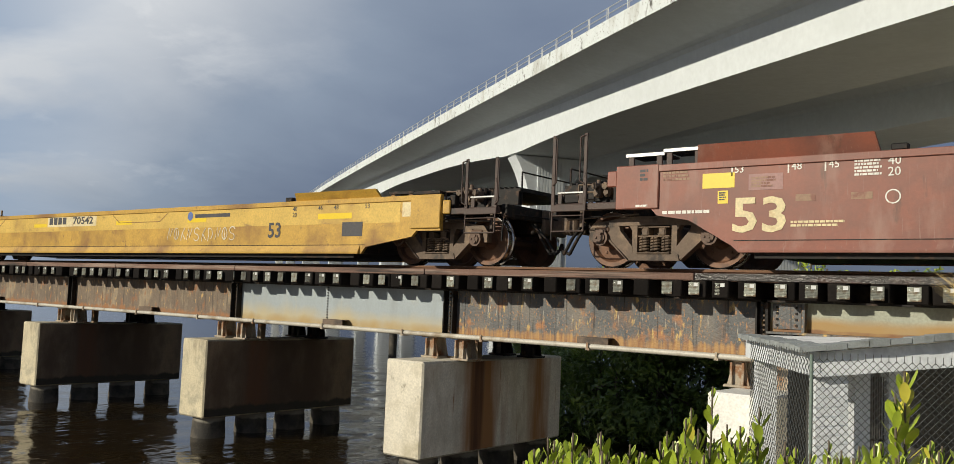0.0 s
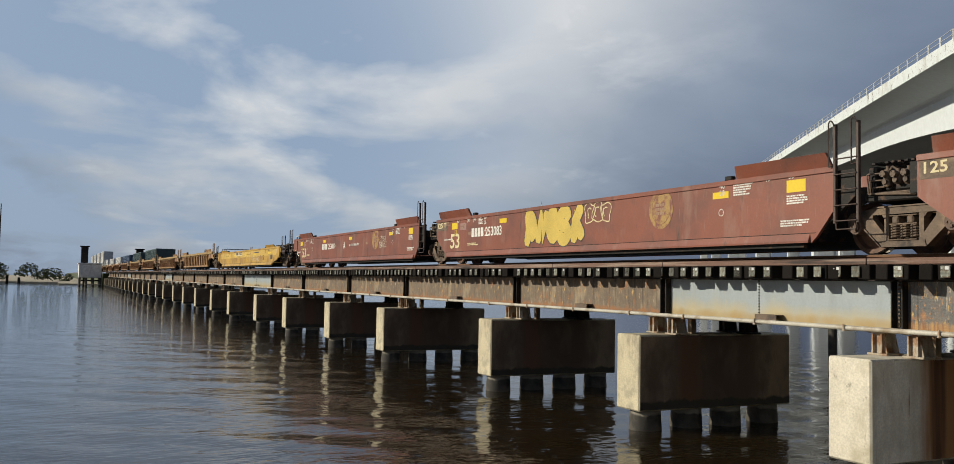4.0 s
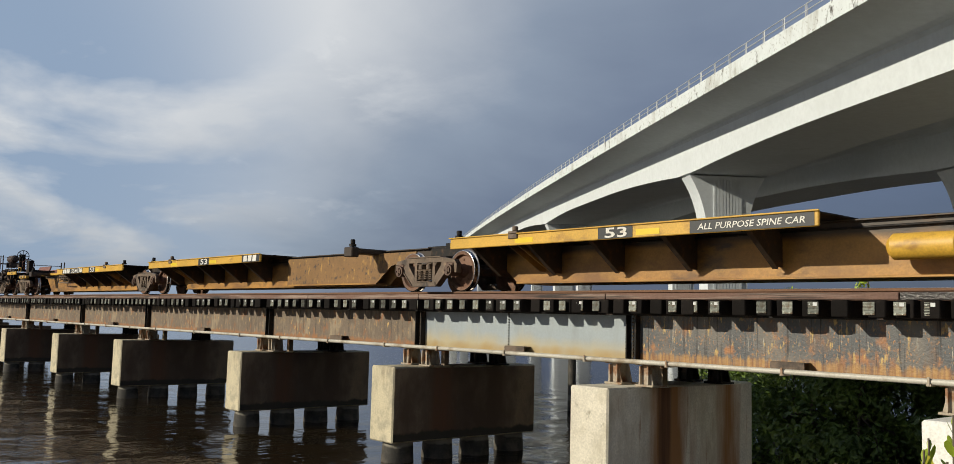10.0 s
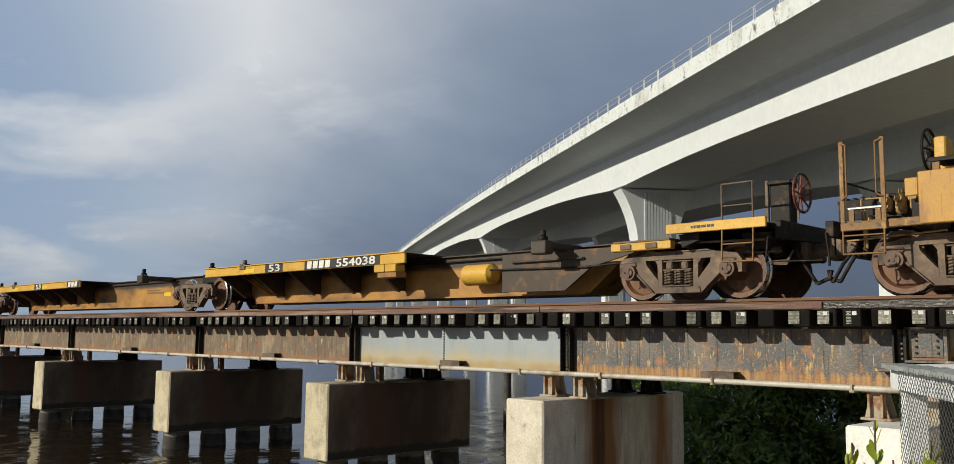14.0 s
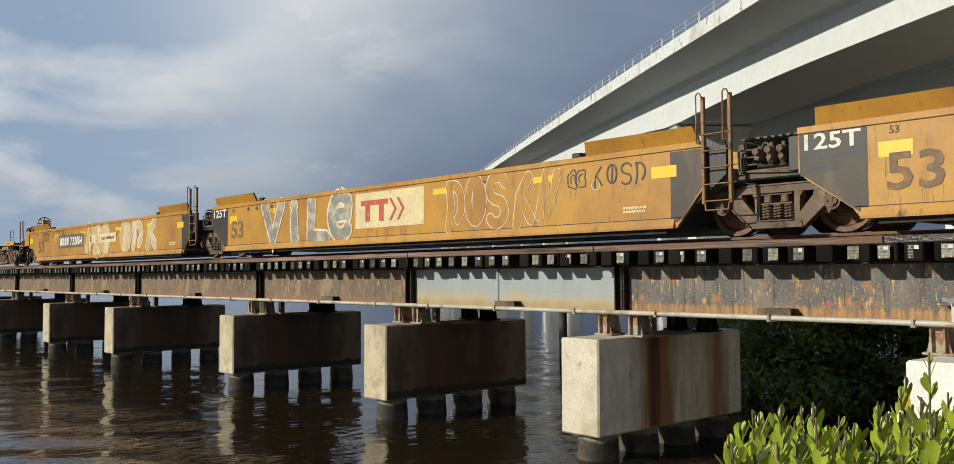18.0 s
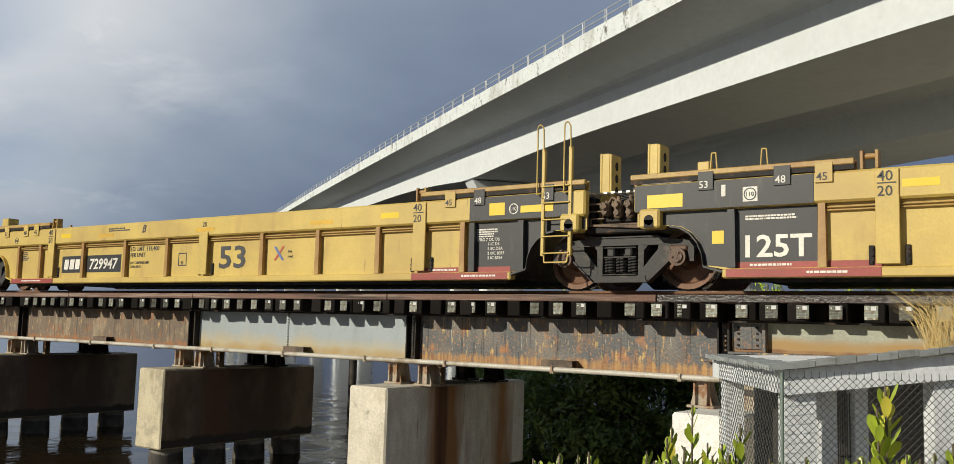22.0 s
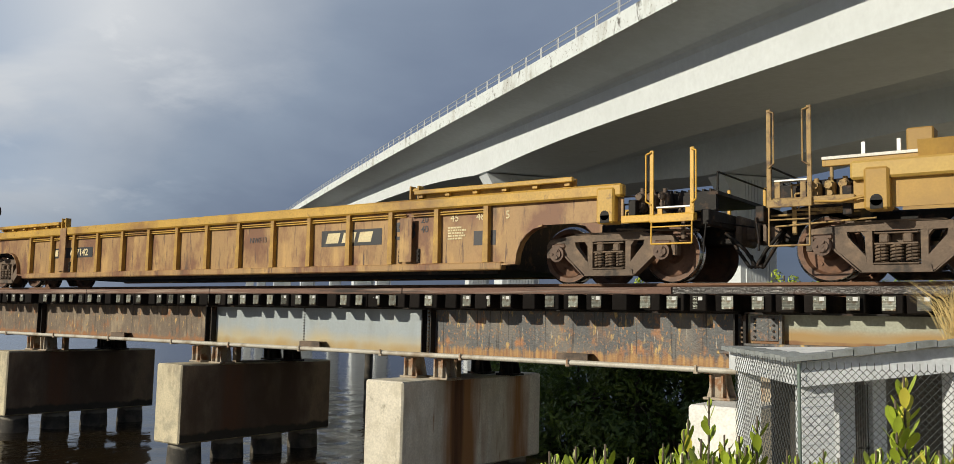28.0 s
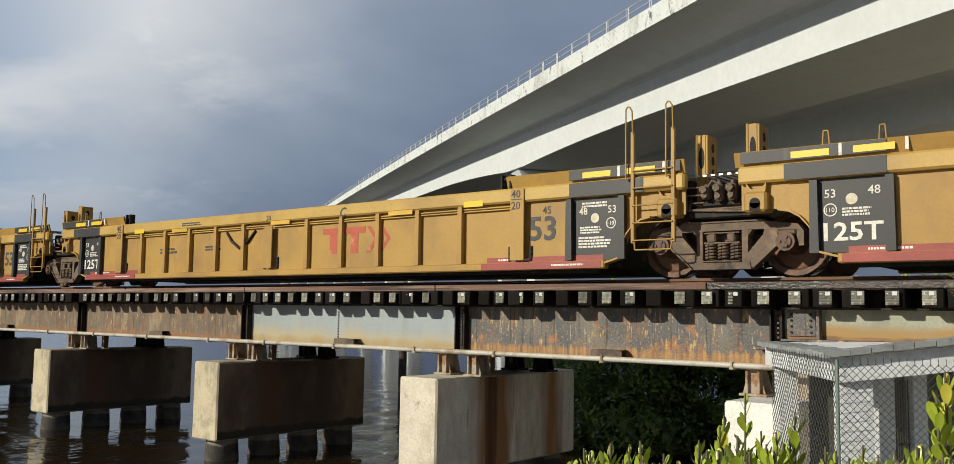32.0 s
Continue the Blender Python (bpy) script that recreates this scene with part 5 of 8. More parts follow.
def spine_end(car, x, d, n_wheel):
    """Low yellow platform, step loops, brake stand and hand rails of a spine car's end."""
    X = lambda k: x + d * k
    bx = lambda b, a, c, *r: b.box(min(X(a), X(c)), max(X(a), X(c)), *r)
    D = M["steel_dark"]
    coupler = bx(Build(), 1.75, 2.05, -0.10, 0.10, 0.66, 0.88, 0.03)
    bx(coupler, 2.0, 2.2, -0.17, 0.13, 0.58, 0.96, 0.05)
    bx(coupler, 1.66, 1.78, -0.36, 0.36, 0.58, 1.0, 0.03)
    part("coupler", coupler, M["truck"], car)
    part("draft_sill", bx(Build(), -0.6, 1.7, -0.3, 0.3, 0.58, 1.02, 0.02), D, car)
    part("air_hose", Build().tube([(X(1.62), -0.40, 0.76), (X(1.78), -0.43, 0.5), (X(1.95), -0.40, 0.22), (X(2.12), -0.36, 0.30), (X(2.15), -0.34, 0.42)], 0.03, 8), D, car)
    part("end_platform", bx(Build(), 0.05, 1.70, -1.46, 1.46, 1.04, 1.075), D, car)
    for y0, y1 in ((-1.52, -1.461), (1.461, 1.52)):
        part("platform_edge", bx(Build(), 0.05, 1.72, y0, y1, 1.00, 1.15, 0.008), AMBER, car)
    bars(car, min(X(0.5), X(0.9)), 1.10, 0.4, 0.04, 1, INK, y=-1.524)
    part("end_beam", bx(Build(), 1.70, 1.80, -1.2, 1.2, 0.86, 1.12, 0.01), D, car)
    part("platform_strut", Build().prism([(X(0.15), 1.0), (X(0.5), 1.0), (X(0.5), 0.9), (X(0.2), 0.8)], -1.3, -0.3), D, car)
    part("platform_strut", Build().prism([(X(1.0), 1.0), (X(1.5), 1.0), (X(1.5), 0.8), (X(1.1), 0.7)], -0.9, -0.3), D, car)
    part("sill_step", Build().tube([(X(1.02), -1.50, 1.0), (X(1.02), -1.53, 0.52), (X(1.52), -1.53, 0.52), (X(1.52), -1.50, 1.0)], 0.015, 6).tube([(X(1.02), -1.53, 0.78), (X(1.52), -1.53, 0.78)], 0.012, 6), POST_RUST, car)
    part("bolster_edge", bx(Build(), -1.15, 0.02, -1.34, -1.20, 0.80, 0.93, 0.012), AMBER, car, "chipped amber edge over the truck")
    part("bolster_plate", bx(Build(), -1.10, 0.0, -1.34, -0.30, 0.935, 0.965), M["truck"], car)
    for k in (-0.95, -0.45):
        part("bolster_lug", bx(Build(), k, k + 0.22, -1.36, -1.341, 0.82, 0.91, 0.008), M["truck"], car)
    for k in ((1.02, 1.52), (-0.62, -0.18))[:1 if d > 0 else 2]:
        h = 1.68 if d > 0 else 1.36
        part("hand_rail", Build().tube([(X(k[0]), -1.50, 1.1), (X(k[0]), -1.50, h), (X(k[1]), -1.50, h), (X(k[1]), -1.50, 1.1)], 0.015, 6).tube([(X(k[0]), -1.5, 1.12 + (h - 1.1) * 0.4), (X(k[1]), -1.5, 1.12 + (h - 1.1) * 0.4)], 0.012, 6) if k[0] > 0 else Build().tube([(X(k[0]), -1.45, 1.1), (X(k[0]), -1.45, 1.32), (X(k[1]), -1.45, 1.34), (X(k[1]), -1.45, 1.08)], 0.015, 6), AMBER if k[0] < 0 else M["truck"], car)
    k = 0.55 if d < 0 else 1.62
    part("brake_stand", Build().box(X(k) - 0.16, X(k) + 0.16, -0.85, -0.62, 1.076, 1.74, 0.02).box(X(k) - 0.19, X(k) + 0.19, -0.9, -0.6, 1.70, 1.76, 0.01), D, car)
    part("stand_post", Build().box(X(k) - 0.24, X(k) - 0.19, -0.85, -0.8, 1.076, 1.78, 0.006), M["truck"], car)
    part("stand_rail", Build().tube([(X(k) + 0.2, -0.88, 1.72), (X(k) + 0.30, -0.88, 1.70), (X(k) + 0.30, -0.88, 1.15)], 0.012, 5), M["truck"], car)
    hand_wheel(car, X(k) + (-0.30 if d < 0 else 0.30), -1 if d < 0 else 1, -0.75, 1.55, WHEEL_RED)
    part("cut_rod", Build().tube([(X(1.66), -1.42, 0.5), (X(1.70), -1.42, 0.85), (X(1.95), -0.2, 0.85)], 0.014, 6), D, car)
    part("uncoupling_lever", Build().tube([(X(1.74), -1.4, 0.5), (X(2.5), -1.4, 0.48)], 0.012, 6), D, car)
    part("brake_rod", Build().cyl((X(-0.4), -1.2, 0.9), (X(1.5), -1.1, 0.86), 0.02, 6).cyl((X(0.2), -0.9, 0.72), (X(1.6), -0.8, 0.70), 0.015, 6), M["truck"], car)
    valve_cluster(car, min(X(0.9), X(1.5)), max(X(0.9), X(1.5)), -0.62, 0.62, 0.96, M["truck"], 3 if d > 0 else 4)


def joint_end(car, x, paint, dark, tag=True, back=0.0, rungs=None, wide=0.0):
    """The articulated joint over a shared truck."""
    b = Build().box(x - 0.60, x + 0.60, -1.30, 1.30, 0.84, 1.0, 0.02)
    b.box(x - 0.55, x - 0.40, -1.28, 1.28, 1.0, 1.42, 0.02).box(x + 0.40, x + 0.55, -1.28, 1.28, 1.0, 1.42, 0.02)
    b.cyl((x, 0, 0.78), (x, 0, 1.2), 0.28, 16)
    part("articulation", b, dark, car)
    v = Build().box(x - 0.25, x + 0.2, -1.1, -0.75, 1.02, 1.26, 0.05).cyl((x - 0.3, -0.9, 1.3), (x + 0.3, -0.9, 1.3), 0.08, 10)
    v.tube([(x - 0.38, -1.2, 1.05), (x - 0.1, -1.25, 1.4), (x + 0.3, -1.15, 1.1)], 0.02, 6)
    valve_cluster(car, x - 0.3, x + 0.3, -1.28, 1.02, 1.42, M["truck"], int(x) + 90)
    part("brake_valve", v, M["truck"], car)
    pl = Build()
    for k in range(8):
        pl.box(x - 0.50 + k * 0.125, x - 0.44 + k * 0.125, -1.25, 1.25, 1.46, 1.49)
    part("walkway_grating", pl, GRATE if not tag else dark, car)
    ladder(car, x - 0.98 - back, x - 0.50 - back + wide, 0.50, 2.18, rungs or (dark if tag else paint), y=-1.56, hoop=0.02 if tag else 0.34)
    part("sill_step", Build().tube([(x - 0.96 - back, -1.57, 0.55), (x - 0.94 - back, -1.58, 0.40), (x - 0.54 - back + wide, -1.58, 0.40), (x - 0.52 - back + wide, -1.57, 0.55)], 0.013, 6), rungs or (dark if tag else paint), car)


def smooth_unit(car, x0, n, paint, top=1.48, bot=0.20, front="joint", rear="joint", dark=None, flange=0.24):
    """A smooth-sided well between trucks at x0 and x0 + n."""
    dark = dark or M["steel_dark"]
    fa = -0.42 if front == "coupler" else 0.60
    ra = -0.42 if rear == "coupler" else 0.98
    P = lambda pts: [(x0 + a, c) for a, c in pts]
    low = top - 0.64
    out = [(fa, low), (fa, top), (n - ra, top), (n - ra, low)]
    out += ([(n - 0.15, low), (n - 0.25, low - 0.1), (n - 0.75, low - 0.18)] if rear == "coupler" else [(n - 1.0, 0.76)]) + [(n - 1.40, 0.30), (n - 1.52, bot), (1.50, bot), (1.38, 0.30)]
    out += [(0.75, low - 0.18), (0.25, low - 0.1), (0.15, low)] if front == "coupler" else [(0.7, 0.76)]
    for y0, y1 in ((-1.55, -1.49), (1.49, 1.55)):
        side = part("side_panel", Build().prism(P(out), y0, y1), paint, car)
    s = -1
    tc = Build().box(x0 + fa, x0 + n - ra, -1.575, -1.551, top - 0.10, top - 0.004, 0.006)
    part("top_chord", tc, paint, car)
    part("bottom_chord", Build().prism([(-1.551, bot + 0.158), (-1.602, bot + 0.035), (-1.60, bot), (-1.551, bot - 0.004)], x0 + 1.5, x0 + n - 1.55, "x"), paint, car)
    part("under_sill", Build().box(x0 + 1.7, x0 + n - 1.75, -1.50, -1.40, bot - 0.075, bot - 0.005), M["steel_dark"], car)
    part("side_seam", Build().box(x0 + 1.42, x0 + n - 1.42, -1.5535, -1.551, bot + 0.16, bot + 0.172), dark, car)
    part("well_floor", Build().box(x0 + 1.45, x0 + n - 1.5, -1.48, 1.48, bot + 0.02, bot + 0.12), dark, car)
    for x in (x0 + 1.6, x0 + n - 1.65):
        part("bulkhead", Build().box(x - 0.03, x + 0.03, -1.485, 1.485, bot + 0.13, 1.25), dark, car)
    for a, c in ((0.85, 3.3), (n - 3.45, n - 1.1)):
        for y in (-1.0, 1.0):
            f = Build()
            f.add([(x0 + a, y * 1.52, top + 0.002), (x0 + c, y * 1.52, top + 0.002), (x0 + c - 0.05, y * 1.62, top + flange), (x0 + a + 0.05, y * 1.62, top + flange),
                   (x0 + a, y * 1.46, top + 0.002), (x0 + c, y * 1.46, top + 0.002), (x0 + c - 0.05, y * 1.56, top + flange), (x0 + a + 0.05, y * 1.56, top + flange)],
                  [(0, 1, 2, 3), (4, 5, 6, 7), (0, 1, 5, 4), (3, 2, 6, 7), (0, 3, 7, 4), (1, 2, 6, 5)])
            part("guide_flange", f, paint, car)
    part("latch", Build().box(x0 + 3.42, x0 + 3.62, -1.52, -1.40, top + 0.002, top + 0.09, 0.015), dark, car)
    part("latch", Build().box(x0 + n - 3.8, x0 + n - 3.6, -1.52, -1.40, top + 0.002, top + 0.09, 0.015), dark, car)
    if rear == "joint":
        part("end_plate", Build().prism(P([(n - 0.98, 0.86), (n - 0.98, 1.40), (n - 0.62, 1.40), (n - 0.62, 0.95), (n - 1.30, 0.42), (n - 1.42, 0.42)]), -1.50, -1.44), dark, car)
    if front == "joint":
        part("end_plate", Build().box(x0 + 0.42, x0 + 0.598, -1.5, -1.42, 0.9, 1.40, 0.01), dark, car)
    return side


def ribbed_unit(car, x0, n, paint, rib_at, trim=None, top=1.50, bot=0.14, front="joint", rear="joint", chord=0.40, posts=(), style="rail", dark=None):
    """A well with recessed side panels between ribs; the panels step up over the trucks."""
    dark = dark or M["steel_dark"]
    trim = trim or paint
    fa = -0.42 if front == "coupler" else 0.42
    ra = -0.42 if rear == "coupler" else 0.42
    zc = top - chord
    P = lambda pts: [(x0 + a, c) for a, c in pts]

    def arch(s, at):
        return [(at(0.95 + 0.5 * math.sin(k * math.pi / 10)), 0.90 - 0.58 * (1 - math.cos(k * math.pi / 10))) for k in range(6)]

    wall = [(1.75, bot + 0.12), (n - 1.75, bot + 0.12)] + arch(1, lambda a: n - a)[::-1] + [(n - ra, 0.90), (n - ra, zc), (fa, zc), (fa, 0.90)] + arch(-1, lambda a: a)
    for y in (-1.46, 1.43):
        part("side_panel", Build().prism(P(wall), y, y + 0.03), paint, car)
    for at in (lambda a: x0 + a, lambda a: x0 + n - a):
        lip = [(at(0.95 + 0.5 * math.sin(k * math.pi / 10)), 0.90 - 0.58 * (1 - math.cos(k * math.pi / 10))) for k in range(6)] + [(at(1.74), bot + 0.10)]
        rim = Build()
        for (xa, za), (xb, zb) in zip(lip, lip[1:]):
            rim.add([(xa, -1.55, za), (xb, -1.55, zb), (xb, -1.40, zb), (xa, -1.40, za), (xa, -1.55, za - 0.03), (xb, -1.55, zb - 0.03), (xb, -1.40, zb - 0.03), (xa, -1.40, za - 0.03)], [(0, 1, 2, 3), (4, 5, 6, 7), (0, 1, 5, 4), (3, 2, 6, 7), (0, 3, 7, 4), (1, 2, 6, 5)])
        part("wheel_arch", rim, BLACK if style == "rail" and ((at(0) < x0 + n / 2 and front == "joint") or (at(0) > x0 + n / 2 and rear == "joint")) else paint, car)
    for y0, y1 in ((-1.56, -1.40), (1.40, 1.56)):
        part("top_chord", Build().box(x0 + fa - 0.02, x0 + n - ra + 0.02, y0, y1, zc, top, 0.03), paint if style == "rail" and bot < 0.18 else trim, car)
        part("bottom_chord", Build().box(x0 + 1.72, x0 + n - 1.72, y0, y1, bot, bot + 0.13, 0.02), paint, car)
    part("well_floor", Build().box(x0 + 1.8, x0 + n - 1.8, -1.39, 1.39, bot + 0.03, bot + 0.12), dark, car)
    under = Build().box(x0 + 1.9, x0 + n - 1.9, -1.38, -1.30, bot - 0.05, bot + 0.029)
    part("under_sill", under, dark, car)
    for x in (x0 + 1.9, x0 + n - 1.9):
        part("bulkhead", Build().box(x - 0.03, x + 0.03, -1.42, 1.42, bot + 0.12, 1.2), dark, car)
    me = Build().prism([(-0.055, bot + 0.131), (0.055, bot + 0.131), (0.045, zc - 0.001), (-0.045, zc - 0.001)], -1.552, -1.461).mesh("rib", paint if style == "board" else trim)
    for x in rib_at:
        part("rib", me, None, car, at=(x0 + x, 0, 0))
    edges = sorted(list(rib_at) + list(posts))
    for a, c in zip(edges, edges[1:]):
        rod = Build()
        for z in (zc - 0.055, zc - 0.095):
            rod.cyl((x0 + a + 0.06, -1.50, z), (x0 + c - 0.06, -1.50, z), 0.013, 6)
        part("side_rod", rod, trim, car)
    for a, c in ((0.35, 3.45), (n - 3.6, n - 0.4)):
        if style == "board":
            for y in (-1.0, 1.0):
                f = Build()
                f.add([(x0 + a, y * 1.50, top + 0.002), (x0 + c, y * 1.50, top + 0.002), (x0 + c, y * 1.56, top + 0.20), (x0 + a, y * 1.56, top + 0.20),
                       (x0 + a, y * 1.46, top + 0.002), (x0 + c, y * 1.46, top + 0.002), (x0 + c, y * 1.52, top + 0.20), (x0 + a, y * 1.52, top + 0.20)],
                      [(0, 1, 2, 3), (4, 5, 6, 7), (0, 1, 5, 4), (3, 2, 6, 7), (0, 3, 7, 4), (1, 2, 6, 5)])
                part("guide_board", f, paint, car)
        else:
            gd = Build().box(x0 + a, x0 + c, -1.575, -1.49, top + 0.075, top + 0.155, 0.012)
            gd.box(x0 + a, x0 + c, -1.44, -1.41, top + 0.002, top + 0.14, 0.006)
            for k in range(6):
                xx = x0 + a + 0.12 + (c - a - 0.24) * k / 5
                gd.box(xx - 0.05, xx + 0.05, -1.53, -1.44, top + 0.02, top + 0.12, 0.006)
            part("guide_rail", gd, trim, car)
            if bot < 0.18:
                strip = Build().box(x0 + a, x0 + c, -1.56, -1.541, top + 0.012, top + 0.073)
                part("perforated_strip", strip, M["steel_dark"], car, "dark perforated strip under the guide rail")
    for k, x in enumerate(posts):
        part("corner_casting_post", Build().box(x0 + x - 0.14, x0 + x + 0.14, -1.585, -1.562, bot + 0.16, top - 0.02 - (0.30 if k == 1 else 0), 0.008), paint, car)
        for s in (-0.21, 0.21):
            nub = Build().box(x0 + x + s - 0.035, x0 + x + s + 0.035, -1.485, -1.4605, bot + 0.15, bot + 0.40, 0.01)
            for q in range(3):
                nub.cyl((x0 + x + s, -1.50, bot + 0.20 + q * 0.075), (x0 + x + s, -1.484, bot + 0.20 + q * 0.075), 0.022, 8)
            part("bolt_plate", nub, dark, car)
    for x in (x0 + 3.62, x0 + n - 3.62):
        lk = Build().box(x - 0.11, x - 0.07, -1.54, -1.40, top + 0.002, top + 0.24, 0.006).box(x + 0.07, x + 0.11, -1.54, -1.40, top + 0.002, top + 0.24, 0.006).cyl((x - 0.07, -1.47, top + 0.17), (x + 0.07, -1.47, top + 0.17), 0.04, 8)
        part("locking_cam", lk, trim if style == "rail" else dark, car)
    return car


def end_box(car, x, paint, w=0.15, low=False):
    """Slotted lifting box on a coupler-end corner of a ribbed car."""
    b = Build().box(x - w, x + w, -1.60, -1.30, 0.86, 1.14 if low else 1.40, 0.03)
    if low:
        b.prism([(x - w * 0.8, 1.142), (x + w * 0.8, 1.142), (x + w * 0.9, 1.27), (x + w * 0.45, 1.18), (x - w * 0.45, 1.18), (x - w * 0.9, 1.27)], -1.55, -1.36)
    part("lift_casting", b, paint, car)
    part("slot", Build().cyl((x, -1.604, 0.98), (x, -1.59, 0.98), 0.075, 12).box(x - 0.075, x + 0.075, -1.604, -1.59, 0.87, 0.98), M["steel_dark"], car)


def guide_column(car, x, paint, z1=2.14, slot=True, y=-1.12):
    """Upright container guide: folded plate with a flange and a slotted side."""
    b = Build().box(x - 0.15, x - 0.11, y, y + 0.32, 1.0, z1, 0.01).box(x - 0.109, x + 0.02, y, y + 0.03, 1.0, z1 - 0.01, 0.008)
    b.box(x + 0.022, x + 0.06, y - 0.01, y + 0.32, 1.0, z1 - 0.02, 0.01)
    part("guide_column", b, paint, car)
    for k in range(3):
        part("slot", Build().prism([(y + 0.16 + 0.05 * math.cos(math.pi * q / 6), z1 - 0.2 - 0.19 * k + 0.07 * math.sin(math.pi * q / 6)) for q in range(12)], x + 0.061, x + 0.064, "x"), M["steel_dark"], car)
    if slot:
        part("slot", Build().prism([(x - 0.045 + 0.045 * math.cos(math.pi * k / 8), z1 - 0.36 + 0.16 * math.sin(math.pi * k / 8)) for k in range(16)], y - 0.004, y - 0.001), M["steel_dark"], car)


# ---------------------------------------------------------------- train: the cars
TRAIN = []


def car_thing(label, u, name="articulated_well_car"):
    c = thing(name, label, "rail car", "cars of the freight train", (u, 0, RAIL))
    TRAIN.append((c, u))
    return c


def emblem(c, x, z, r):
    ring = Build().lathe([(0, r * 0.78), (0.0015, r), (0, r + 0.005)], 28).mesh("round_emblem", EMBLEM)
    part("round_emblem", ring, None, c, "faded gold ring emblem", (x, -1.556, z))
    part("emblem_field", Build().cyl((x, -1.5545, z), (x, -1.552, z), r * 0.76, 28), EMBLEM, c)
    bars(c, x - r * 0.45, z + r * 0.3, r * 0.9, r * 0.14, 3, FADED_CREAM, y=-1.5565, seed=int(x))


def bar_mark(c, x, z, w, h, y=-1.466):
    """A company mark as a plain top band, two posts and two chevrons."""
    for x0, x1, z0, z1 in ((0.0, 0.64, 0.76, 1.0), (0.11, 0.22, 0.0, 0.755), (0.43, 0.54, 0.0, 0.755)):
        part("company_mark", Build().box(x + x0 * w, x + x1 * w, y, y + 0.002, z + z0 * h, z + z1 * h), LOGO_RED, c, "faded red bar of a company mark")
    for k in (0.66, 0.83):
        a, b = x + k * w, x + (k + 0.12) * w
        t = 0.055 * w
        part("company_mark", Build().prism([(a, z), (a + t, z), (b + t, z + h / 2), (a + t, z + h), (a, z + h), (b, z + h / 2)], y, y + 0.002), LOGO_RED, c, "faded red chevron of a company mark")


# yellow single well at the head of what passes
c = car_thing("scuffed ochre single-unit well car with white scrawls", -31.0, "well_car")
smooth_unit(c, 0, 20.5, OCHRE, 1.22, 0.17, "coupler", "coupler", flange=0.15)
for x, d in ((0, -1), (20.5, 1)):
    add_truck(c, x)
    coupler_end(c, x, d, POST_RED, M["steel_dark"], tall=1.80, p=(0.95, 1.58), seed=40)
    jack_pad(c, x, d, OCHRE, 0.62, 1.17)
    top_grates(c, x, d, 1.22, POST_RUST, M["steel_dark"], (0.07, 0.09))
part("upper_panel", Build().box(0.6, 19.95, -1.5525, -1.5505, 0.74, 1.115), OCHRE_PALE, c, "paler upper half of the side")
for k in range(2):
    a = 2.0 + 8.2 * k
    part("recess_edge", Build().prism([(a, 1.11), (a + 0.35, 0.90), (a + 2.1, 0.90), (a + 2.45, 1.11), (a + 2.42, 1.11), (a + 2.08, 0.915), (a + 0.37, 0.915), (a + 0.03, 1.11)], -1.556, -1.553), POST_RUST, c)
patch(c, 6.96, 0.86, 9.46, 1.16, CREAM)
part("round_emblem", Build().cyl((13.5, -1.556, 1.0), (13.5, -1.5535, 1.0), 0.1, 16), BLUE, c)
part("company_mark", Build().box(13.68, 14.95, -1.556, -1.5535, 0.96, 1.04), INK, c, "plain bar in place of a company name")
for s, x in (("46", 17.75), ("48", 18.2), ("53", 19.05), ("40", 17.0)):
    lettering(s, 0.09, x, 1.02, INK, c)
lettering("20", 0.09, 17.0, 0.90, INK, c)
blocks(c, 7.05, 0.92, 0.95, 0.18, 4, INK, lean=0)
lettering("70542", 0.18, 8.3, 0.92, INK, c, -1.557, 1.0)
lettering("53", 0.30, 16.26, 0.50, INK, c)
patch(c, 18.45, 0.5, 19.0, 0.77, INK)
patch(c, 17.75, 0.84, 18.7, 0.95, REFLECT, name="reflector")
for x in (3.2, 6.2, 10.4, 13.4):
    patch(c, x, 0.86, x + 0.7, 0.95, REFLECT, name="reflector")
sprayed_word(c, "5135432514", 12.6, 0.44, 15.2, 0.74, None, SPRAY, 0.007, 0.003, seed=5)
patch(c, 20.0, 0.84, 20.35, 1.10, CREAM)
patch(c, 20.42, 0.84, 20.78, 1.10, CREAM)

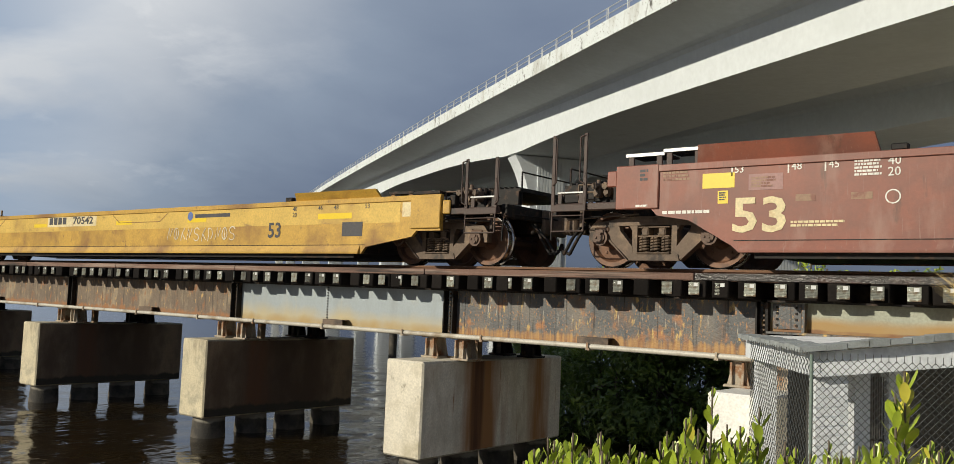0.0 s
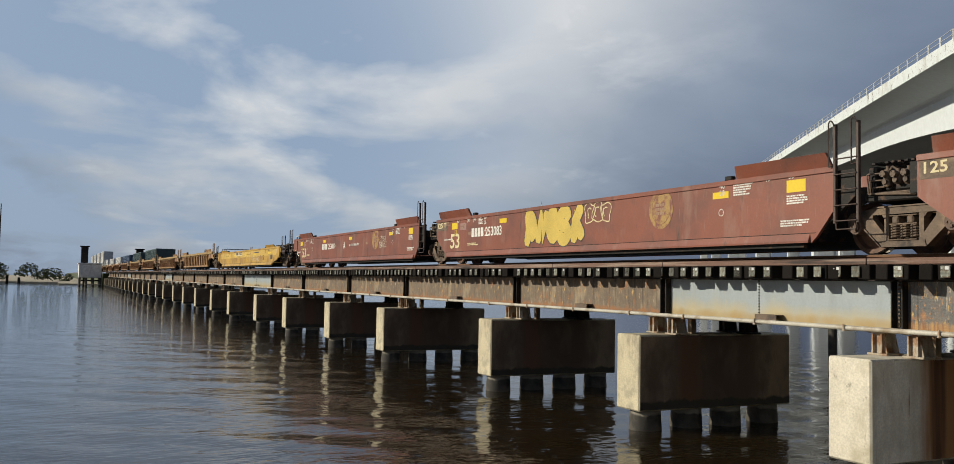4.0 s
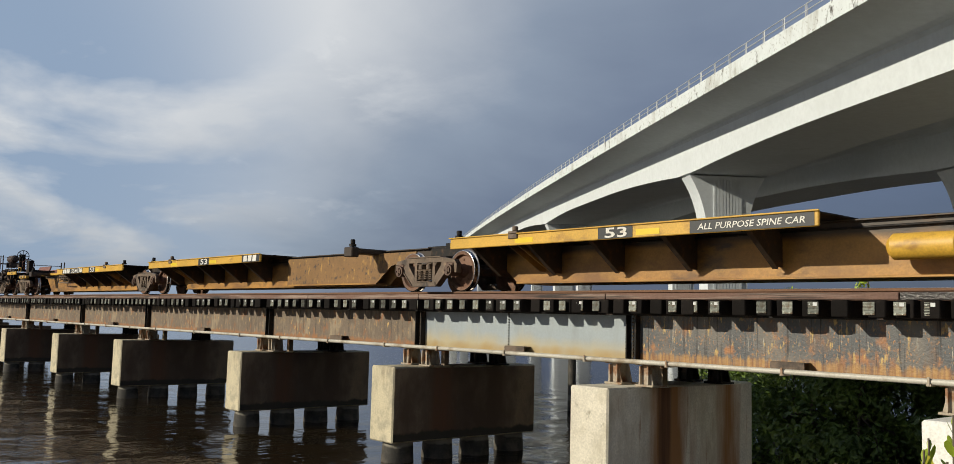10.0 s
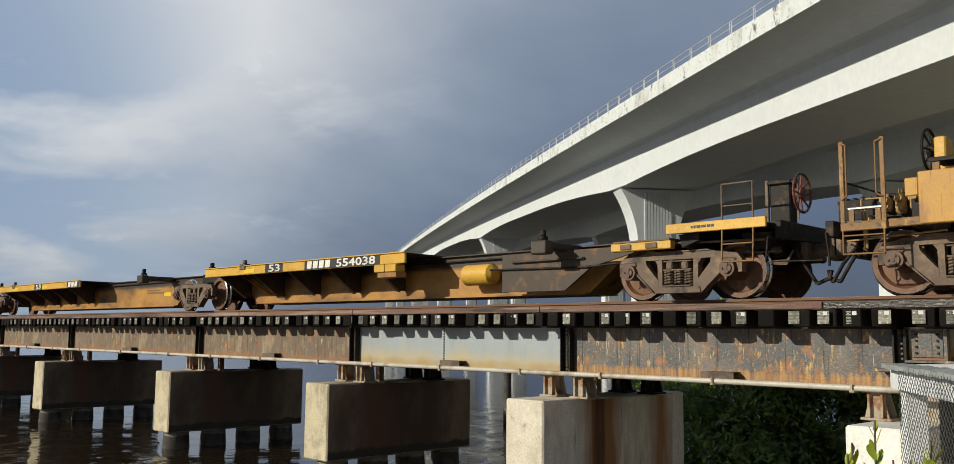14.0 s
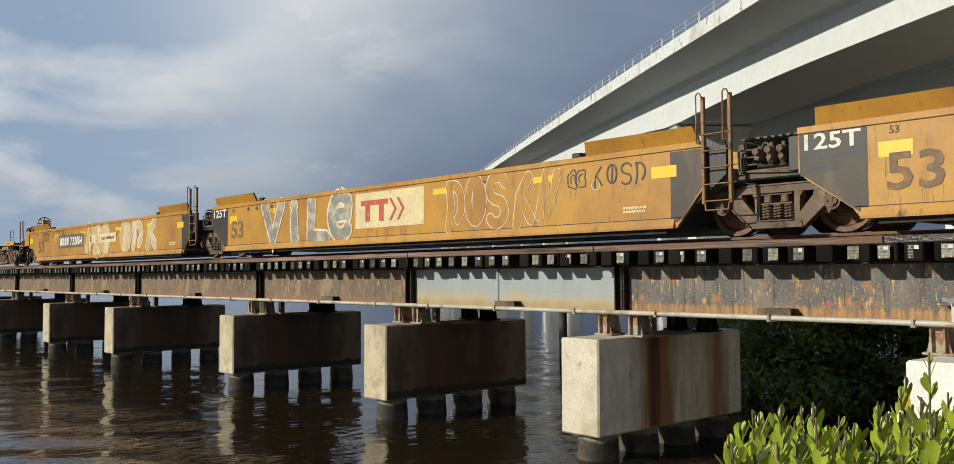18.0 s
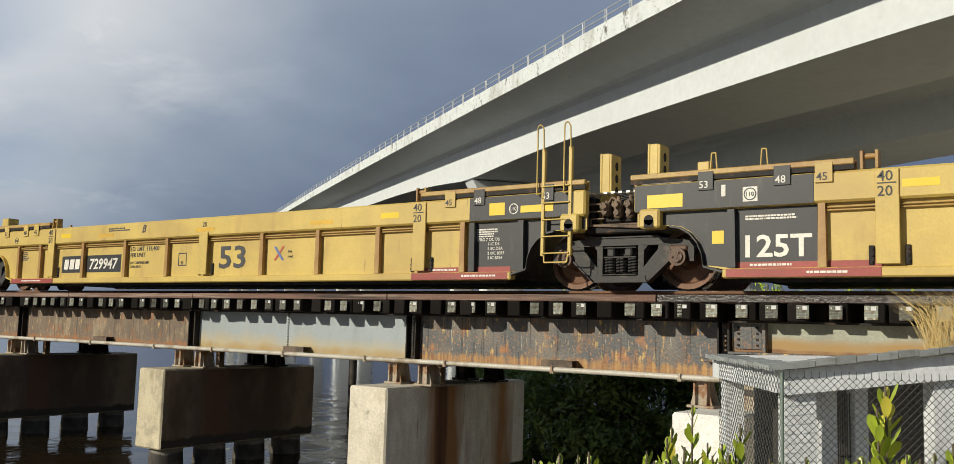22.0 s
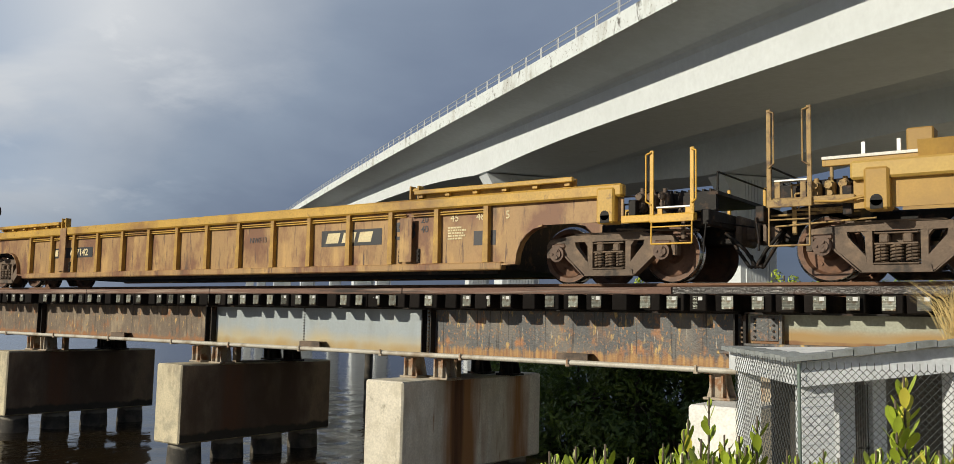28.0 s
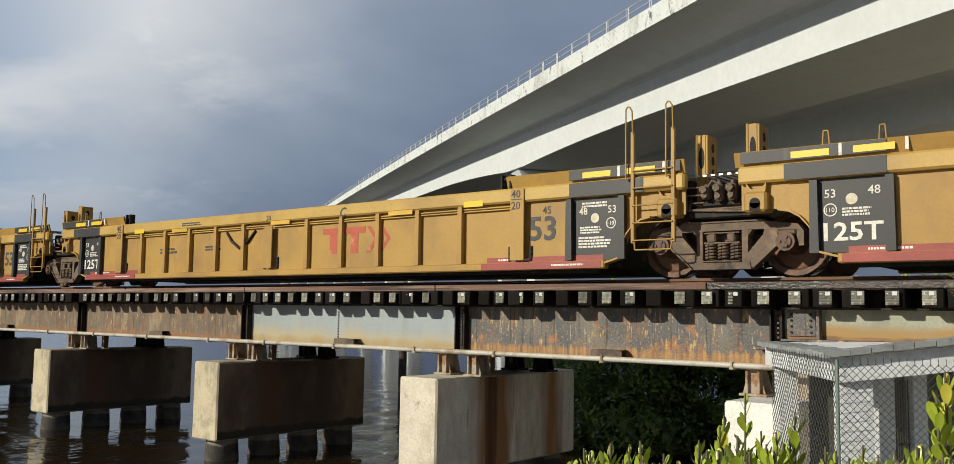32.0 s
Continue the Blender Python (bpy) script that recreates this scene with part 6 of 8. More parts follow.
# red three-unit well car
c = car_thing("oxide red three-unit articulated well car covered in stencils and graffiti", -6.2)
RT = [0, 19.15, 38.15, 57.4]
for i in range(3):
    smooth_unit(c, RT[i], RT[i + 1] - RT[i], RED, 1.48, 0.20, "coupler" if i == 0 else "joint", "coupler" if i == 2 else "joint")
    o = RT[i]
    n = RT[i + 1] - RT[i]
    lettering("53", 0.46, o + (1.4 if i == 0 else 1.80), 0.49, CREAM, c, width=0.74)
    patch(c, o + (0.95 if i == 0 else 1.9), 1.10, o + (1.42 if i == 0 else 2.36), 1.31, REFLECT, name="reflector")
    k = 0 if i == 0 else 0.95
    for s, x in (("53", 1.42), ("48", 2.2), ("45", 2.68)):
        lettering(s, 0.10, o + k + x, 1.30, WHITE, c)
        patch(c, o + k + x - 0.05, 1.26, o + k + x - 0.03, 1.43, WHITE, name="mark")
    lettering("40", 0.11, o + k + 3.40, 1.30, WHITE, c)
    lettering("20", 0.11, o + k + 3.40, 1.16, WHITE, c)
    part("round_mark", Build().lathe([(0, 0.075), (0.0015, 0.09), (0, 0.092)], 20).mesh("round_mark", WHITE), None, c, at=(o + k + 3.46, -1.556, 0.9))
    bars(c, o + k + 3.0, 1.38, 0.35, 0.028, 5, WHITE, seed=i)
    bars(c, o + k + 2.2, 0.62, 0.8, 0.03, 2, CREAM, seed=i + 9)
    patch(c, o + n - (1.85 if i == 2 else 2.1), 1.11, o + n - (1.38 if i == 2 else 1.65), 1.33, REFLECT, name="reflector")
    for s, x in (("45", 2.9), ("48", 2.45), ("53", 1.85)):
        lettering(s, 0.10, o + n - x - 0.2, 1.36, WHITE, c)
    lettering("40", 0.11, o + n - 3.9, 1.33, WHITE, c)
    lettering("20", 0.11, o + n - 3.9, 1.19, WHITE, c)
    if i < 2:
        bars(c, o + n - 2.1, 1.06, 0.55, 0.028, 4, WHITE, seed=i + 20)
    bars(c, o + n - 2.25, 0.62, 0.72, 0.028, 3, WHITE, seed=i + 21)
    bars(c, o + n - 3.5, 1.38, 0.5, 0.03, 5, WHITE, seed=i + 22)
    for x in (5.4, 9.6, 14.9):
        patch(c, o + x, 1.14, o + x + 0.46, 1.27, REFLECT, name="reflector")
    for x in (2.26, 2.96, 7.4, 12.0):
        patch(c, o + k + x, 0.88, o + k + x + 0.26, 0.97, FADED_CREAM, name="faded_patch")
    patch(c, o + k + 1.62, 1.05, o + k + 2.09, 1.27, PINKISH, name="faded_patch", label="faded notice patch")
    bars(c, o + k + 1.66, 1.23, 0.36, 0.025, 4, FADED_CREAM, y=-1.5575, seed=i + 70)
    patch(c, o + k + 1.18, 0.88, o + k + 1.33, 1.06, REFLECT, name="notice")
    bars(c, o + k + 1.2, 1.04, 0.11, 0.02, 4, INK, y=-1.5575, seed=i + 71)
    bars(c, o + k + 0.34, 1.42, 0.50, 0.032, 4, FADED_CREAM, seed=i + 72)
    bars(c, o + k + 0.34, 0.80, 0.95, 0.045, 1, WHITE, seed=i + 73)
    if i == 2:
        bars(c, o + n - 1.45, 1.40, 0.5, 0.035, 4, CREAM, seed=i + 74)
        bars(c, o + n - 1.9, 0.93, 0.8, 0.04, 1, WHITE, seed=i + 75)
        lettering("L 200-5", 0.09, o + n - 1.18, 0.83, CREAM, c, width=0.42)
        bars(c, o + n - 1.3, 0.73, 0.5, 0.045, 2, CREAM, seed=i + 76)
    part("round_mark", Build().lathe([(0, 0.06), (0.0015, 0.072), (0, 0.074)], 18).mesh("round_mark", WHITE), None, c, at=(o + n - 3.85, -1.556, 0.86))
    if i:
        patch(c, o + 0.64, 1.09, o + 1.55, 1.44, M["truck"], name="number_board")
        lettering("125 T", 0.17, o + 0.72, 1.18, CREAM, c, -1.557, 0.7)
    if i < 2:
        joint_end(c, RT[i + 1], RED, M["steel_dark"], rungs=POST_RED)
blocks(c, 5.2, 0.80, 0.95, 0.27, 4, WHITE, lean=0)
lettering("253083", 0.25, 6.3, 0.81, WHITE, c, width=1.06)
lettering("A", 0.3, 8.75, 0.78, WHITE, c)
lettering("LD LMT 115,600 PER UNIT", 0.10, 9.7, 0.86, WHITE, c, width=1.35)

emblem(c, 13.25, 1.06, 0.42)
graffiti(c, 13.75, 0.70, 14.6, 0.92, None, SPRAY, 3, 6)
graffiti(c, 13.8, 0.94, 14.5, 1.14, None, SPRAY, 4, 5)
blocks(c, 22.6, 0.80, 0.9, 0.27, 4, WHITE, lean=0)
lettering("253083", 0.27, 23.6, 0.80, WHITE, c, width=1.1)
sprayed_word(c, "25143", 26.2, 0.36, 29.2, 1.42, CREAM_YELLOW, INK, 0.17, 0.03, seed=11)
graffiti(c, 29.3, 0.9, 30.4, 1.4, None, CREAM, 12, 3)
emblem(c, 32.35, 1.05, 0.42)
sprayed_word(c, "324", 41.9, 0.5, 44.1, 1.42, SPRAY_DUST, SPRAY, 0.12, 0.016, seed=13)
sprayed_word(c, "1324252", 44.15, 0.26, 48.6, 1.46, SPRAY_DUN, SPRAY, 0.15, 0.03, seed=14)
patch(c, 46.3, 0.86, 47.8, 1.03, RED, -1.5635)
lettering("LD LMT 115600 PER UNIT", 0.10, 46.4, 0.90, WHITE, c, -1.567, 1.32)
lettering("B", 0.26, 48.65, 0.82, CREAM, c)
blocks(c, 49.5, 0.74, 1.15, 0.34, 4, FADED_CREAM, lean=0)
lettering("253083", 0.34, 50.75, 0.74, FADED_CREAM, c, width=1.5)
for i, x in enumerate(RT):
    add_truck(c, x)
coupler_end(c, 0, -1, POST_RED, M["steel_dark"], p=(1.0, 1.58), seed=41)
coupler_end(c, 57.4, 1, POST_RED, M["steel_dark"], wheel=True, p=(0.90, 1.43), seed=42)
for x, d in ((0, -1), (57.4, 1)):
    jack_pad(c, x - (0.14 if d > 0 else 0), d, RED)
    top_grates(c, x, d, 1.48, POST_RED, GRATE if d < 0 else M["steel_dark"])
tk = Build().cyl((56.45, -0.6, 1.97), (57.35, -0.6, 1.97), 0.20, 20).cyl((56.38, -0.6, 1.97), (56.45, -0.6, 1.97), 0.12, 20, 0.20).cyl((57.35, -0.6, 1.97), (57.42, -0.6, 1.97), 0.20, 20, 0.12)
part("air_tank", tk, POST_RED, c, "dark brown air reservoir")
part("tank_cradle", Build().box(56.5, 56.6, -0.82, -0.38, 1.5, 1.79, 0.01).box(57.2, 57.3, -0.82, -0.38, 1.5, 1.79, 0.01), POST_RED, c)
patch(c, 57.16, 1.1, 57.5, 1.36, CREAM, -1.588)
patch(c, 57.18, 1.12, 57.48, 1.34, RED, -1.5915)
patch(c, 57.32, 1.12, 57.33, 1.34, CREAM, -1.5945)
bars(c, -0.02, 1.42, 0.14, 0.04, 3, INK, y=-1.588)
bars(c, -0.08, 0.90, 0.25, 0.03, 1, WHITE, y=-1.588)

# five-unit spine car
c = car_thing("greasy amber five-unit articulated spine car with narrow decks", 55.3, "articulated_spine_car")
ST = [0, 16.2, 33.1, 49.8, 66.8, 82.75]


def spine_unit(c, x0, n, a, b, words, number_at):
    sill = Build().prism([(x0 + 0.6, 0.86), (x0 + 1.5, 0.80), (x0 + 2.3, 0.20), (x0 + n - 2.3, 0.20), (x0 + n - 1.5, 0.80), (x0 + n - 0.6, 0.86), (x0 + n - 0.6, 1.02), (x0 + 0.6, 1.02)], -0.42, 0.42)
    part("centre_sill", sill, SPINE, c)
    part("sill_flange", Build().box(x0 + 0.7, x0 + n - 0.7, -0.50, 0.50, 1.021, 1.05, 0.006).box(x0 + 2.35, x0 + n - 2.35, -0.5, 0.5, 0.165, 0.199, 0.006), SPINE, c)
    for y0, y1 in ((-1.50, -1.44), (1.44, 1.50)):
        part("deck_edge", Build().box(x0 + a, x0 + b, y0, y1, 0.86, 1.09, 0.012), AMBER, c)
    part("deck_edge_lip", Build().box(x0 + a - 0.02, x0 + b + 0.02, -1.53, -1.501, 1.075, 1.10, 0.006), AMBER, c)
    part("deck", Build().box(x0 + a, x0 + b, -1.439, 1.439, 1.052, 1.075), M["steel_dark"], c)
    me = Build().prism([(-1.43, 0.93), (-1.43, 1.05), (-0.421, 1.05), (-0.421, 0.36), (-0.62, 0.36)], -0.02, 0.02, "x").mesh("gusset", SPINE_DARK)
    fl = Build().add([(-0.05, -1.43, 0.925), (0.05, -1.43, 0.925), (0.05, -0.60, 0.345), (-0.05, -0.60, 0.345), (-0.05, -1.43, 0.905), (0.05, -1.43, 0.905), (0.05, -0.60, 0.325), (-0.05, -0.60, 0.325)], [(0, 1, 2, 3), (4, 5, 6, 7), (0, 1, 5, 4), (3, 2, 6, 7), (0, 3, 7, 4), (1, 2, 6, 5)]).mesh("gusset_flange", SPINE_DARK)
    # boxes under the outer end of the deck and the container block behind its inner end
    e0, e1 = (x0 + b - 1.0, x0 + b - 0.28) if a < 5 else (x0 + a + 0.28, x0 + a + 1.0)
    for q0, q1 in () if x0 < 60 else ((e0, (e0 + e1) / 2 - 0.012), ((e0 + e1) / 2 + 0.012, e1)):
        part("stake_pocket", Build().box(q0, q1, -1.505, -1.25, 0.70, 0.857, 0.01), AMBER, c)
    if x0 > 60:
        part("pocket_plate", Build().box(e0 + 0.08, e1 - 0.02, -1.47, -1.2, 0.585, 0.698, 0.008), SPINE, c)
    m = x0 + (a + 1.95 if a < 5 else b - 1.95)
    for q in (-0.13, 0.13):
        part("deck_bracket", Build().prism([(-1.495, 0.857), (-1.495, 1.05), (-0.45, 1.05), (-0.45, 0.40), (-0.62, 0.40)], m + q - 0.015, m + q + 0.015, "x"), SPINE, c)
    part("lock_block", Build().box(m - 0.13, m + 0.13, -1.53, -1.36, 0.99, 1.14, 0.012).box(m - 0.05, m + 0.05, -1.50, -1.40, 1.141, 1.24, 0.02), M["truck"], c)
    k = x0 + a + 0.6
    while k < x0 + b - 0.2:
        part("gusset", me, None, c, at=(k, 0, 0))
        part("gusset_flange", fl, None, c, at=(k, 0, 0))
        k += 1.62
    far = x0 + n - 2.6 if a < 5 else x0 + 2.6
    last = words == "marks" and a < 5
    part("container_arm", Build().box(far - 0.16, far + 0.16, -1.48, 1.48, 0.92, 1.06, 0.02), SPINE, c)
    part("arm_end", Build().box(far - 0.18, far + 0.18, -1.52, -1.30, 0.84, 1.08, 0.02), SPINE_DARK if last else SPINE, c)
    part("container_lock", Build().cyl((far, -1.38, 1.1), (far, -1.38, 1.16), 0.09, 8).box(far - 0.05, far + 0.05, -1.43, -1.33, 1.161, 1.28, 0.02), M["steel_dark"], c)
    lk = x0 + (a + 0.15 if a < 5 else b - 0.15)
    part("container_lock", Build().cyl((lk, -1.38, 1.1), (lk, -1.38, 1.15), 0.09, 8).box(lk - 0.05, lk + 0.05, -1.43, -1.33, 1.151, 1.26, 0.02), M["steel_dark"], c)
    lettering("53", 0.17, x0 + number_at + 0.06, 0.89, WHITE, c, -1.507, 0.5)
    patch(c, x0 + number_at - 0.1, 0.87, x0 + number_at + 0.68, 1.07, BLACK, -1.5035)
    if words == "marks":
        patch(c, x0 + number_at + (1.6 if a < 5 else -3.6), 0.87, x0 + number_at + (4.4 if a < 5 else -0.9), 1.07, BLACK, -1.5035)
        k = x0 + number_at + (1.7 if a < 5 else -3.5)
        blocks(c, k, 0.89, 0.95, 0.17, 4, WHITE, y=-1.507)
        lettering("554038", 0.17, k + 1.15, 0.89, WHITE, c, -1.507, 1.4)
    elif words == "logo":
        patch(c, x0 + b - 1.12, 0.87, x0 + b - 0.02, 1.07, BLACK, -1.5035)
        blocks(c, x0 + b - 1.02, 0.89, 0.85, 0.17, 3, WHITE, y=-1.507)
    else:
        patch(c, x0 + b - 2.2, 0.87, x0 + b - 0.06, 1.07, BLACK, -1.5035)
        lettering("ALL PURPOSE SPINE CAR", 0.10, x0 + b - 2.05, 0.92, WHITE, c, -1.507, 1.85, 0.2)
        tk = Build().cyl((x0 + 10.4, -0.78, 0.58), (x0 + 11.25, -0.78, 0.58), 0.19, 18)
        tk.cyl((x0 + 10.33, -0.78, 0.58), (x0 + 10.4, -0.78, 0.58), 0.12, 18, 0.19).cyl((x0 + 11.25, -0.78, 0.58), (x0 + 11.32, -0.78, 0.58), 0.19, 18, 0.12)
        part("air_tank", tk, AMBER, c, "yellow air reservoir")
    if a > 5:
        valve_cluster(c, x0 + 4.7, x0 + 5.9, -0.72, 0.62, 0.98, M["truck"], 9)
        part("pipe_beam", Build().box(x0 + 1.3, x0 + a - 0.02, -0.66, -0.58, 0.94, 1.04, 0.008), AMBER, c)
    if words == "logo" and x0 < 20:
        part("sill_plate", Build().prism([(x0 + 9.9, 0.24), (x0 + 9.9, 0.96), (x0 + n - 0.9, 0.96), (x0 + n - 0.9, 0.84), (x0 + n - 1.9, 0.64), (x0 + n - 2.5, 0.24)], -0.70, -0.65), POST_RUST, c, "oily brown side plate")
        part("sill_lip", Build().box(x0 + 9.9, x0 + n - 2.5, -0.72, -0.43, 0.20, 0.238), SPINE, c)
    if words == "marks" and a < 5:
        tk = Build().cyl((x0 + 10.75, -0.7, 0.60), (x0 + 11.45, -0.7, 0.60), 0.21, 18).cyl((x0 + 10.68, -0.7, 0.60), (x0 + 10.75, -0.7, 0.60), 0.13, 18, 0.21).cyl((x0 + 11.45, -0.7, 0.60), (x0 + 11.52, -0.7, 0.60), 0.21, 18, 0.13)
        part("air_tank", tk, AMBER, c, "yellow air reservoir")
        part("sill_plate", Build().prism([(x0 + 11.9, 0.22), (x0 + 11.9, 0.94), (x0 + n - 0.9, 0.94), (x0 + n - 0.9, 0.84), (x0 + n - 1.9, 0.62), (x0 + n - 2.5, 0.22)], -0.90, -0.85), SPINE_DARK, c, "oily brown side plate")
        part("train_line", Build().tube([(x0 + 11.6, -0.93, 0.66), (x0 + n - 2.0, -0.93, 0.62), (x0 + n - 0.4, -1.0, 0.68)], 0.02, 6), M["steel_dark"], c)
        part("grab_iron", Build().tube([(x0 + 12.2, -0.905, 0.78), (x0 + 12.2, -0.95, 0.78), (x0 + 13.9, -0.95, 0.78), (x0 + 13.9, -0.905, 0.78)], 0.02, 6), SPINE_DARK, c)
    bars(c, x0 + n - 4.4, 0.72, 1.3, 0.05, 2, INK_FADED, y=-0.424, seed=3)
    patch(c, x0 + n - 3.2, 0.5, x0 + n - 2.75, 0.62, REFLECT, -0.424, "reflector")
    for k in (2.0, 5.0):
        patch(c, x0 + a + k, 0.9, x0 + a + k + 0.5, 1.0, REFLECT, -1.5035, "reflector")
    tr = Build()
    tr.tube([(x0 + 2.0, -0.46, 0.92), (x0 + 5.5, -0.48, 0.90), (x0 + n - 2.2, -0.46, 0.94)], 0.02, 6)
    part("train_line", tr, M["steel_dark"], c)


for i, (a, b, words, na) in enumerate(((6.8, 14.95, "marks", 11.2), (1.35, 9.7, "logo", 5.65), (1.35, 9.65, "words", 5.6), (1.35, 9.8, "logo", 5.65), (1.39, 9.7, "marks", 4.5))):
    spine_unit(c, ST[i], ST[i + 1] - ST[i], a, b, words, na)
for i, x in enumerate(ST):
    add_truck(c, x)
    if 0 < i < 5:
        b = Build().box(x - 0.62, x + 0.62, -0.5, 0.5, 0.80, 1.03, 0.03).cyl((x, 0, 1.03), (x, 0, 1.14), 0.42, 20).box(x - 1.0, x + 1.0, -0.30, 0.30, 1.031, 1.10, 0.02)
        b.box(x - 0.28, x + 0.28, -1.0, 1.0, 0.70, 0.795, 0.02)
        part("articulation", b, M["steel_dark"], c)
for x, d in ((0, -1), (82.75, 1)):
    spine_end(c, x, d, 8)
for x in (68.9,):
    part("lashing_bundle", Build().box(x - 0.5, x + 0.5, -0.62, -0.2, 1.08, 1.16, 0.03), LOGO_RED, c)

# orange three-unit well car
c = car_thing("faded orange three-unit articulated well car with large graffiti", 142.3)
DT = [0, 18.7, 37.65, 56.5]
for i in range(3):
    n = DT[i + 1] - DT[i]
    o = DT[i]
    smooth_unit(c, o, n, ORANGE, 1.50, 0.15, "coupler" if i == 0 else "joint", "coupler" if i == 2 else "joint", BLACK)
    lettering("53", 0.48, o + 1.85 - (0.15 if i == 0 else 0), 0.52, INK_FADED, c, width=0.74)
    patch(c, o + (0.33 if i == 0 else 1.75), 0.95, o + (0.81 if i == 0 else 2.2), 1.16, REFLECT, name="reflector")
    patch(c, o + n - 2.0, 0.98, o + n - 1.5, 1.17, REFLECT, name="reflector")
    for s, x in (("53", 1.4), ("48", 2.3), ("45", 2.8), ("40", 3.65)):
        lettering(s, 0.10, o + x + (0.5 if i else 0), 1.26, INK, c)
    lettering("20", 0.10, o + 3.65 + (0.5 if i else 0), 1.13, INK, c)
    for x in (4.0, 7.3, 11.2, 14.2):
        patch(c, o + x, 1.12, o + x + 0.6, 1.24, REFLECT, name="reflector")
    bars(c, o + 12.8, 1.28, 0.4, 0.035, 3, INK, seed=i + 40)
    bars(c, o + n - 2.6, 0.55, 0.6, 0.04, 2, CREAM, seed=i + 41)
    part("round_mark", Build().lathe([(0, 0.085), (0.0015, 0.1), (0, 0.102)], 20).mesh("round_mark", CREAM), None, c, at=(o + n - 3.2, -1.556, 0.98))
    if i:
        part("end_paint", Build().prism([(o + 0.63, 0.80), (o + 0.63, 1.39), (o + 1.60, 1.39), (o + 1.60, 0.25), (o + 1.48, 0.25), (o + 1.38, 0.31), (o + 0.72, 0.77)], -1.5535, -1.5505), END_BROWN, c, "dark brown painted end")
        patch(c, o + 0.62, 1.0, o + 1.60, 1.47, BLACK, -1.5545)
        lettering("125T", 0.22, o + 0.70, 1.16, WHITE, c, -1.558, 0.82)
        patch(c, o + 0.62, 0.82, o + 1.2, 0.98, BLACK, -1.5545)
    if i < 2:
        joint_end(c, DT[i + 1], ORANGE, END_BROWN, rungs=POST_RUST)
        part("end_paint", Build().prism([(o + n - 1.0, 0.80), (o + n - 1.0, 1.38), (o + n - 1.62, 1.38), (o + n - 1.62, 0.25), (o + n - 1.49, 0.25), (o + n - 1.40, 0.31)], -1.5535, -1.5505), END_BROWN, c, "dark brown painted end")
patch(c, 4.59, 0.63, 7.67, 1.17, BOARD, -1.5565)
blocks(c, 4.75, 0.74, 1.15, 0.32, 4, WHITE, y=-1.560)
lettering("732004", 0.32, 6.05, 0.74, WHITE, c, -1.560, 1.5, 0.2)
graffiti(c, 2.4, 0.95, 3.3, 1.4, None, INK, 21, 3)
graffiti(c, 4.0, 1.15, 5.4, 1.45, None, INK, 22, 5)
sprayed_word(c, "541", 7.9, 0.18, 10.6, 1.44, FILL_PALE, SPRAY, 0.20, 0.03, seed=23)
patch(c, 8.35, 0.72, 11.3, 1.06, CREAM, -1.5645)
lettering("B", 0.22, 8.5, 0.78, INK, c, -1.568)
lettering("LD LMT 116800 PER UNIT", 0.11, 9.75, 0.83, INK, c, -1.568, 1.35)
part("round_mark", Build().lathe([(0, 0.105), (0.0015, 0.12), (0, 0.122)], 20).mesh("round_mark", INK), None, c, at=(9.25, -1.568, 0.89))
sprayed_word(c, "123", 11.6, 0.22, 15.2, 1.42, FILL_PALE, SPRAY, 0.15, 0.045, seed=24)
patch(c, 18.7 + 8.27, 0.52, 18.7 + 10.89, 1.34, CREAM, -1.5565)
bar_mark(c, 18.7 + 8.5, 0.66, 1.7, 0.5, -1.560)
sprayed_word(c, "VILE", 18.7 + 3.75, 0.20, 18.7 + 8.2, 1.46, SPRAY_GREY, SPRAY, 0.15, 0.06, -1.558, 25)
sprayed_word(c, "21435", 18.7 + 11.6, 0.3, 18.7 + 14.9, 1.42, ORANGE, SPRAY, 0.10, 0.022, seed=26)
graffiti(c, 18.7 + 15.1, 0.95, 18.7 + 15.5, 1.3, None, INK, 31, 2)
sprayed_word(c, "3142", 18.7 + 15.65, 0.92, 18.7 + 16.9, 1.3, None, INK, 0.012, 0.004, seed=32)
sprayed_word(c, "HILO", 37.65 + 4.5, 0.18, 37.65 + 7.3, 1.46, SPRAY_PALE, SPRAY_GREY, 0.19, 0.03, seed=27)
sprayed_word(c, "424", 37.65 + 3.35, 0.72, 37.65 + 3.9, 0.95, None, SPRAY, 0.012, 0.004, seed=33)
sprayed_word(c, "13", 37.65 + 3.5, 0.45, 37.65 + 3.85, 0.68, None, SPRAY, 0.012, 0.004, seed=34)
sprayed_word(c, "51432", 37.65 + 8.0, 0.52, 37.65 + 11.05, 1.46, SPRAY, SPRAY_GREY, 0.15, 0.03, seed=28)
graffiti(c, 37.65 + 8.0, 1.0, 37.65 + 8.5, 1.35, SPRAY_RED, SPRAY_RED, 36, 2, -1.5545)
graffiti(c, 37.65 + 8.1, 0.2, 37.65 + 11.1, 0.62, SPRAY_RED, CREAM, 29, 6, -1.5545)
patch(c, 37.65 + 8.83, 0.70, 37.65 + 11.0, 1.03, CREAM, -1.561)
lettering("LD LMT 116800 PER UNIT", 0.11, 37.65 + 8.93, 0.80, INK, c, -1.5645, 1.2)
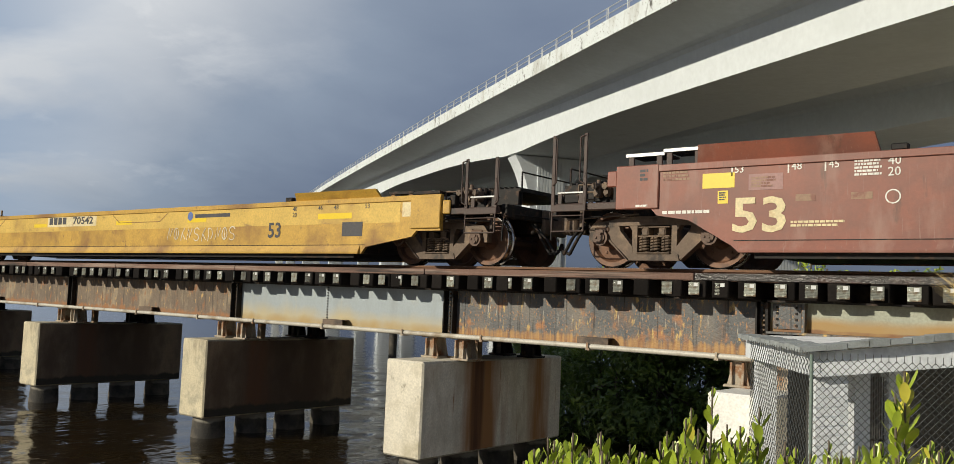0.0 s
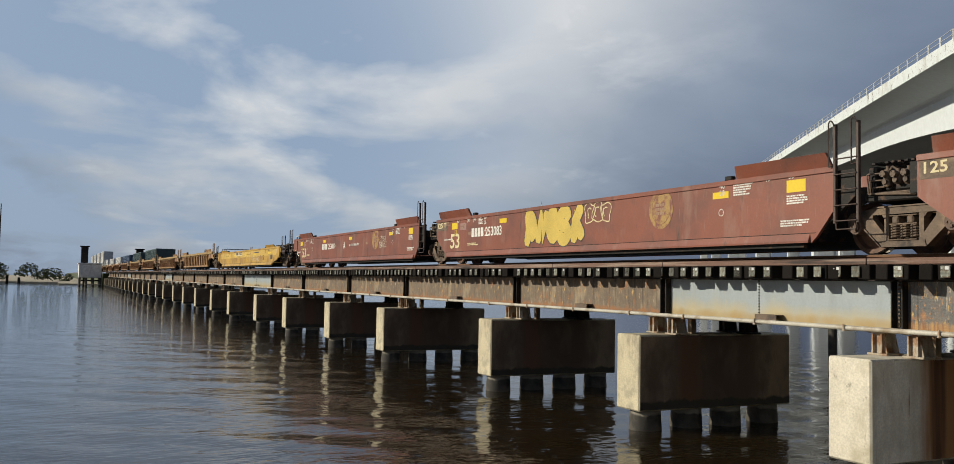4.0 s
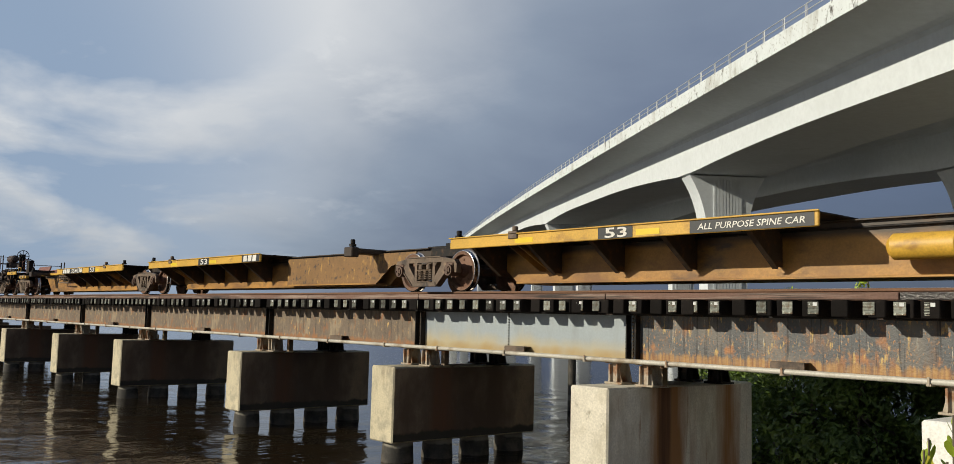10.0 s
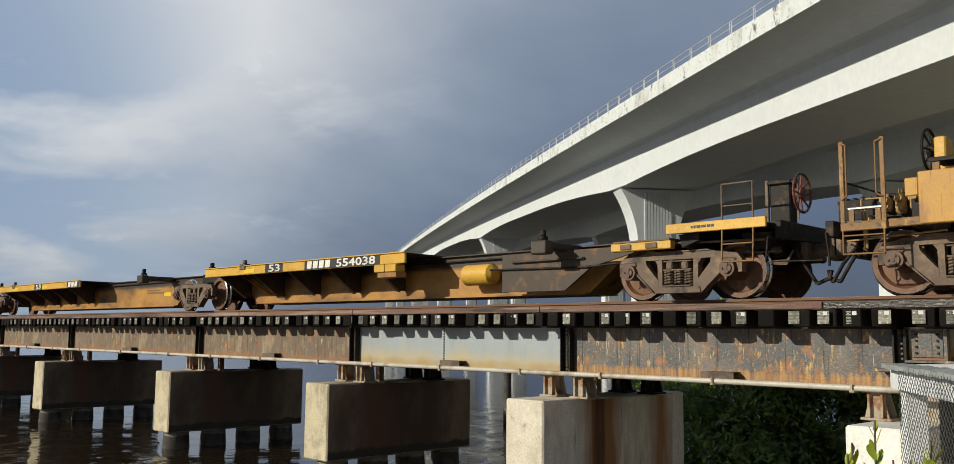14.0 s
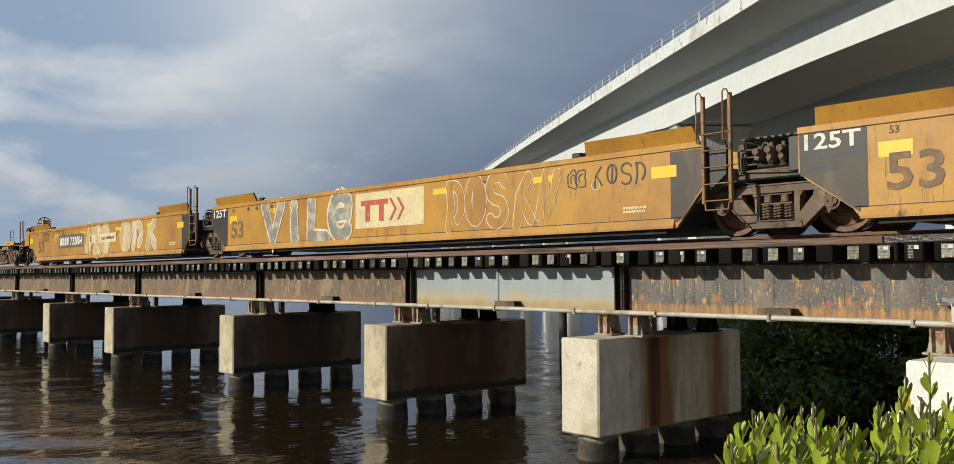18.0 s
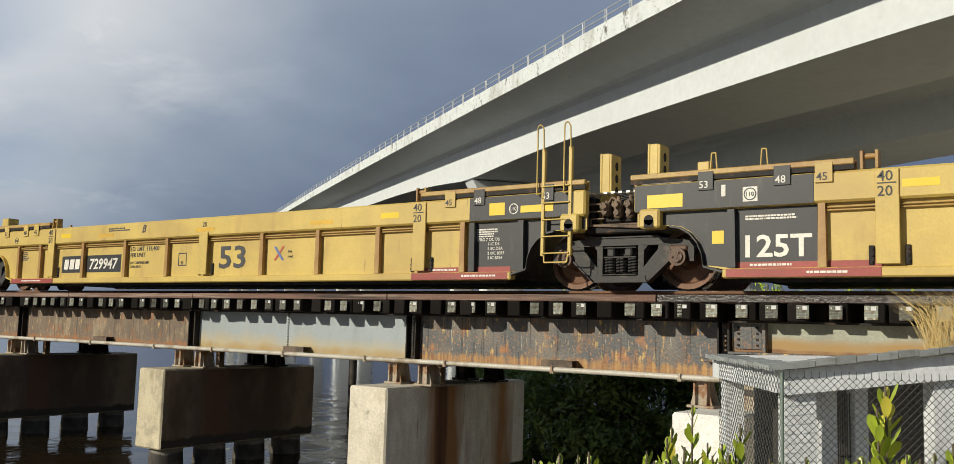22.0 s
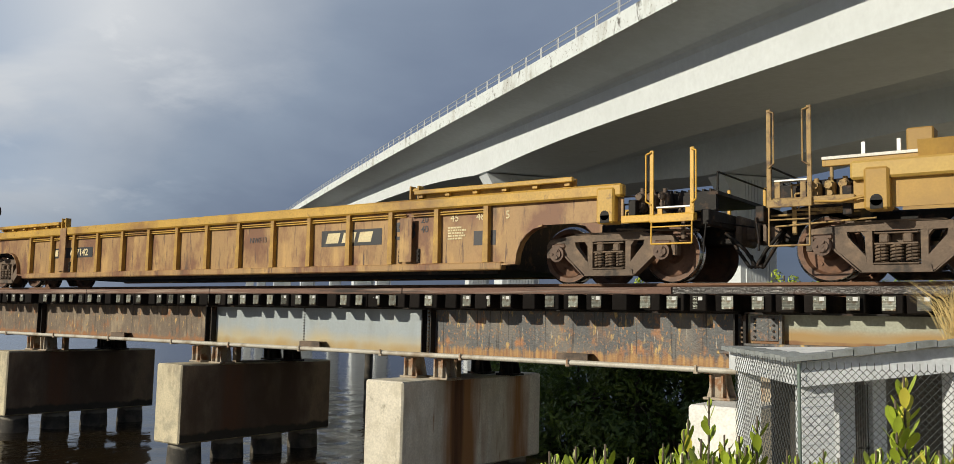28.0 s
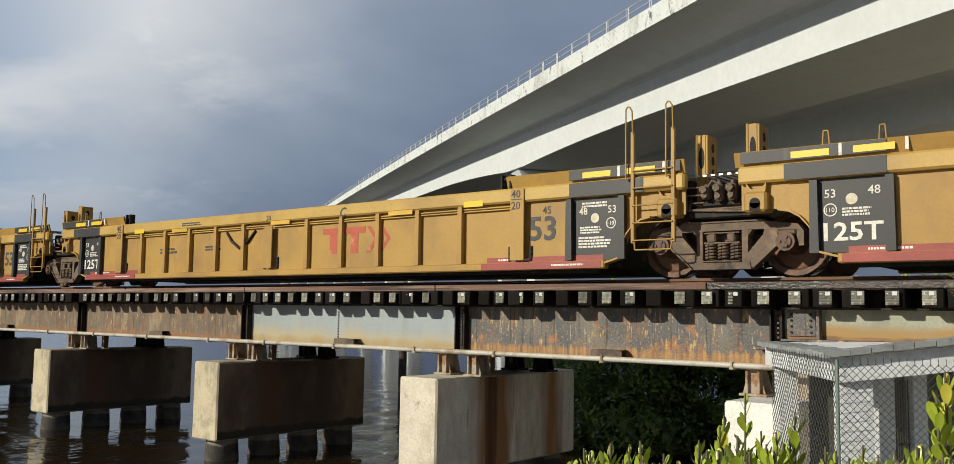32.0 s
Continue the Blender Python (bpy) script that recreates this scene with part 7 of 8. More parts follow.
lettering("A", 0.24, 37.65 + 10.68, 0.75, INK, c, -1.5645)
patch(c, 37.65 + 11.36, 0.63, 37.65 + 14.44, 1.16, BOARD, -1.5565)
blocks(c, 37.65 + 11.5, 0.74, 1.15, 0.32, 4, WHITE, y=-1.560)
lettering("732004", 0.32, 37.65 + 12.8, 0.74, WHITE, c, -1.560, 1.5, 0.2)
graffiti(c, 37.65 + 15.8, 0.75, 37.65 + 17.0, 1.3, None, SPRAY, 30, 3)
for x in DT:
    add_truck(c, x)
coupler_end(c, 0, -1, POST_RUST, M["steel_dark"], wheel=False, p=(0.87, 1.41), gear=GEAR_TAN, seed=43)
coupler_end(c, 56.5, 1, POST_RUST, M["steel_dark"], p=(1.1, 1.65), seed=44)
for x, d in ((0, -1), (56.5, 1)):
    jack_pad(c, x, d, ORANGE, 0.86, 1.53)
    top_grates(c, x, d, 1.50, POST_RUST, M["steel_dark"])
hand_wheel(c, -0.55, -1, -0.7, 1.95, M["steel_dark"])
part("brake_stand", Build().box(-0.45, -0.3, -0.85, -0.55, 1.4, 2.1, 0.02), AMBER, c)
patch(c, 56.36, 1.10, 56.74, 1.40, WHITE, -1.588)
patch(c, 56.38, 1.16, 56.58, 1.38, BLACK, -1.5915)
patch(c, 56.60, 1.16, 56.72, 1.38, BLACK, -1.5915)
patch(c, 56.38, 1.12, 56.72, 1.145, BLACK, -1.5915)
patch(c, 56.24, 0.88, 56.40, 1.06, WHITE, -1.588)


def cross_mark(c, x, z, w):
    for k, (m, d) in enumerate(((LOGO_RED, 1), (BLUE, -1))):
        for j in (0.0, 0.12):
            a, b = (x + j * w, x + w * (0.86 + j)) if d > 0 else (x + w * (0.86 + j), x + j * w)
            part("company_mark", Build().prism([(a, z), (a + 0.12 * w, z), (b + 0.12 * w, z + w), (b, z + w)], -1.4675 - 0.002 * k - 0.001 * (j > 0), -1.466 - 0.002 * k - 0.001 * (j > 0)), m, c, "crossed red and blue bars")


def round_number(c, x, z, y, mat=None):
    part("round_mark", Build().lathe([(0, 0.072), (0.0015, 0.085), (0, 0.087)], 20).mesh("round_mark", mat or WHITE), None, c, at=(x, y, z))
    lettering("110", 0.06, x - 0.055, z - 0.03, mat or WHITE, c, y - 0.002, 0.11)


def black_ends(c, o, n, end, E):
    """Black end panel, numbers and maroon band of one unit's front or rear end at a joint."""
    rear = end == "rear"
    X = (lambda a: o + n - a) if rear else (lambda a: o + a)

    def span(a, b):
        return min(X(a), X(b)), max(X(a), X(b))

    lo, hi = span(0.60, 2.55) if rear else span(0.42, 2.95)
    if not E:
        lo, hi = span(1.05, 2.35)
    part("black_chord", Build().box(lo, hi, -1.5665, -1.5605, 1.105 if E else 1.265, 1.485, 0.002), BLACK, c, "black painted end panel")
    pl, ph = span(1.55, 2.55) if rear else span(1.85, 2.97)
    if not E:
        pl, ph = span(1.45, 2.35)
    part("black_panel", Build().box(pl, ph, -1.4715, -1.4605, 0.28, 1.09 if E else 1.25, 0.003), BLACK, c, "black painted end panel")
    zt = 1.08 if E else 1.24
    for k in ((X(1.55), X(2.5)) if rear else (X(1.85),)) if E else (pl - 0.02, ph + 0.02):
        part("black_rib", Build().prism([(k - 0.06, 0.28), (k + 0.06, 0.28), (k + 0.05, zt), (k - 0.05, zt)], -1.557, -1.474), BLACK, c)
    if E:
        if rear:
            for s, x in (("45", 2.95), ("48", 2.35), ("53", 1.05)):
                part("length_tab", Build().box(X(x) - 0.11, X(x) + 0.11, -1.585, -1.569, 1.36, 1.62, 0.004), YELLOW if s == "45" else BLACK, c)
                lettering(s, 0.10, X(x) - 0.09, 1.39, INK if s == "45" else WHITE, c, -1.5885)
            patch(c, X(2.15), 1.18, X(1.85), 1.38, REFLECT, -1.570, "reflector")
            patch(c, X(1.55), 1.20, X(0.95), 1.31, REFLECT, -1.570, "reflector")
            round_number(c, X(1.68), 1.27, -1.570)
            bars(c, X(2.45), 0.98, 0.45, 0.024, 4, WHITE, y=-1.4745, seed=3)
            for k, s in enumerate(("SPRG 7 OC D5", "7 IC D6", "5 IIC D6A", "2 OC B353", "2 IC B354")):
                lettering(s, 0.05, X(2.45) + (0 if k == 0 else 0.22), 0.78 - k * 0.075, WHITE, c, -1.4745)
        else:
            for s, x in (("53", 1.5), ("48", 2.55), ("45", 3.08)):
                part("length_tab", Build().box(X(x) - 0.11, X(x) + 0.11, -1.585, -1.569, 1.36, 1.62, 0.004), YELLOW if s == "45" else BLACK, c)
                lettering(s, 0.10, X(x) - 0.09, 1.39, INK if s == "45" else WHITE, c, -1.5885)
            patch(c, X(0.62), 1.15, X(1.16), 1.34, REFLECT, -1.570, "reflector")
            patch(c, X(1.72), 1.26, X(1.78), 1.42, WHITE, -1.570, "mark")
            patch(c, X(2.02), 1.17, X(2.22), 1.37, WHITE, -1.5695, "notice")
            round_number(c, X(2.12), 1.27, -1.5735, INK)
            patch(c, X(1.55), 0.62, X(1.72), 0.80, REFLECT, -1.468, "notice")
            lettering("125T", 0.29, X(2.02), 0.43, WHITE, c, -1.4745, 0.88)
            bars(c, X(2.02), 0.99, 0.8, 0.024, 2, WHITE, y=-1.4745, seed=4)
    else:
        a, b = span(0.45, 2.35)
        part("black_board", Build().box(a, b, -1.5715, -1.5655, 1.53, 1.69, 0.002), BLACK, c, "black stripe on the guide board")
        for k in (0.25, 1.0) if rear else (0.7, 1.5):
            patch(c, a + k, 1.55, a + k + 0.5, 1.64, REFLECT, -1.5755, "reflector")
            patch(c, a + k + 0.62, 1.53, a + k + 0.66, 1.69, WHITE, -1.5755, "mark")
        if rear:
            lettering("48", 0.11, pl + 0.13, 0.99, WHITE, c, -1.4745)
            lettering("53", 0.11, ph - 0.25, 1.0, WHITE, c, -1.4745, 0.14)
            round_number(c, ph - 0.2, 0.84, -1.4745)
            bars(c, pl + 0.18, 1.18, 0.5, 0.03, 2, WHITE, y=-1.4745, seed=8)
            bars(c, pl + 0.15, 0.80, 0.40, 0.026, 3, WHITE, y=-1.4745, seed=9)
            bars(c, pl + 0.12, 0.64, 0.64, 0.03, 4, WHITE, y=-1.4745, seed=19)
            part("round_badge", Build().cyl((pl + 0.42, -1.4765, 0.93), (pl + 0.42, -1.4735, 0.93), 0.075, 16), SPRAY, c, "pale round badge")
        else:
            lettering("53", 0.11, pl + 0.10, 1.0, WHITE, c, -1.4745)
            lettering("48", 0.11, ph - 0.26, 1.02, WHITE, c, -1.4745)
            round_number(c, pl + 0.17, 0.84, -1.4745)
            lettering("125T", 0.23, pl + 0.08, 0.44, WHITE, c, -1.4745, 0.74)
            part("round_badge", Build().cyl((pl + 0.44, -1.4765, 0.97), (pl + 0.44, -1.4735, 0.97), 0.075, 16), SPRAY, c, "pale round badge")
            bars(c, pl + 0.32, 0.86, 0.42, 0.026, 3, WHITE, y=-1.4745, seed=11)
    if E:
        arc = [(0.95 + 0.5 * math.sin(q * math.pi / 10), 0.91 - 0.58 * (1 - math.cos(q * math.pi / 10))) for q in range(6)]
        part("black_arch", Build().prism([(X(a), z) for a, z in [(0.44, 0.91), (0.44, 1.095), (1.78, 1.095), (1.78, 0.29)] + arc[::-1]], -1.4645, -1.4605), BLACK, c, "black painted end panel")
    a, b = span(1.78, 3.75 if E else 4.1)
    part("maroon_band", Build().box(a, b, -1.5665, -1.5605, 0.15, 0.262, 0.002), MAROON, c, "maroon lift warning band")
    part("maroon_band", Build().box(a + 0.06, b, -1.4745, -1.4725, 0.272, 0.36), MAROON, c, "maroon lift warning band")
    bars(c, a + 0.3, 0.335, 0.7, 0.03, 1, WHITE, y=-1.477, seed=7)
    bars(c, b - 0.9, 0.225, 0.7, 0.03, 1, WHITE, y=-1.5685, seed=12)


def ribbed_set(label, u, tr, paint, style):
    """E: clean yellow, F: dusty gold, B: tan single car."""
    c = car_thing(label, u, "articulated_well_car" if len(tr) > 2 else "well_car")
    last = len(tr) - 2
    E, B = style == "E", style == "B"
    for i in range(last + 1):
        o, n = tr[i], tr[i + 1] - tr[i]
        fr, rr = "coupler" if i == 0 else "joint", "coupler" if i == last else "joint"
        if E:
            ribs, posts = ((2.0,) if fr == "coupler" else ()) + (3.04, 4.95, 6.65, 8.2, 11.25, 12.8, 14.3, n - 2.7) + ((n - 1.9,) if rr == "coupler" else ()), (3.83 if i else 3.6, 9.48, n - 3.6)
        elif B:
            ribs, posts = tuple(2.05 + (n - 4.1) * k / 14 for k in range(15)), (3.7, n - 3.75)
        else:
            ribs, posts = ((2.2,) if fr == "coupler" else ()) + (4.28, 5.28, 6.26, 7.26, 8.25, 10.30, 11.30, 12.30, 13.30, 14.30) + ((n - 2.2,) if rr == "coupler" else ()), (3.35, 9.14, n - 3.35)
        ribbed_unit(c, o, n, paint, ribs, {"E": TRIM_SHADED, "B": OCHRE, "F": CHORD_GOLD}.get(style), 1.46 if B else 1.50, 0.2 if B else 0.14, fr, rr, 0.20 if B else (0.40 if E else 0.24), posts, "rail" if E or B else "board")
        if not B:
            for end, kind in (("front", fr), ("rear", rr)):
                if kind == "joint":
                    black_ends(c, o, n, end, E)
                else:
                    a, b = (o + 1.78, o + 3.75) if end == "front" else (o + n - 3.75, o + n - 1.78)
                    part("maroon_band", Build().box(a, b, -1.5665, -1.5605, 0.15, 0.262, 0.002), MAROON, c, "maroon lift warning band")
                    bars(c, a + 0.5, 0.225, 1.0, 0.03, 1, WHITE, y=-1.5685, seed=13)
                    if E:
                        for s, x in (("53", 1.4), ("48", 2.35), ("45", 2.85)):
                            xx = o + x if end == "front" else o + n - x
                            part("length_tab", Build().box(xx - 0.11, xx + 0.11, -1.585, -1.569, 1.34, 1.62, 0.004), YELLOW, c)
                            lettering(s, 0.10, xx - 0.09, 1.38, INK, c, -1.5885)
                        xx = o + 0.45 if end == "front" else o + n - 1.0
                        patch(c, xx, 1.16, xx + 0.5, 1.34, REFLECT, -1.563, "reflector")
                        round_number(c, o + 1.9 if end == "front" else o + n - 1.9, 1.24, -1.5635, INK)
                        bars(c, (o + 1.85) if end == "front" else o + n - 2.9, 0.95, 0.55, 0.03, 5, INK, y=-1.463, seed=14)
            for x in (o + (3.24 if not E else 3.72 if i else 3.47), o + n - (3.73 if E else 3.46)):
                lettering("40", 0.13, x, 1.33, INK, c, -1.5895)
                lettering("20", 0.13, x, 1.14, INK, c, -1.5895)
                patch(c, x, 1.295, x + 0.22, 1.31, INK, -1.5895, "mark")
            for k in (4.0, n - 4.5):
                patch(c, o + k, 1.24, o + k + 0.42, 1.34, REFLECT, -1.563, "reflector")
            for k in (5.6, 9.2, 12.6):
                patch(c, o + k, 1.20, o + k + 0.6, 1.28, FADED, -1.563, "faded_tape")
            lettering("BCA"[i], 0.17, o + (7.3 if i == 0 else 11.3), 1.26, INK, c, -1.564, slant=0.3)
            lettering("20", 0.10, o + (9.41 if E else 9.06), 1.30, INK, c, -1.564)
            bars(c, o + 6.0, 1.40, 0.9, 0.03, 2, INK, y=-1.5625, seed=i + 60)
        if i < last:
            x = tr[i + 1]
            joint_end(c, x, paint, M["steel_dark"], False, 0.15 if E else 0.24, wide=0.0 if E else 0.18)
            end_box(c, x - 0.66, paint, 0.16, True)
            end_box(c, x + 0.66, paint, 0.16, True)
            for k in (-0.24, 0.56) if E else (-0.28, 0.50):
                guide_column(c, x + k, paint, 2.12 if k < 0 else 2.20, not E)
                part("guide_column", Build().box(x + k - 0.12, x + k + 0.12, 1.05, 1.4, 1.0, 1.9, 0.02), paint, c)
            part("walkway", Build().box(x - 1.25, x - 0.62, -1.42, -1.0, 1.52, 1.55, 0.005), GRATE, c)
            part("walkway", Build().box(x + 0.55, x + 1.1, -1.42, -1.0, 1.52, 1.55, 0.005), GRATE, c)
            if E:
                part("white_cap", Build().box(x + 0.52, x + 1.30, -1.555, -1.42, 1.502, 1.56, 0.008), WHITE, c, "white-painted cap strip")
                part("cap_post", Build().box(x + 1.35, x + 1.52, -1.50, -1.35, 1.502, 1.78, 0.01), paint, c)
            for k in (1.6, 2.3):
                part("grab_loop", Build().tube([(x + k - 0.05, -1.53, 1.62), (x + k - 0.03, -1.53, 1.88), (x + k + 0.03, -1.53, 1.88), (x + k + 0.05, -1.53, 1.62)], 0.012, 6), paint, c)
    for i, x in enumerate(tr):
        add_truck(c, x, "truck_black" if E else "truck", 1.04 if 0 < i <= last else 1.0)
    if B:
        coupler_end(c, tr[0], -1, AMBER, M["steel_dark"], tall=1.90, p=(0.91, 1.53), rail=1.08, seed=45)
        coupler_end(c, tr[-1], 1, AMBER, M["steel_dark"], tall=1.90, p=(0.91, 1.53), rail=1.08, seed=46)
    else:
        coupler_end(c, tr[0], -1, GEAR_TAN, M["steel_dark"], tall=2.30, p=(0.95, 1.48), foot=0.45, sill=0.98, rail=1.34, gear=GEAR_TAN, seed=47)
        coupler_end(c, tr[-1], 1, GEAR_TAN, M["steel_dark"], tall=2.30, p=(0.95, 1.48), foot=0.45, sill=0.98, rail=1.34, gear=GEAR_TAN, wheel=True, seed=48)
        for x, d in ((tr[0], -1), (tr[-1], 1)):
            lo, hi = min(x + d * 0.80, x - d * 0.42), max(x + d * 0.80, x - d * 0.42)
            part("walkway", Build().box(lo, hi, -1.50, -1.46, 1.555, 1.595, 0.004), WHITE, c, "pale walkway edge")
            g = Build()
            for q in range(9):
                g.box(lo, hi, -1.45 + q * 0.06, -1.437 + q * 0.06, 1.55, 1.585)
            part("walkway_grating", g, M["steel_dark"], c)
            part("walkway_beam", Build().box(lo, hi, -1.48, -1.40, 1.47, 1.554, 0.006), paint, c)
            for k in (0.30, -0.12):
                part("grating_peg", Build().box(x + d * k - 0.025, x + d * k + 0.025, -1.44, -1.40, 1.56, 1.76, 0.004), GRATE, c)
            part("brake_pipe", Build().tube([(x + d * 0.2, -1.52, 1.45), (x + d * 0.25, -1.53, 1.05), (x + d * 0.55, -1.53, 1.0), (x + d * 0.9, -1.5, 1.02)], 0.018, 6), paint, c)
    for x in (tr[0] - 0.12, tr[-1] + 0.18):
        end_box(c, x, OCHRE if B else paint)
    if not B:
        for x in (tr[0] + 0.3, tr[-1] - 0.1):
            part("guide_column", Build().box(x - 0.16, x + 0.16, -1.1, -0.8, 1.46, 1.95, 0.02), paint, c)
    return c


c = ribbed_set("clean yellow three-unit articulated well car with black end panels", 203.0, [0, 18.87, 37.8, 56.65], YELLOW, "E")
for o, x, pane in ((0, 3.95, True), (37.4, 11.8, True)):
    patch(c, o + x, 0.40, o + x + 2.46, 0.80, BLACK, -1.4645)
    blocks(c, o + x + 0.1, 0.48, 0.95, 0.24, 4, WHITE, y=-1.4685)
    lettering("729947", 0.24, o + x + 1.2, 0.48, WHITE, c, -1.4685, 1.15, 0.15)
for o, x, z in ((0, 9.88, 0.44), (18.7, 10.16, 0.44), (37.4, 10.36, 0.43)):
    lettering("53", 0.44, o + x, z, INK, c, -1.466, 0.82)
bar_mark(c, 18.7 + 11.45, 0.55, 0.95, 0.34)
for o, x in ((0, 11.53), (37.4, 6.25)):
    cross_mark(c, o + x, 0.56, 0.27)
    for k, (s1, s2) in enumerate((("next", "load"), ("any", "road"))):
        for q, w in enumerate((s1, s2)):
            lettering(w, 0.055, o + x - 0.32 + 0.72 * k, 0.71 - 0.10 * q, INK, c, -1.466)
for o, x in ((0, 6.77), (18.7, 7.02), (37.4, 7.3)):
    lettering("LD. LMT. 116,400", 0.10, o + x, 0.86, INK, c, -1.466, 1.05)
    lettering("PER UNIT", 0.10, o + x, 0.72, INK, c, -1.466, 0.55)
    lettering("20 FT CONTAINER LIMIT", 0.055, o + x, 0.57, INK, c, -1.466, 0.72)
    lettering("57,500 EACH", 0.055, o + x, 0.48, INK, c, -1.466, 0.42)
    fr = Build()
    for q in ((0, 0.28, 0, 0.02), (0, 0.28, 0.26, 0.28), (0, 0.02, 0.02, 0.26), (0.26, 0.28, 0.02, 0.26)):
        fr.box(o + x + 1.75 + q[0], o + x + 1.75 + q[1], -1.4655, -1.462, 0.5 + q[2], 0.5 + q[3])
    part("plate_mark", fr, INK, c)
    lettering("H", 0.08, o + x + 1.85, 0.53, INK, c, -1.466)
lettering("RWG33B", 0.12, 37.4 + 15.75, 0.84, INK, c, -1.466, 0.62)
patch(c, 37.4 + 16.73, 0.55, 37.4 + 17.3, 0.89, WHITE, -1.4645)
patch(c, 37.4 + 16.76, 0.68, 37.4 + 16.98, 0.86, BLACK, -1.4675)
patch(c, 37.4 + 17.0, 0.68, 37.4 + 17.27, 0.86, BLACK, -1.4675)
patch(c, 37.4 + 16.76, 0.58, 37.4 + 17.27, 0.65, BLACK, -1.4675)

c = ribbed_set("rust-stained tan single-unit well car with closely ribbed sides", 263.5, [0, 18.8], BROWN, "B")
patch(c, 12.83, 0.70, 14.38, 1.0, BLACK, -1.4645)
blocks(c, 12.95, 0.76, 1.25, 0.19, 3, CREAM, y=-1.4685, lean=0.3)
patch(c, 2.9, 0.70, 4.9, 0.95, BLACK, -1.4645)
blocks(c, 3.0, 0.75, 0.7, 0.16, 4, CREAM, y=-1.4685)
lettering("657142", 0.16, 3.9, 0.75, CREAM, c, -1.4685, 0.8)
lettering("53", 0.30, 14.7, 0.78, INK, c, -1.466, 0.48)
lettering("NWF13", 0.11, 10.75, 0.84, INK, c, -1.466, 0.5)
for s, x in (("45", 15.95), ("48", 16.5), ("5", 17.1)):
    lettering(s, 0.13, x, 1.04, CREAM, c, -1.466)
bars(c, 15.9, 0.95, 0.4, 0.03, 5, CREAM, y=-1.466)
patch(c, 16.45, 0.62, 16.9, 0.86, INK, -1.4645)
lettering("20", 0.12, 15.3, 1.05, INK, c, -1.466)
lettering("40", 0.12, 15.3, 0.88, INK, c, -1.466)

c = ribbed_set("dusty gold three-unit articulated well car with black end panels", 286.4, [0, 18.6, 37.5, 56.4], GOLD, "F")
lettering("53", 0.38, 18.6 + 15.72, 0.63, INK, c, -1.466, 0.52)
lettering("45", 0.12, 18.6 + 15.98, 1.05, INK, c, -1.466)
bar_mark(c, 18.6 + 10.72, 0.55, 1.85, 0.50)
lettering("53", 0.38, 15.5, 0.63, INK, c, -1.466, 0.52)
cross_mark(c, 10.62, 0.66, 0.3)
patch(c, 11.75, 0.66, 12.2, 0.82, SPRAY, -1.4645)
patch(c, 3.72, 0.66, 5.32, 0.97, BOARD, -1.4645)
blocks(c, 3.8, 0.73, 0.60, 0.17, 4, WHITE, y=-1.4685)
lettering("789527", 0.17, 4.5, 0.73, WHITE, c, -1.4685, 0.76, 0.15)
for o in (0, 18.6, 37.5):
    bars(c, o + 5.0, 0.85, 0.8, 0.05, 2, INK, y=-1.465, seed=70)
    bars(c, o + 6.8, 0.85, 0.6, 0.04, 2, INK, y=-1.465, seed=71)
part("chain_stain", Build().tube([(18.6 + 7.60, -1.475, 1.12), (18.6 + 7.80, -1.49, 0.92), (18.6 + 8.10, -1.50, 0.75), (18.6 + 8.40, -1.49, 0.92), (18.6 + 8.60, -1.475, 1.12)], 0.03, 6), M["steel_dark"], c)

# cars ahead, running off over the river
BOXES = {"white": material("container_white", (0.6, 0.6, 0.58), 0.5), "blue": material("container_blue", (0.05, 0.09, 0.16), 0.5), "green": material("container_dark", (0.05, 0.085, 0.085), 0.5)}


def containers(c, colour, levels):
    """Corrugated freight containers standing in the well."""
    for lvl in range(levels):
        bx = Build().box(1.9, 16.9, -1.22, 1.22, 0.32 + lvl * 2.62, 2.9 + lvl * 2.62, 0.03)
        for q in range(40):
            bx.box(2.0 + q * 0.37, 2.18 + q * 0.37, -1.245, -1.221, 0.45 + lvl * 2.62, 2.78 + lvl * 2.62)
        part("container", bx, BOXES[colour], c)


u = -35.3
for k in range(4):
    n = 18.8
    paint = BROWN
    c = car_thing(("rusty tan ribbed well car with a dark green container" if k > 1 else "rusty tan ribbed well car far down the trestle"), u - n, "well_car")
    ribbed_unit(c, 0, n, paint, [2.05 + 1.05 * q for q in range(15)], GEAR_TAN, 1.46, 0.2, "coupler", "coupler", 0.2, (), "board")
    for x, d in ((0, -1), (n, 1)):
        add_truck(c, x)
        coupler_end(c, x, d, paint, M["steel_dark"], tall=2.1)
    if k > 1:
        containers(c, "green", 1)
    u -= n + 4.3
for k in range(8):
    n = 18.8
    c = car_thing("well car loaded with stacked freight containers, far down the line", u - n, "well_car")
    ribbed_unit(c, 0, n, BROWN, [2.05 + 1.3 * q for q in range(12)], None, 1.46, 0.2, "coupler", "coupler", 0.2, (), "board")
    for x, d in ((0, -1), (n, 1)):
        add_truck(c, x)
    containers(c, "blue" if k == 0 else "white", 1 if k < 4 else 2)
    u -= n + 4.3

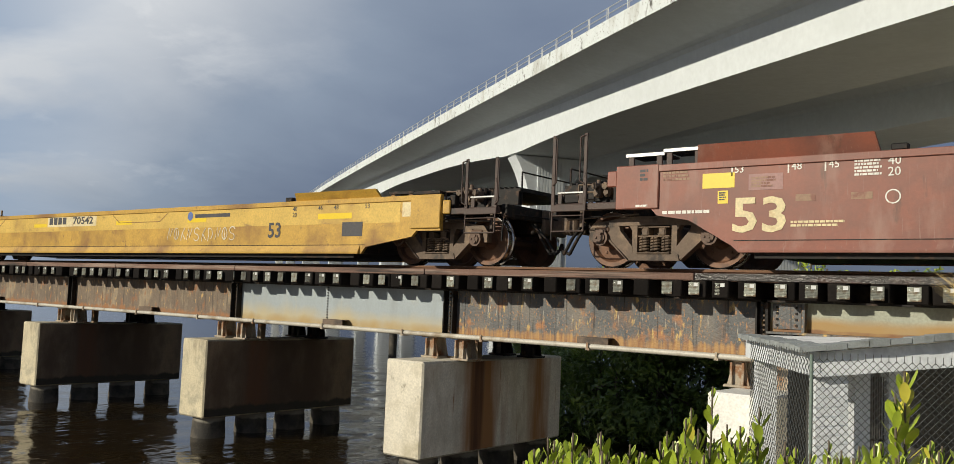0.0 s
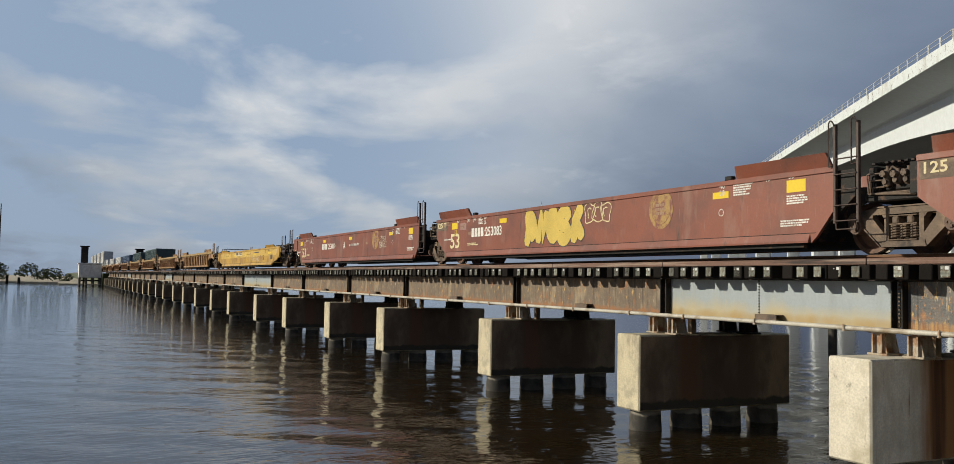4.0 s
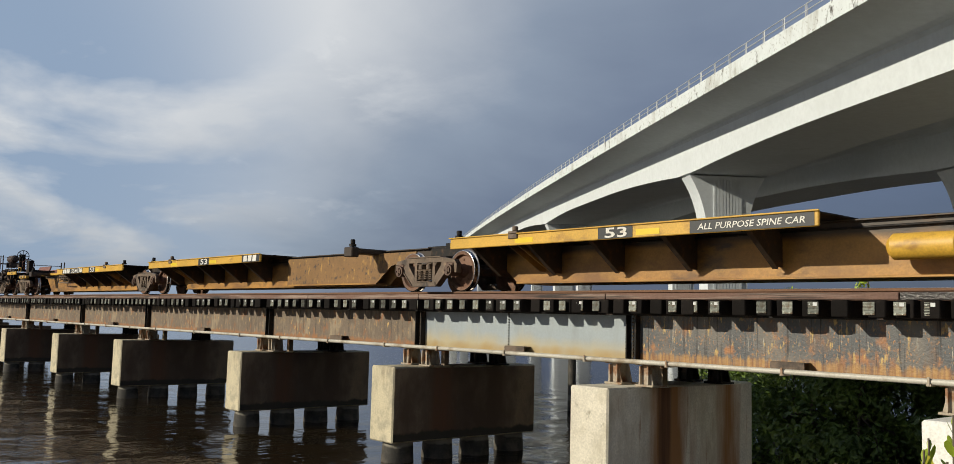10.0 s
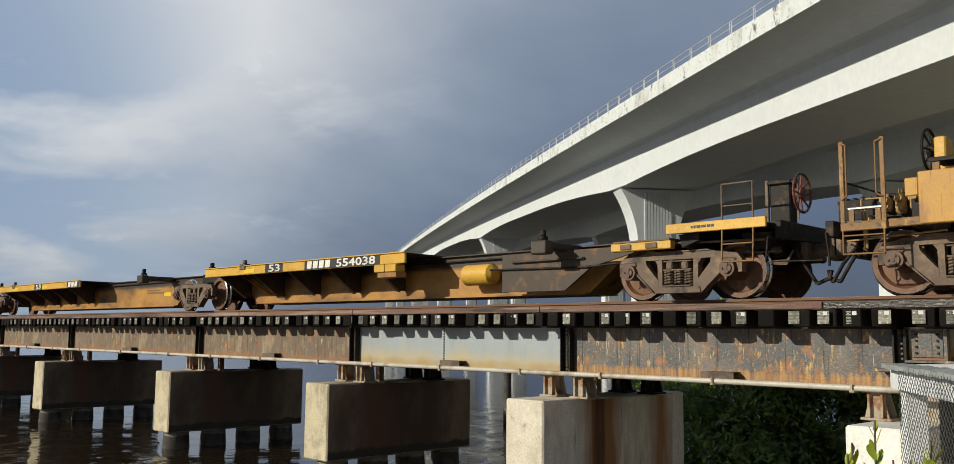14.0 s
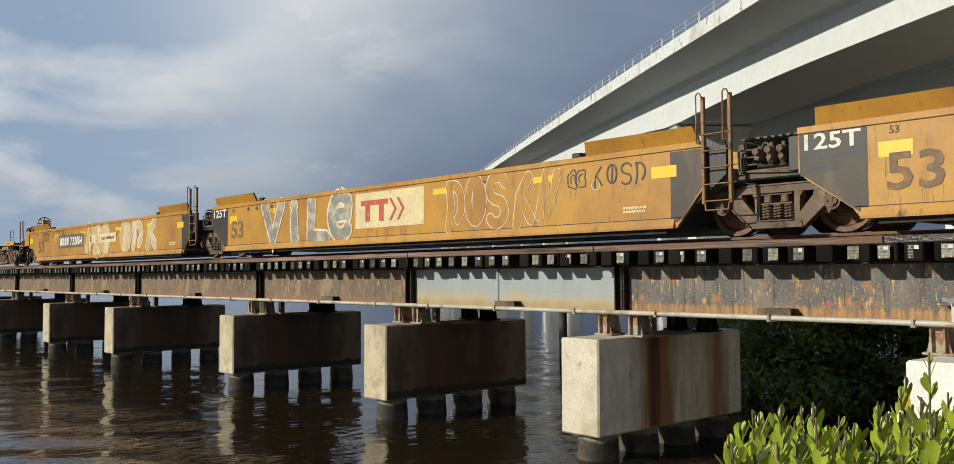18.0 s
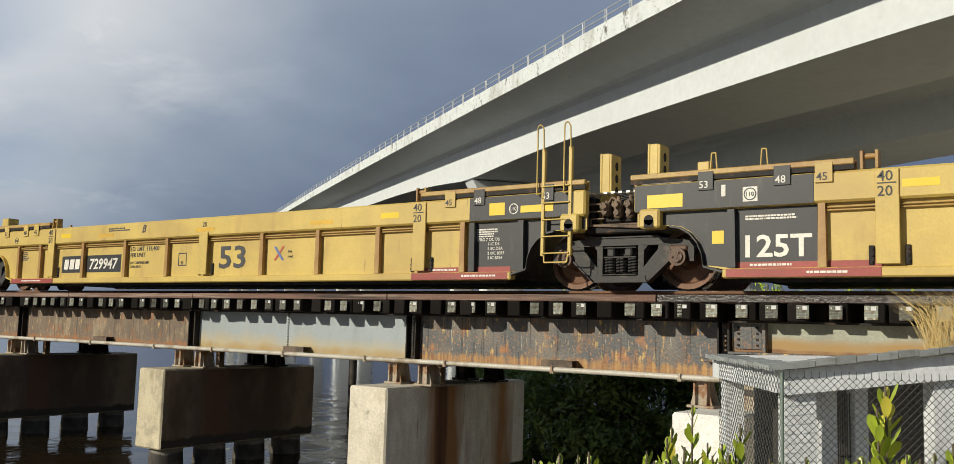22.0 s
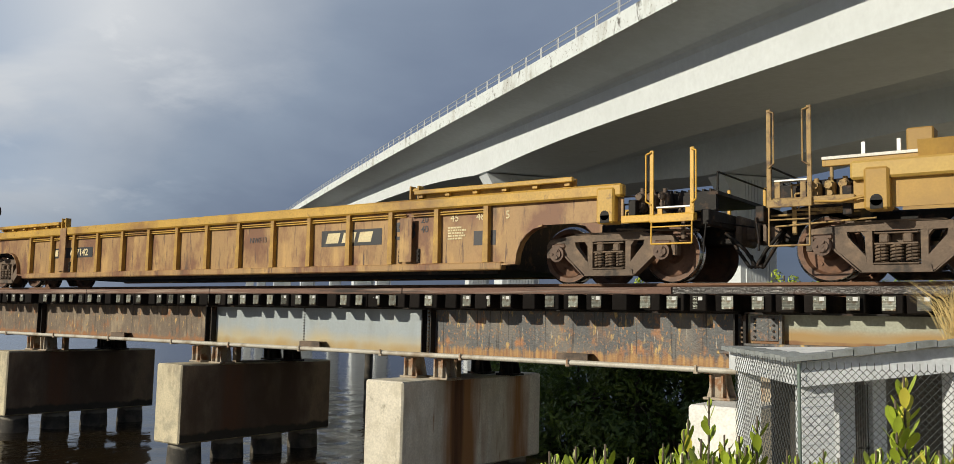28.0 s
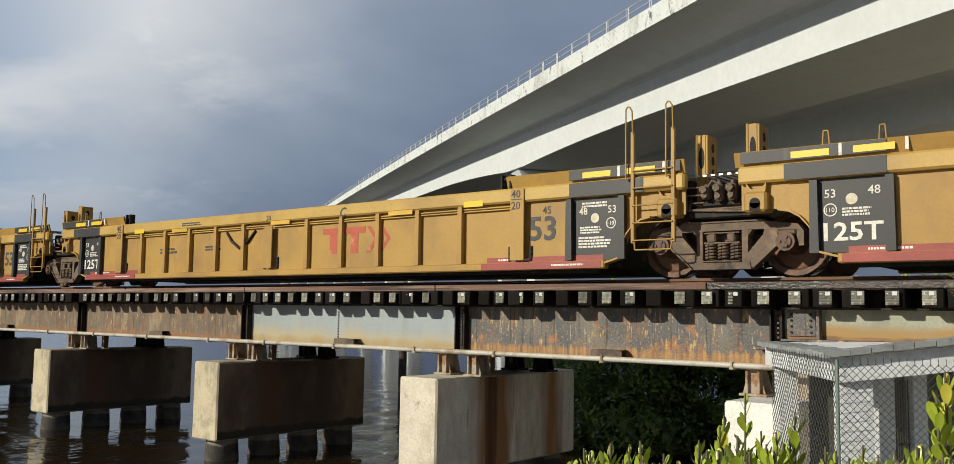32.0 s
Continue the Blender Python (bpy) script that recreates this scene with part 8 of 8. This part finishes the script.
# ---------------------------------------------------------------- ground, far shore, plants
# Kept pale so that it bounces light up onto the viaduct.
M["soil"] = material("sandy_bank_soil", (0.48, 0.42, 0.31), 0.95, spots=[((0.10, 0.105, 0.045), 0.5, 0.58, 0.68, ONE), ((0.36, 0.32, 0.24), 3.0, 0.58, 0.7, ONE)], bump=0.6)
M["leaf"] = material("glossy_young_leaf", (0.34, 0.43, 0.042), 0.36, bump=0, vary=0.25, grain=14.0, random_tint=0.1)
M["leaf_yellow"] = material("yellowing_leaf", (0.62, 0.56, 0.08), 0.4, bump=0, vary=0.2, grain=14.0)
M["mangrove"] = material("dark_mangrove_leaf", (0.125, 0.19, 0.028), 0.45, bump=0, vary=0.5, grain=3.0)
M["tree_far"] = material("far_tree_leaf", (0.045, 0.062, 0.022), 0.7, bump=0, vary=0.5, grain=0.6)
M["bark"] = material("grey_root_bark", (0.12, 0.095, 0.07), 0.85, bump=0.3)
M["straw"] = material("dry_straw_grass", (0.54, 0.40, 0.16), 0.7, bump=0, vary=0.5)
M["shed_white"] = material("chalky_white_board", (0.74, 0.77, 0.80), 0.6, spots=[((0.5, 0.52, 0.52), 2.0, 0.52, 0.75, UP)], bump=0.03)
M["shingle"] = material("grey_asphalt_shingle", (0.27, 0.29, 0.29), 0.9, spots=[((0.2, 0.21, 0.2), 14.0, 0.5, 0.7, ONE)], bump=0.12, grain=120.0, random_tint=0.12)
M["roof_white"] = material("white_roof_felt", (0.86, 0.86, 0.83), 0.7, spots=[((0.6, 0.6, 0.57), 4.0, 0.58, 0.75, ONE)], bump=0.05)
M["wire"] = material("dull_galvanised_wire", (0.075, 0.08, 0.08), 0.55, 0.0, bump=0)
M["fence_post"] = material("green_grey_fence_post", (0.16, 0.21, 0.18), 0.5, bump=0.05)
M["block"] = material("dark_block_wall", (0.10, 0.095, 0.085), 0.8, bump=0.4)


def smooth(a, b, x):
    t = max(0.0, min(1.0, (x - a) / (b - a)))
    return t * t * (3 - 2 * t)


def land(x, y):
    k = smooth(3.0, 7.0, y)
    shore = -4.6 * (1 - k) + -11.0 * k + 0.5 * noise.noise(Vector((x * 0.3, y * 0.3, 1)))
    h = -1.2 + 2.1 * smooth(shore - 1.2, shore + 1.8, x)
    h += 2.15 * smooth(-3.2, -1.8, x) * smooth(4.6, 2.7, abs(y))
    return h + 0.06 * noise.noise(Vector((x * 1.3, y * 1.3, 5)))


# Stretched far out of view as a reflector below the viaduct.
b = Build()
nx, ny = 70, 90
gx = [-16 + 220 * (i / nx) ** 2.4 for i in range(nx + 1)]
gy = [-7 + math.copysign(abs(2 * j / ny - 1) ** 2.2, 2 * j / ny - 1) * 160 for j in range(ny + 1)]
b.add([(x, y, land(x, y)) for x in gx for y in gy], [(i * (ny + 1) + j, (i + 1) * (ny + 1) + j, (i + 1) * (ny + 1) + j + 1, i * (ny + 1) + j + 1) for i in range(nx) for j in range(ny)], True)
tagged(part("ground", b, M["soil"]), "pale sandy river bank with sparse weeds", "bank", kind="structure")


def leaf_mass(name, centres, count, size, mat, parent, seed, flat=0.6, up=0.3):
    """A crown of many small folded leaves scattered through lumpy masses."""
    rng = np.random.RandomState(seed)
    c = np.array(centres)
    which = rng.choice(len(c), count, p=c[:, 3] ** 2 / (c[:, 3] ** 2).sum())
    d = rng.normal(size=(count, 3))
    d /= np.linalg.norm(d, axis=1)[:, None]
    r = rng.uniform(0.25, 1.0, count) ** 0.45
    p = c[which, :3] + d * (r * c[which, 3])[:, None] * np.array([1, 1, flat])
    n = d + rng.normal(scale=0.6, size=(count, 3)) + np.array([0, 0, up])
    n /= np.linalg.norm(n, axis=1)[:, None]
    t = np.cross(n, rng.normal(size=(count, 3)))
    t /= np.linalg.norm(t, axis=1)[:, None]
    s = np.cross(n, t)
    z = size * rng.uniform(0.6, 1.3, count)[:, None]
    v = np.stack([p - t * z, p + s * z * 0.42 + n * z * 0.12, p + t * z, p - s * z * 0.42 + n * z * 0.12], 1).reshape(-1, 3)
    me = bpy.data.meshes.new(name)
    me.from_pydata(v.tolist(), [], [(4 * i, 4 * i + 1, 4 * i + 2, 4 * i + 3) for i in range(count)])
    me.materials.append(mat)
    return part(name, me, None, parent)


rnd = random.Random(4)
for k in range(15):
    x, y = -14.0 + k * 1.35 + rnd.uniform(-0.4, 0.4), 5.4 + rnd.uniform(0, 2.2) + (3.0 if k < 2 else 0)
    tall = 2.7 + 0.12 * k + rnd.uniform(-0.2, 0.4)
    t = thing("mangrove", "dense dark green mangrove on arching prop roots at the water's edge", "mangrove", "mangroves behind the trestle", (x, y, 0))
    roots = Build()
    for q in range(9):
        a = rnd.uniform(0, 6.28)
        e = rnd.uniform(0.6, 1.3)
        roots.tube([(0.1 * math.cos(a), 0.1 * math.sin(a), 1.2), (e * 0.6 * math.cos(a), e * 0.6 * math.sin(a), 0.95), (e * math.cos(a), e * math.sin(a), -0.4)], 0.028, 6)
    part("root_tangle", roots, M["bark"], t)
    part("trunk", Build().cyl((0, 0, 0.6), (0.1, 0, tall * 0.7), 0.09, 8, 0.05), M["bark"], t)
    cs = [(rnd.uniform(-1.4, 1.4), rnd.uniform(-1.3, 1.3), rnd.uniform(0.35, tall - 0.4), rnd.uniform(0.6, 1.0)) for _ in range(20)]
    leaf_mass("crown", cs, 9000, 0.085, M["mangrove"], t, k + 1)
for k in range(9):
    x, y = -4 + k * 4.0, 12 + (k % 3) * 3.5
    t = thing("mangrove", "bushy green mangrove on the bank behind the track", "mangrove", "mangroves behind the trestle", (x, y, 0))
    part("trunk", Build().cyl((0, 0, 0.3), (0.1, 0, 3.2), 0.12, 8, 0.05), M["bark"], t)
    cs = [(rnd.uniform(-1.9, 1.9), rnd.uniform(-1.5, 1.5), rnd.uniform(1.0, 4.0), rnd.uniform(0.6, 1.1)) for _ in range(14)]
    leaf_mass("crown", cs, 3800, 0.10, M["mangrove"], t, k + 31)


for x, z in ((-11.8, 4.2), (-11.05, 4.15), (-9.95, 4.45), (-6.55, 4.42), (-6.2, 4.3), (-5.7, 4.2), (-5.2, 4.15), (-4.6, 4.2), (-3.9, 4.25), (-3.3, 4.2)):
    t = thing("mangrove", "slender green mangrove top rising behind the track", "mangrove", "mangroves behind the trestle", (x, 7.0, 0))
    part("trunk", Build().cyl((0, 0, 0), (0.05, 0, z - 0.2), 0.05, 8, 0.02), M["bark"], t)
    cs = [(rnd.uniform(-0.15, 0.15), rnd.uniform(-0.15, 0.15), z - 0.18 - 0.2 * q, 0.14 + 0.05 * q) for q in range(5)]
    leaf_mass("crown", cs, 420, 0.055, M["leaf"], t, int(z * 100 - x * 10), 0.8)


# young shoots in front of the fence
def shoot(x, y, z0, z1, seed, n=16, size=0.05, joined=False):
    r = random.Random(seed)
    t = thing("mangrove_shrub", "young mangrove shoot with glossy yellow-green leaves", "shrub", "shoots before the fence", (x, y, 0))
    lean = (r.uniform(-0.05, 0.05), r.uniform(-0.05, 0.05))
    part("stem", Build().cyl((0, 0, z0), (lean[0], lean[1], z1), 0.010, 6, 0.004), M["bark"], t)
    tuft = Build()
    for q in range(n):
        f = 1 - 0.42 * (q / n) ** 0.9 * (z1 - z0) / (z1 - z0)
        zz = z1 - 0.48 * (q / n) ** 1.1
        a = q * 2.4 + r.uniform(-0.4, 0.4)
        tilt = 0.35 + 0.75 * q / n + r.uniform(-0.15, 0.2)
        ln = size * r.uniform(0.75, 1.25) * (0.6 if q < 2 else 1.0)
        lf = Build()
        yellow = r.random() < 0.10
        pts = []
        for s, w in ((0.0, 0.06), (0.3, 0.30), (0.62, 0.40), (0.88, 0.27), (1.0, 0.02)):
            pts.append(((-w * ln, 0.10 * w * ln, 2 * s * ln), (0, -0.10 * ln * w, 2 * s * ln), (w * ln, 0.10 * w * ln, 2 * s * ln)))
        lf.add([p for row in pts for p in row], [f4 for i in range(4) for f4 in ((3 * i, 3 * i + 1, 3 * i + 4, 3 * i + 3), (3 * i + 1, 3 * i + 2, 3 * i + 5, 3 * i + 4))], True)
        if joined:
            m = pose(lean[0] * f, lean[1] * f, zz - 0.05, -math.degrees(tilt), 0, math.degrees(a))
            tuft.add([m @ Vector(p) for p in lf.v], lf.f, True)
            continue
        ob = part("leaf", lf, M["leaf_yellow"] if yellow else M["leaf"], t, at=(lean[0] * f, lean[1] * f, zz - 0.05))
        ob.rotation_euler = (-tilt, 0, a)
    if joined:
        tagged(part("foliage", tuft, M["leaf"], t), kind="stuff")


SHOOTS = [(11.3, 3.1, -2.9, 30), (11.6, 3.12, -4.2, 26), (22.9, 3.8, -4.6, 16), (20.4, 3.6, -5.6, 18), (23.4, 3.9, -5.9, 18)]
rs = random.Random(8)
for k in range(112):
    az = -4 + 36.5 * (k + rs.uniform(0.1, 0.9)) / 112
    el = -6.2 if az < 13 else -7.3 if az < 19.5 else -6.8 if az < 25 else -8.1
    SHOOTS.append((az, rs.uniform(2.9, 4.3), el - rs.uniform(-0.3, 2.2), rs.randint(15, 22)))
for k in range(130):
    az = -4 + 38 * (k + rs.uniform(0.1, 0.9)) / 130
    el = -6.9 if az < 13 else -8.0 if az < 19.5 else -7.4 if az < 25 else -8.7
    SHOOTS.append((az, rs.uniform(2.9, 4.6), el - rs.uniform(0.0, 2.6), rs.randint(24, 34)))
for i, (az, d, el, n) in enumerate(SHOOTS):
    a = radians(az)
    shoot(0.05 - d * math.sin(a), -13.4 + d * math.cos(a), 1.0, 3.13 + d * math.tan(radians(el)), i + 3, n, 0.039, i > 85)

# dry grass on the embankment shoulder
gb = Build()
for q in range(850):
    x, y = -1.72 + 1.9 * rnd.random() ** 1.3, -2.35 + rnd.uniform(-0.3, 0.3)
    z = land(x, y) - 0.05
    a, ln = rnd.uniform(-1.0, 0.7), rnd.uniform(0.35, 0.72)
    dx, dy = 0.75 * ln * a - 0.08 * ln, rnd.uniform(-0.3, 0.3) * ln
    p = [(x, y, z), (x + dx * 0.4, y + dy * 0.4, z + ln * 0.62), (x + dx, y + dy, z + ln * 0.95)]
    for s, e, w0, w1 in ((p[0], p[1], 0.0026, 0.002), (p[1], p[2], 0.002, 0.0006)):
        gb.add([(s[0] - w0, s[1], s[2]), (s[0] + w0, s[1], s[2]), (e[0] + w1, e[1], e[2]), (e[0] - w1, e[1], e[2])], [(0, 1, 2, 3)])
tagged(part("dry_grass", gb, M["straw"]), "tuft of dry golden grass beside the track", "grass", kind="stuff")

# far shore: woods, lift bridge, buildings
b = Build()
b.box(-900, -290, -700, -12, -1, 0.5).box(-900, -262, -12, 900, -1, 0.4)
tagged(part("far_bank", b, M["soil"]), "low far bank of the river", "bank", kind="structure")
tagged(part("far_embankment", Build().prism([(-246, -1), (-242, 3.27), (-900, 3.27), (-900, -1)], -2.2, 2.2), M["tree_far"]), "dark overgrown rail embankment across the river", "embankment", kind="structure")
cs = [(-300 - rnd.uniform(0, 40), -11 - k * 3.2 + rnd.uniform(-2, 2), rnd.uniform(1.0, 5.0), rnd.uniform(2.2, 3.6)) for k in range(150)]
wood = leaf_mass("far_woods", cs, 26000, 0.55, M["tree_far"], None, 77)
tagged(wood, "dense green wood along the far shore", "woods", kind="stuff")
h = thing("control_house", "small white lift-bridge control house on dark piles", "building", at=(-250, -5.4, 0))
part("wall", Build().box(-3, 3, -2.2, 3.1, 2.1, 5.5, 0.08), M["concrete_white"], h)
part("roof", Build().box(-3.3, 3.3, -2.5, 3.4, 5.5, 5.8, 0.08), M["concrete_white"], h)
for x in (-2.6, 2.6):
    for y in (-1.9, -0.4, 1.2, 2.8):
        part("leg", Build().cyl((x, y, -1), (x, y, 2.12), 0.28, 10), M["pile"], h)
    part("brace", Build().box(x - 0.1, x + 0.1, -2.1, 3.0, 1.2, 1.5), M["tie"], h)
for x, y, z in ((-254, -6.2, 10.0), (-252, 7.0, 9.6)):
    t = thing("lift_tower", "dark steel counterweight tower of the lift bridge", "bridge tower", at=(x, y, 0))
    part("counterweight", Build().box(-1.2, 1.2, -0.85, 0.85, z - 4.2, z, 0.1), M["steel_dark"], t)
    part("cap", Build().box(-1.35, 1.35, -1.15, 1.15, z + 0.001, z + 0.25, 0.05), M["steel_dark"], t)
    for k in (-0.9, 0.9):
        part("leg", Build().box(k - 0.2, k + 0.2, -0.2, 0.2, -1, z - 4.2), M["steel_dark"], t)
for k in range(14):
    y = -22 - k * 3.0
    t = thing("mooring_pile", "dark timber pile off the far shore", "pile", "piles off the far shore", (-284 - (k % 3), y, 0))
    part("shaft", Build().cyl((0, 0, -1), (0, 0, 1.7 + (k % 3) * 0.5), 0.35, 8), M["tie"], t)
t = thing("lattice_mast", "tall thin lattice mast on the far shore", "mast", at=(-340, -30, 0))
part("shaft", Build().cyl((0, 0, 0), (0, 0, 26), 0.3, 6, 0.15).box(-2, 2, -0.1, 0.1, 22, 22.3), M["steel_dark"], t)
for x, y, n in ((-9.7, 9.0, 3.1), (-17.0, 14.5, 3.1), (-16.2, 9.5, 2.6), (-22, 10, 3.2)):
    t = thing("mooring_pile", "weathered timber pile standing in the water behind the trestle", "pile", "piles behind the trestle", (x, y, 0))
    part("shaft", Build().cyl((0, 0, -1), (0, 0, n - 0.5), 0.14, 10), M["pile"], t)

# ---------------------------------------------------------------- shelter and fence on the near bank
SC = Vector((-1.765, -7.475, 0))
SA, SR = Vector((-0.56, 0.83, 0)).normalized(), Vector((0.83, 0.56, 0)).normalized()


def sp(a, r, z):
    p = SC + SA * a + SR * r
    return (p.x, p.y, z)


def slab(b, a0, a1, r0, r1, z0, z1, rise=0.0):
    """A board in the shelter's own axes; rise lifts it along the gable."""
    v = [sp(a, r, z + rise * r * (1 - a / 2.0)) for a in (a0, a1) for r in (r0, r1) for z in (z0, z1)]
    return b.add(v, [(0, 1, 3, 2), (4, 6, 7, 5), (0, 4, 5, 1), (2, 3, 7, 6), (0, 2, 6, 4), (1, 5, 7, 3)])


EZ, RISE = 2.875, 0.118
sh = thing("shelter", "small white-painted shelter with a grey shingle roof", "shelter")
part("roof", slab(Build(), -0.10, 1.70, -0.10, 2.6, EZ + 0.035, EZ + 0.060, RISE), M["roof_white"], sh)
for k in range(14):
    part("shingle", slab(Build(), -0.14 + k * 0.13, -0.002 + k * 0.13 - 0.016, -0.14, 0.02, EZ + 0.030 + 0.004 * (k % 2), EZ + 0.064 + 0.004 * (k % 3), RISE), M["shingle"], sh)
for k in range(20):
    part("shingle", slab(Build(), -0.14, 0.02, 0.022 + k * 0.13, 0.146 + k * 0.13, EZ + 0.028 + 0.005 * (k % 2), EZ + 0.066 + 0.005 * (k % 3), RISE), M["shingle"], sh)
part("fascia", slab(Build(), -0.05, 1.75, -0.06, -0.02, EZ - 0.125, EZ + 0.022, RISE), M["shed_white"], sh)
part("fascia", slab(Build(), -0.06, -0.02, -0.019, 2.5, EZ - 0.14, EZ + 0.018, RISE), M["shed_white"], sh)
for a, r, w in ((0.0, 0.0, 0.20), (1.55, 0.0, 0.15), (0.35, 0.36, 0.10), (0.35, 0.58, 0.09), (0.0, 0.95, 0.18), (0.0, 2.1, 0.15)):
    part("post", slab(Build(), a, a + 0.15, r, r + w, 0.85, EZ - 0.02), M["shed_white"], sh)
part("beam", slab(Build(), 0.15, 1.55, 0.0, 0.12, EZ - 0.14, EZ + 0.0), M["shed_white"], sh)
part("back_wall", slab(Build(), 1.72, 1.80, 0.3, 2.5, 0.85, EZ - 0.05), M["block"], sh)
part("side_wall", slab(Build(), 0.6, 1.7, 2.4, 2.48, 0.85, EZ + 0.2), M["block"], sh)
for k in range(7):
    part("door_bar", Build().cyl(sp(0.42, 0.475 + k * 0.016, 0.9), sp(0.42, 0.475 + k * 0.016, EZ - 0.15), 0.005, 6), M["steel_dark"], sh)
for z in (1.2, 1.75, 2.3):
    part("door_rail", Build().cyl(sp(0.42, 0.465, z), sp(0.42, 0.578, z), 0.008, 6), M["steel_dark"], sh)

fc = thing("chain_link_fence", "dull chain-link fence with bare wire ends, before the shelter", "fence")
FC = SC + Vector((0.17, -0.62, 0))
FTOP, FLOW = 2.88, 0.95


def fence_run(along, length, half=0.0215):
    """Zigzag wires that hook into one another."""
    n = int(length / half)
    w = Build()
    for i in range(n):
        pts = []
        z, k = FTOP, 0
        while z > FLOW:
            q = FC + along * ((i + (k + i) % 2) * half)
            pts.append((q.x, q.y + 0.003 * (k % 2), z))
            z -= half
            k += 1
        for p, q in zip(pts, pts[1:]):
            w.cyl(p, q, 0.0022, 3, caps=False)
        if i % 2:
            q = FC + along * ((i + (i % 2)) * half)
            w.cyl((q.x, q.y, FTOP - 0.01), (q.x, q.y, FTOP + 0.035), 0.0026, 4)
    tagged(part("wire_mesh", w, M["wire"], fc), kind="stuff")


fence_run(SA, 1.55, 0.030)
fence_run(SR, 2.6)
for a, r in ((0, 0), (0, 1.05), (0, 2.6)):
    q = FC + SA * a + SR * r
    part("post", Build().cyl((q.x, q.y, 0.8), (q.x, q.y, FTOP + 0.02), 0.010, 12), M["fence_post"], fc)

# ---------------------------------------------------------------- track
tr = thing("track", "railway track on creosoted timber ties across the trestle", "track")
for y in (-0.755, 0.755):
    prof = [(-0.07, 3.535), (0.07, 3.535), (0.065, 3.552), (0.012, 3.57), (0.010, 3.665), (0.036, 3.672), (0.036, 3.703), (0.028, RAIL), (-0.028, RAIL), (-0.036, 3.703), (-0.036, 3.672), (-0.010, 3.665), (-0.012, 3.57), (-0.065, 3.552)]
    part("rail", Build().prism([(y + a, z) for a, z in prof], -700, 30, "x"), M["rail_side"], tr)
    part("rail_head", Build().box(-330, 30, y - 0.026, y + 0.026, RAIL + 0.0005, RAIL + 0.002), M["rail_top"], tr)
for y in (-0.42, 0.42):
    part("guard_rail", Build().prism([(y + a * 0.8, 3.535 + (z - 3.535) * 0.8) for a, z in prof], -330, 14, "x"), M["rail_side"], tr)
x = 6.0
k = 0
while x > -120:
    n = 4.6 + 1.3 * rnd.random()
    for y in (-1.36, 1.36):
        part("guard_timber", Build().box(x - n, x - 0.015, y - 0.10, y + 0.10, 3.523, 3.625 + 0.006 * rnd.random(), 0.008), M["guard_wet"] if x > -3.5 else M["guard"], tr)
    x -= n
part("guard_timber", Build().box(-244, -120, -1.46, -1.26, 3.523, 3.625).box(-244, -120, 1.26, 1.46, 3.523, 3.625), M["guard"], tr)
tie_me = [Build().box(-0.115 - 0.006 * q, 0.115, -1.53 - 0.02 * q, 1.53, 3.282, 3.522 - 0.003 * q, 0.012).mesh("tie", M["tie"]) for q in range(3)]
ridge = [(-1.565, 3.495), (-1.565, 3.315)]
for q in range(9):
    ridge += [(-1.574, 3.318 + q * 0.0195), (-1.579, 3.322 + q * 0.0195), (-1.579, 3.331 + q * 0.0195), (-1.574, 3.335 + q * 0.0195)]
tag = Build().prism(ridge, -0.080, 0.080, "x")
label_me = Build().box(0.0, 0.06, -1.5835, -1.581, 3.435, 3.485).box(-0.06, -0.045, -1.5835, -1.581, 3.45, 3.465).mesh("tie_label", M["tie_label"])
tag_me = tag.mesh("tie_plate", M["tie_tag"])
x, k = 5.6, 0
far = Build()
while x > -243:
    if k < 300:
        o = part("tie", tie_me[k % 3], None, tr, at=(x, 0.0, 0))
        o.rotation_euler = (0, radians(rnd.uniform(-1.5, 1.5)), radians(rnd.uniform(-1.2, 1.2)))
        o.location.y = rnd.uniform(-0.02, 0.03)
        if x < -120 or x > -7 or rnd.random() < 0.78:
            tp = part("tie_plate", tag_me, None, tr, at=(x + rnd.uniform(-0.015, 0.015), rnd.uniform(0.0, 0.015), 0))
            if k < 90 and rnd.random() < 0.6:
                part("tie_label", label_me, None, tp)
    else:
        far.box(x - 0.115, x + 0.115, -1.53, 1.53, 3.282, 3.522)
    x -= 0.405
    k += 1
tagged(part("far_ties", far, M["tie"], tr), kind="stuff")


# ---------------------------------------------------------------- what moves
def motions():
    times = [2.0 * k for k in range(17)]
    for c, u in TRAIN:
        walk(c, [(t, pose(u - train_gone(t), 0, RAIL)) for t in times])
    turns = [k / FPS for k in range(32 * FPS + 1)]
    for axles, ax in ((FRONT_AXLES, -0.9), (REAR_AXLES, 0.9)):
        lead = axles[0]
        walk(lead, [(t, pose(ax, 0, 0.457, 0, -math.degrees(train_gone(t) / 0.457), 0)) for t in turns])
        for o in axles[1:]:
            o.rotation_mode = "QUATERNION"
            keys = o.animation_data_create()
            keys.action = lead.animation_data.action
            keys.action_slot = lead.animation_data.action_slot


motions()
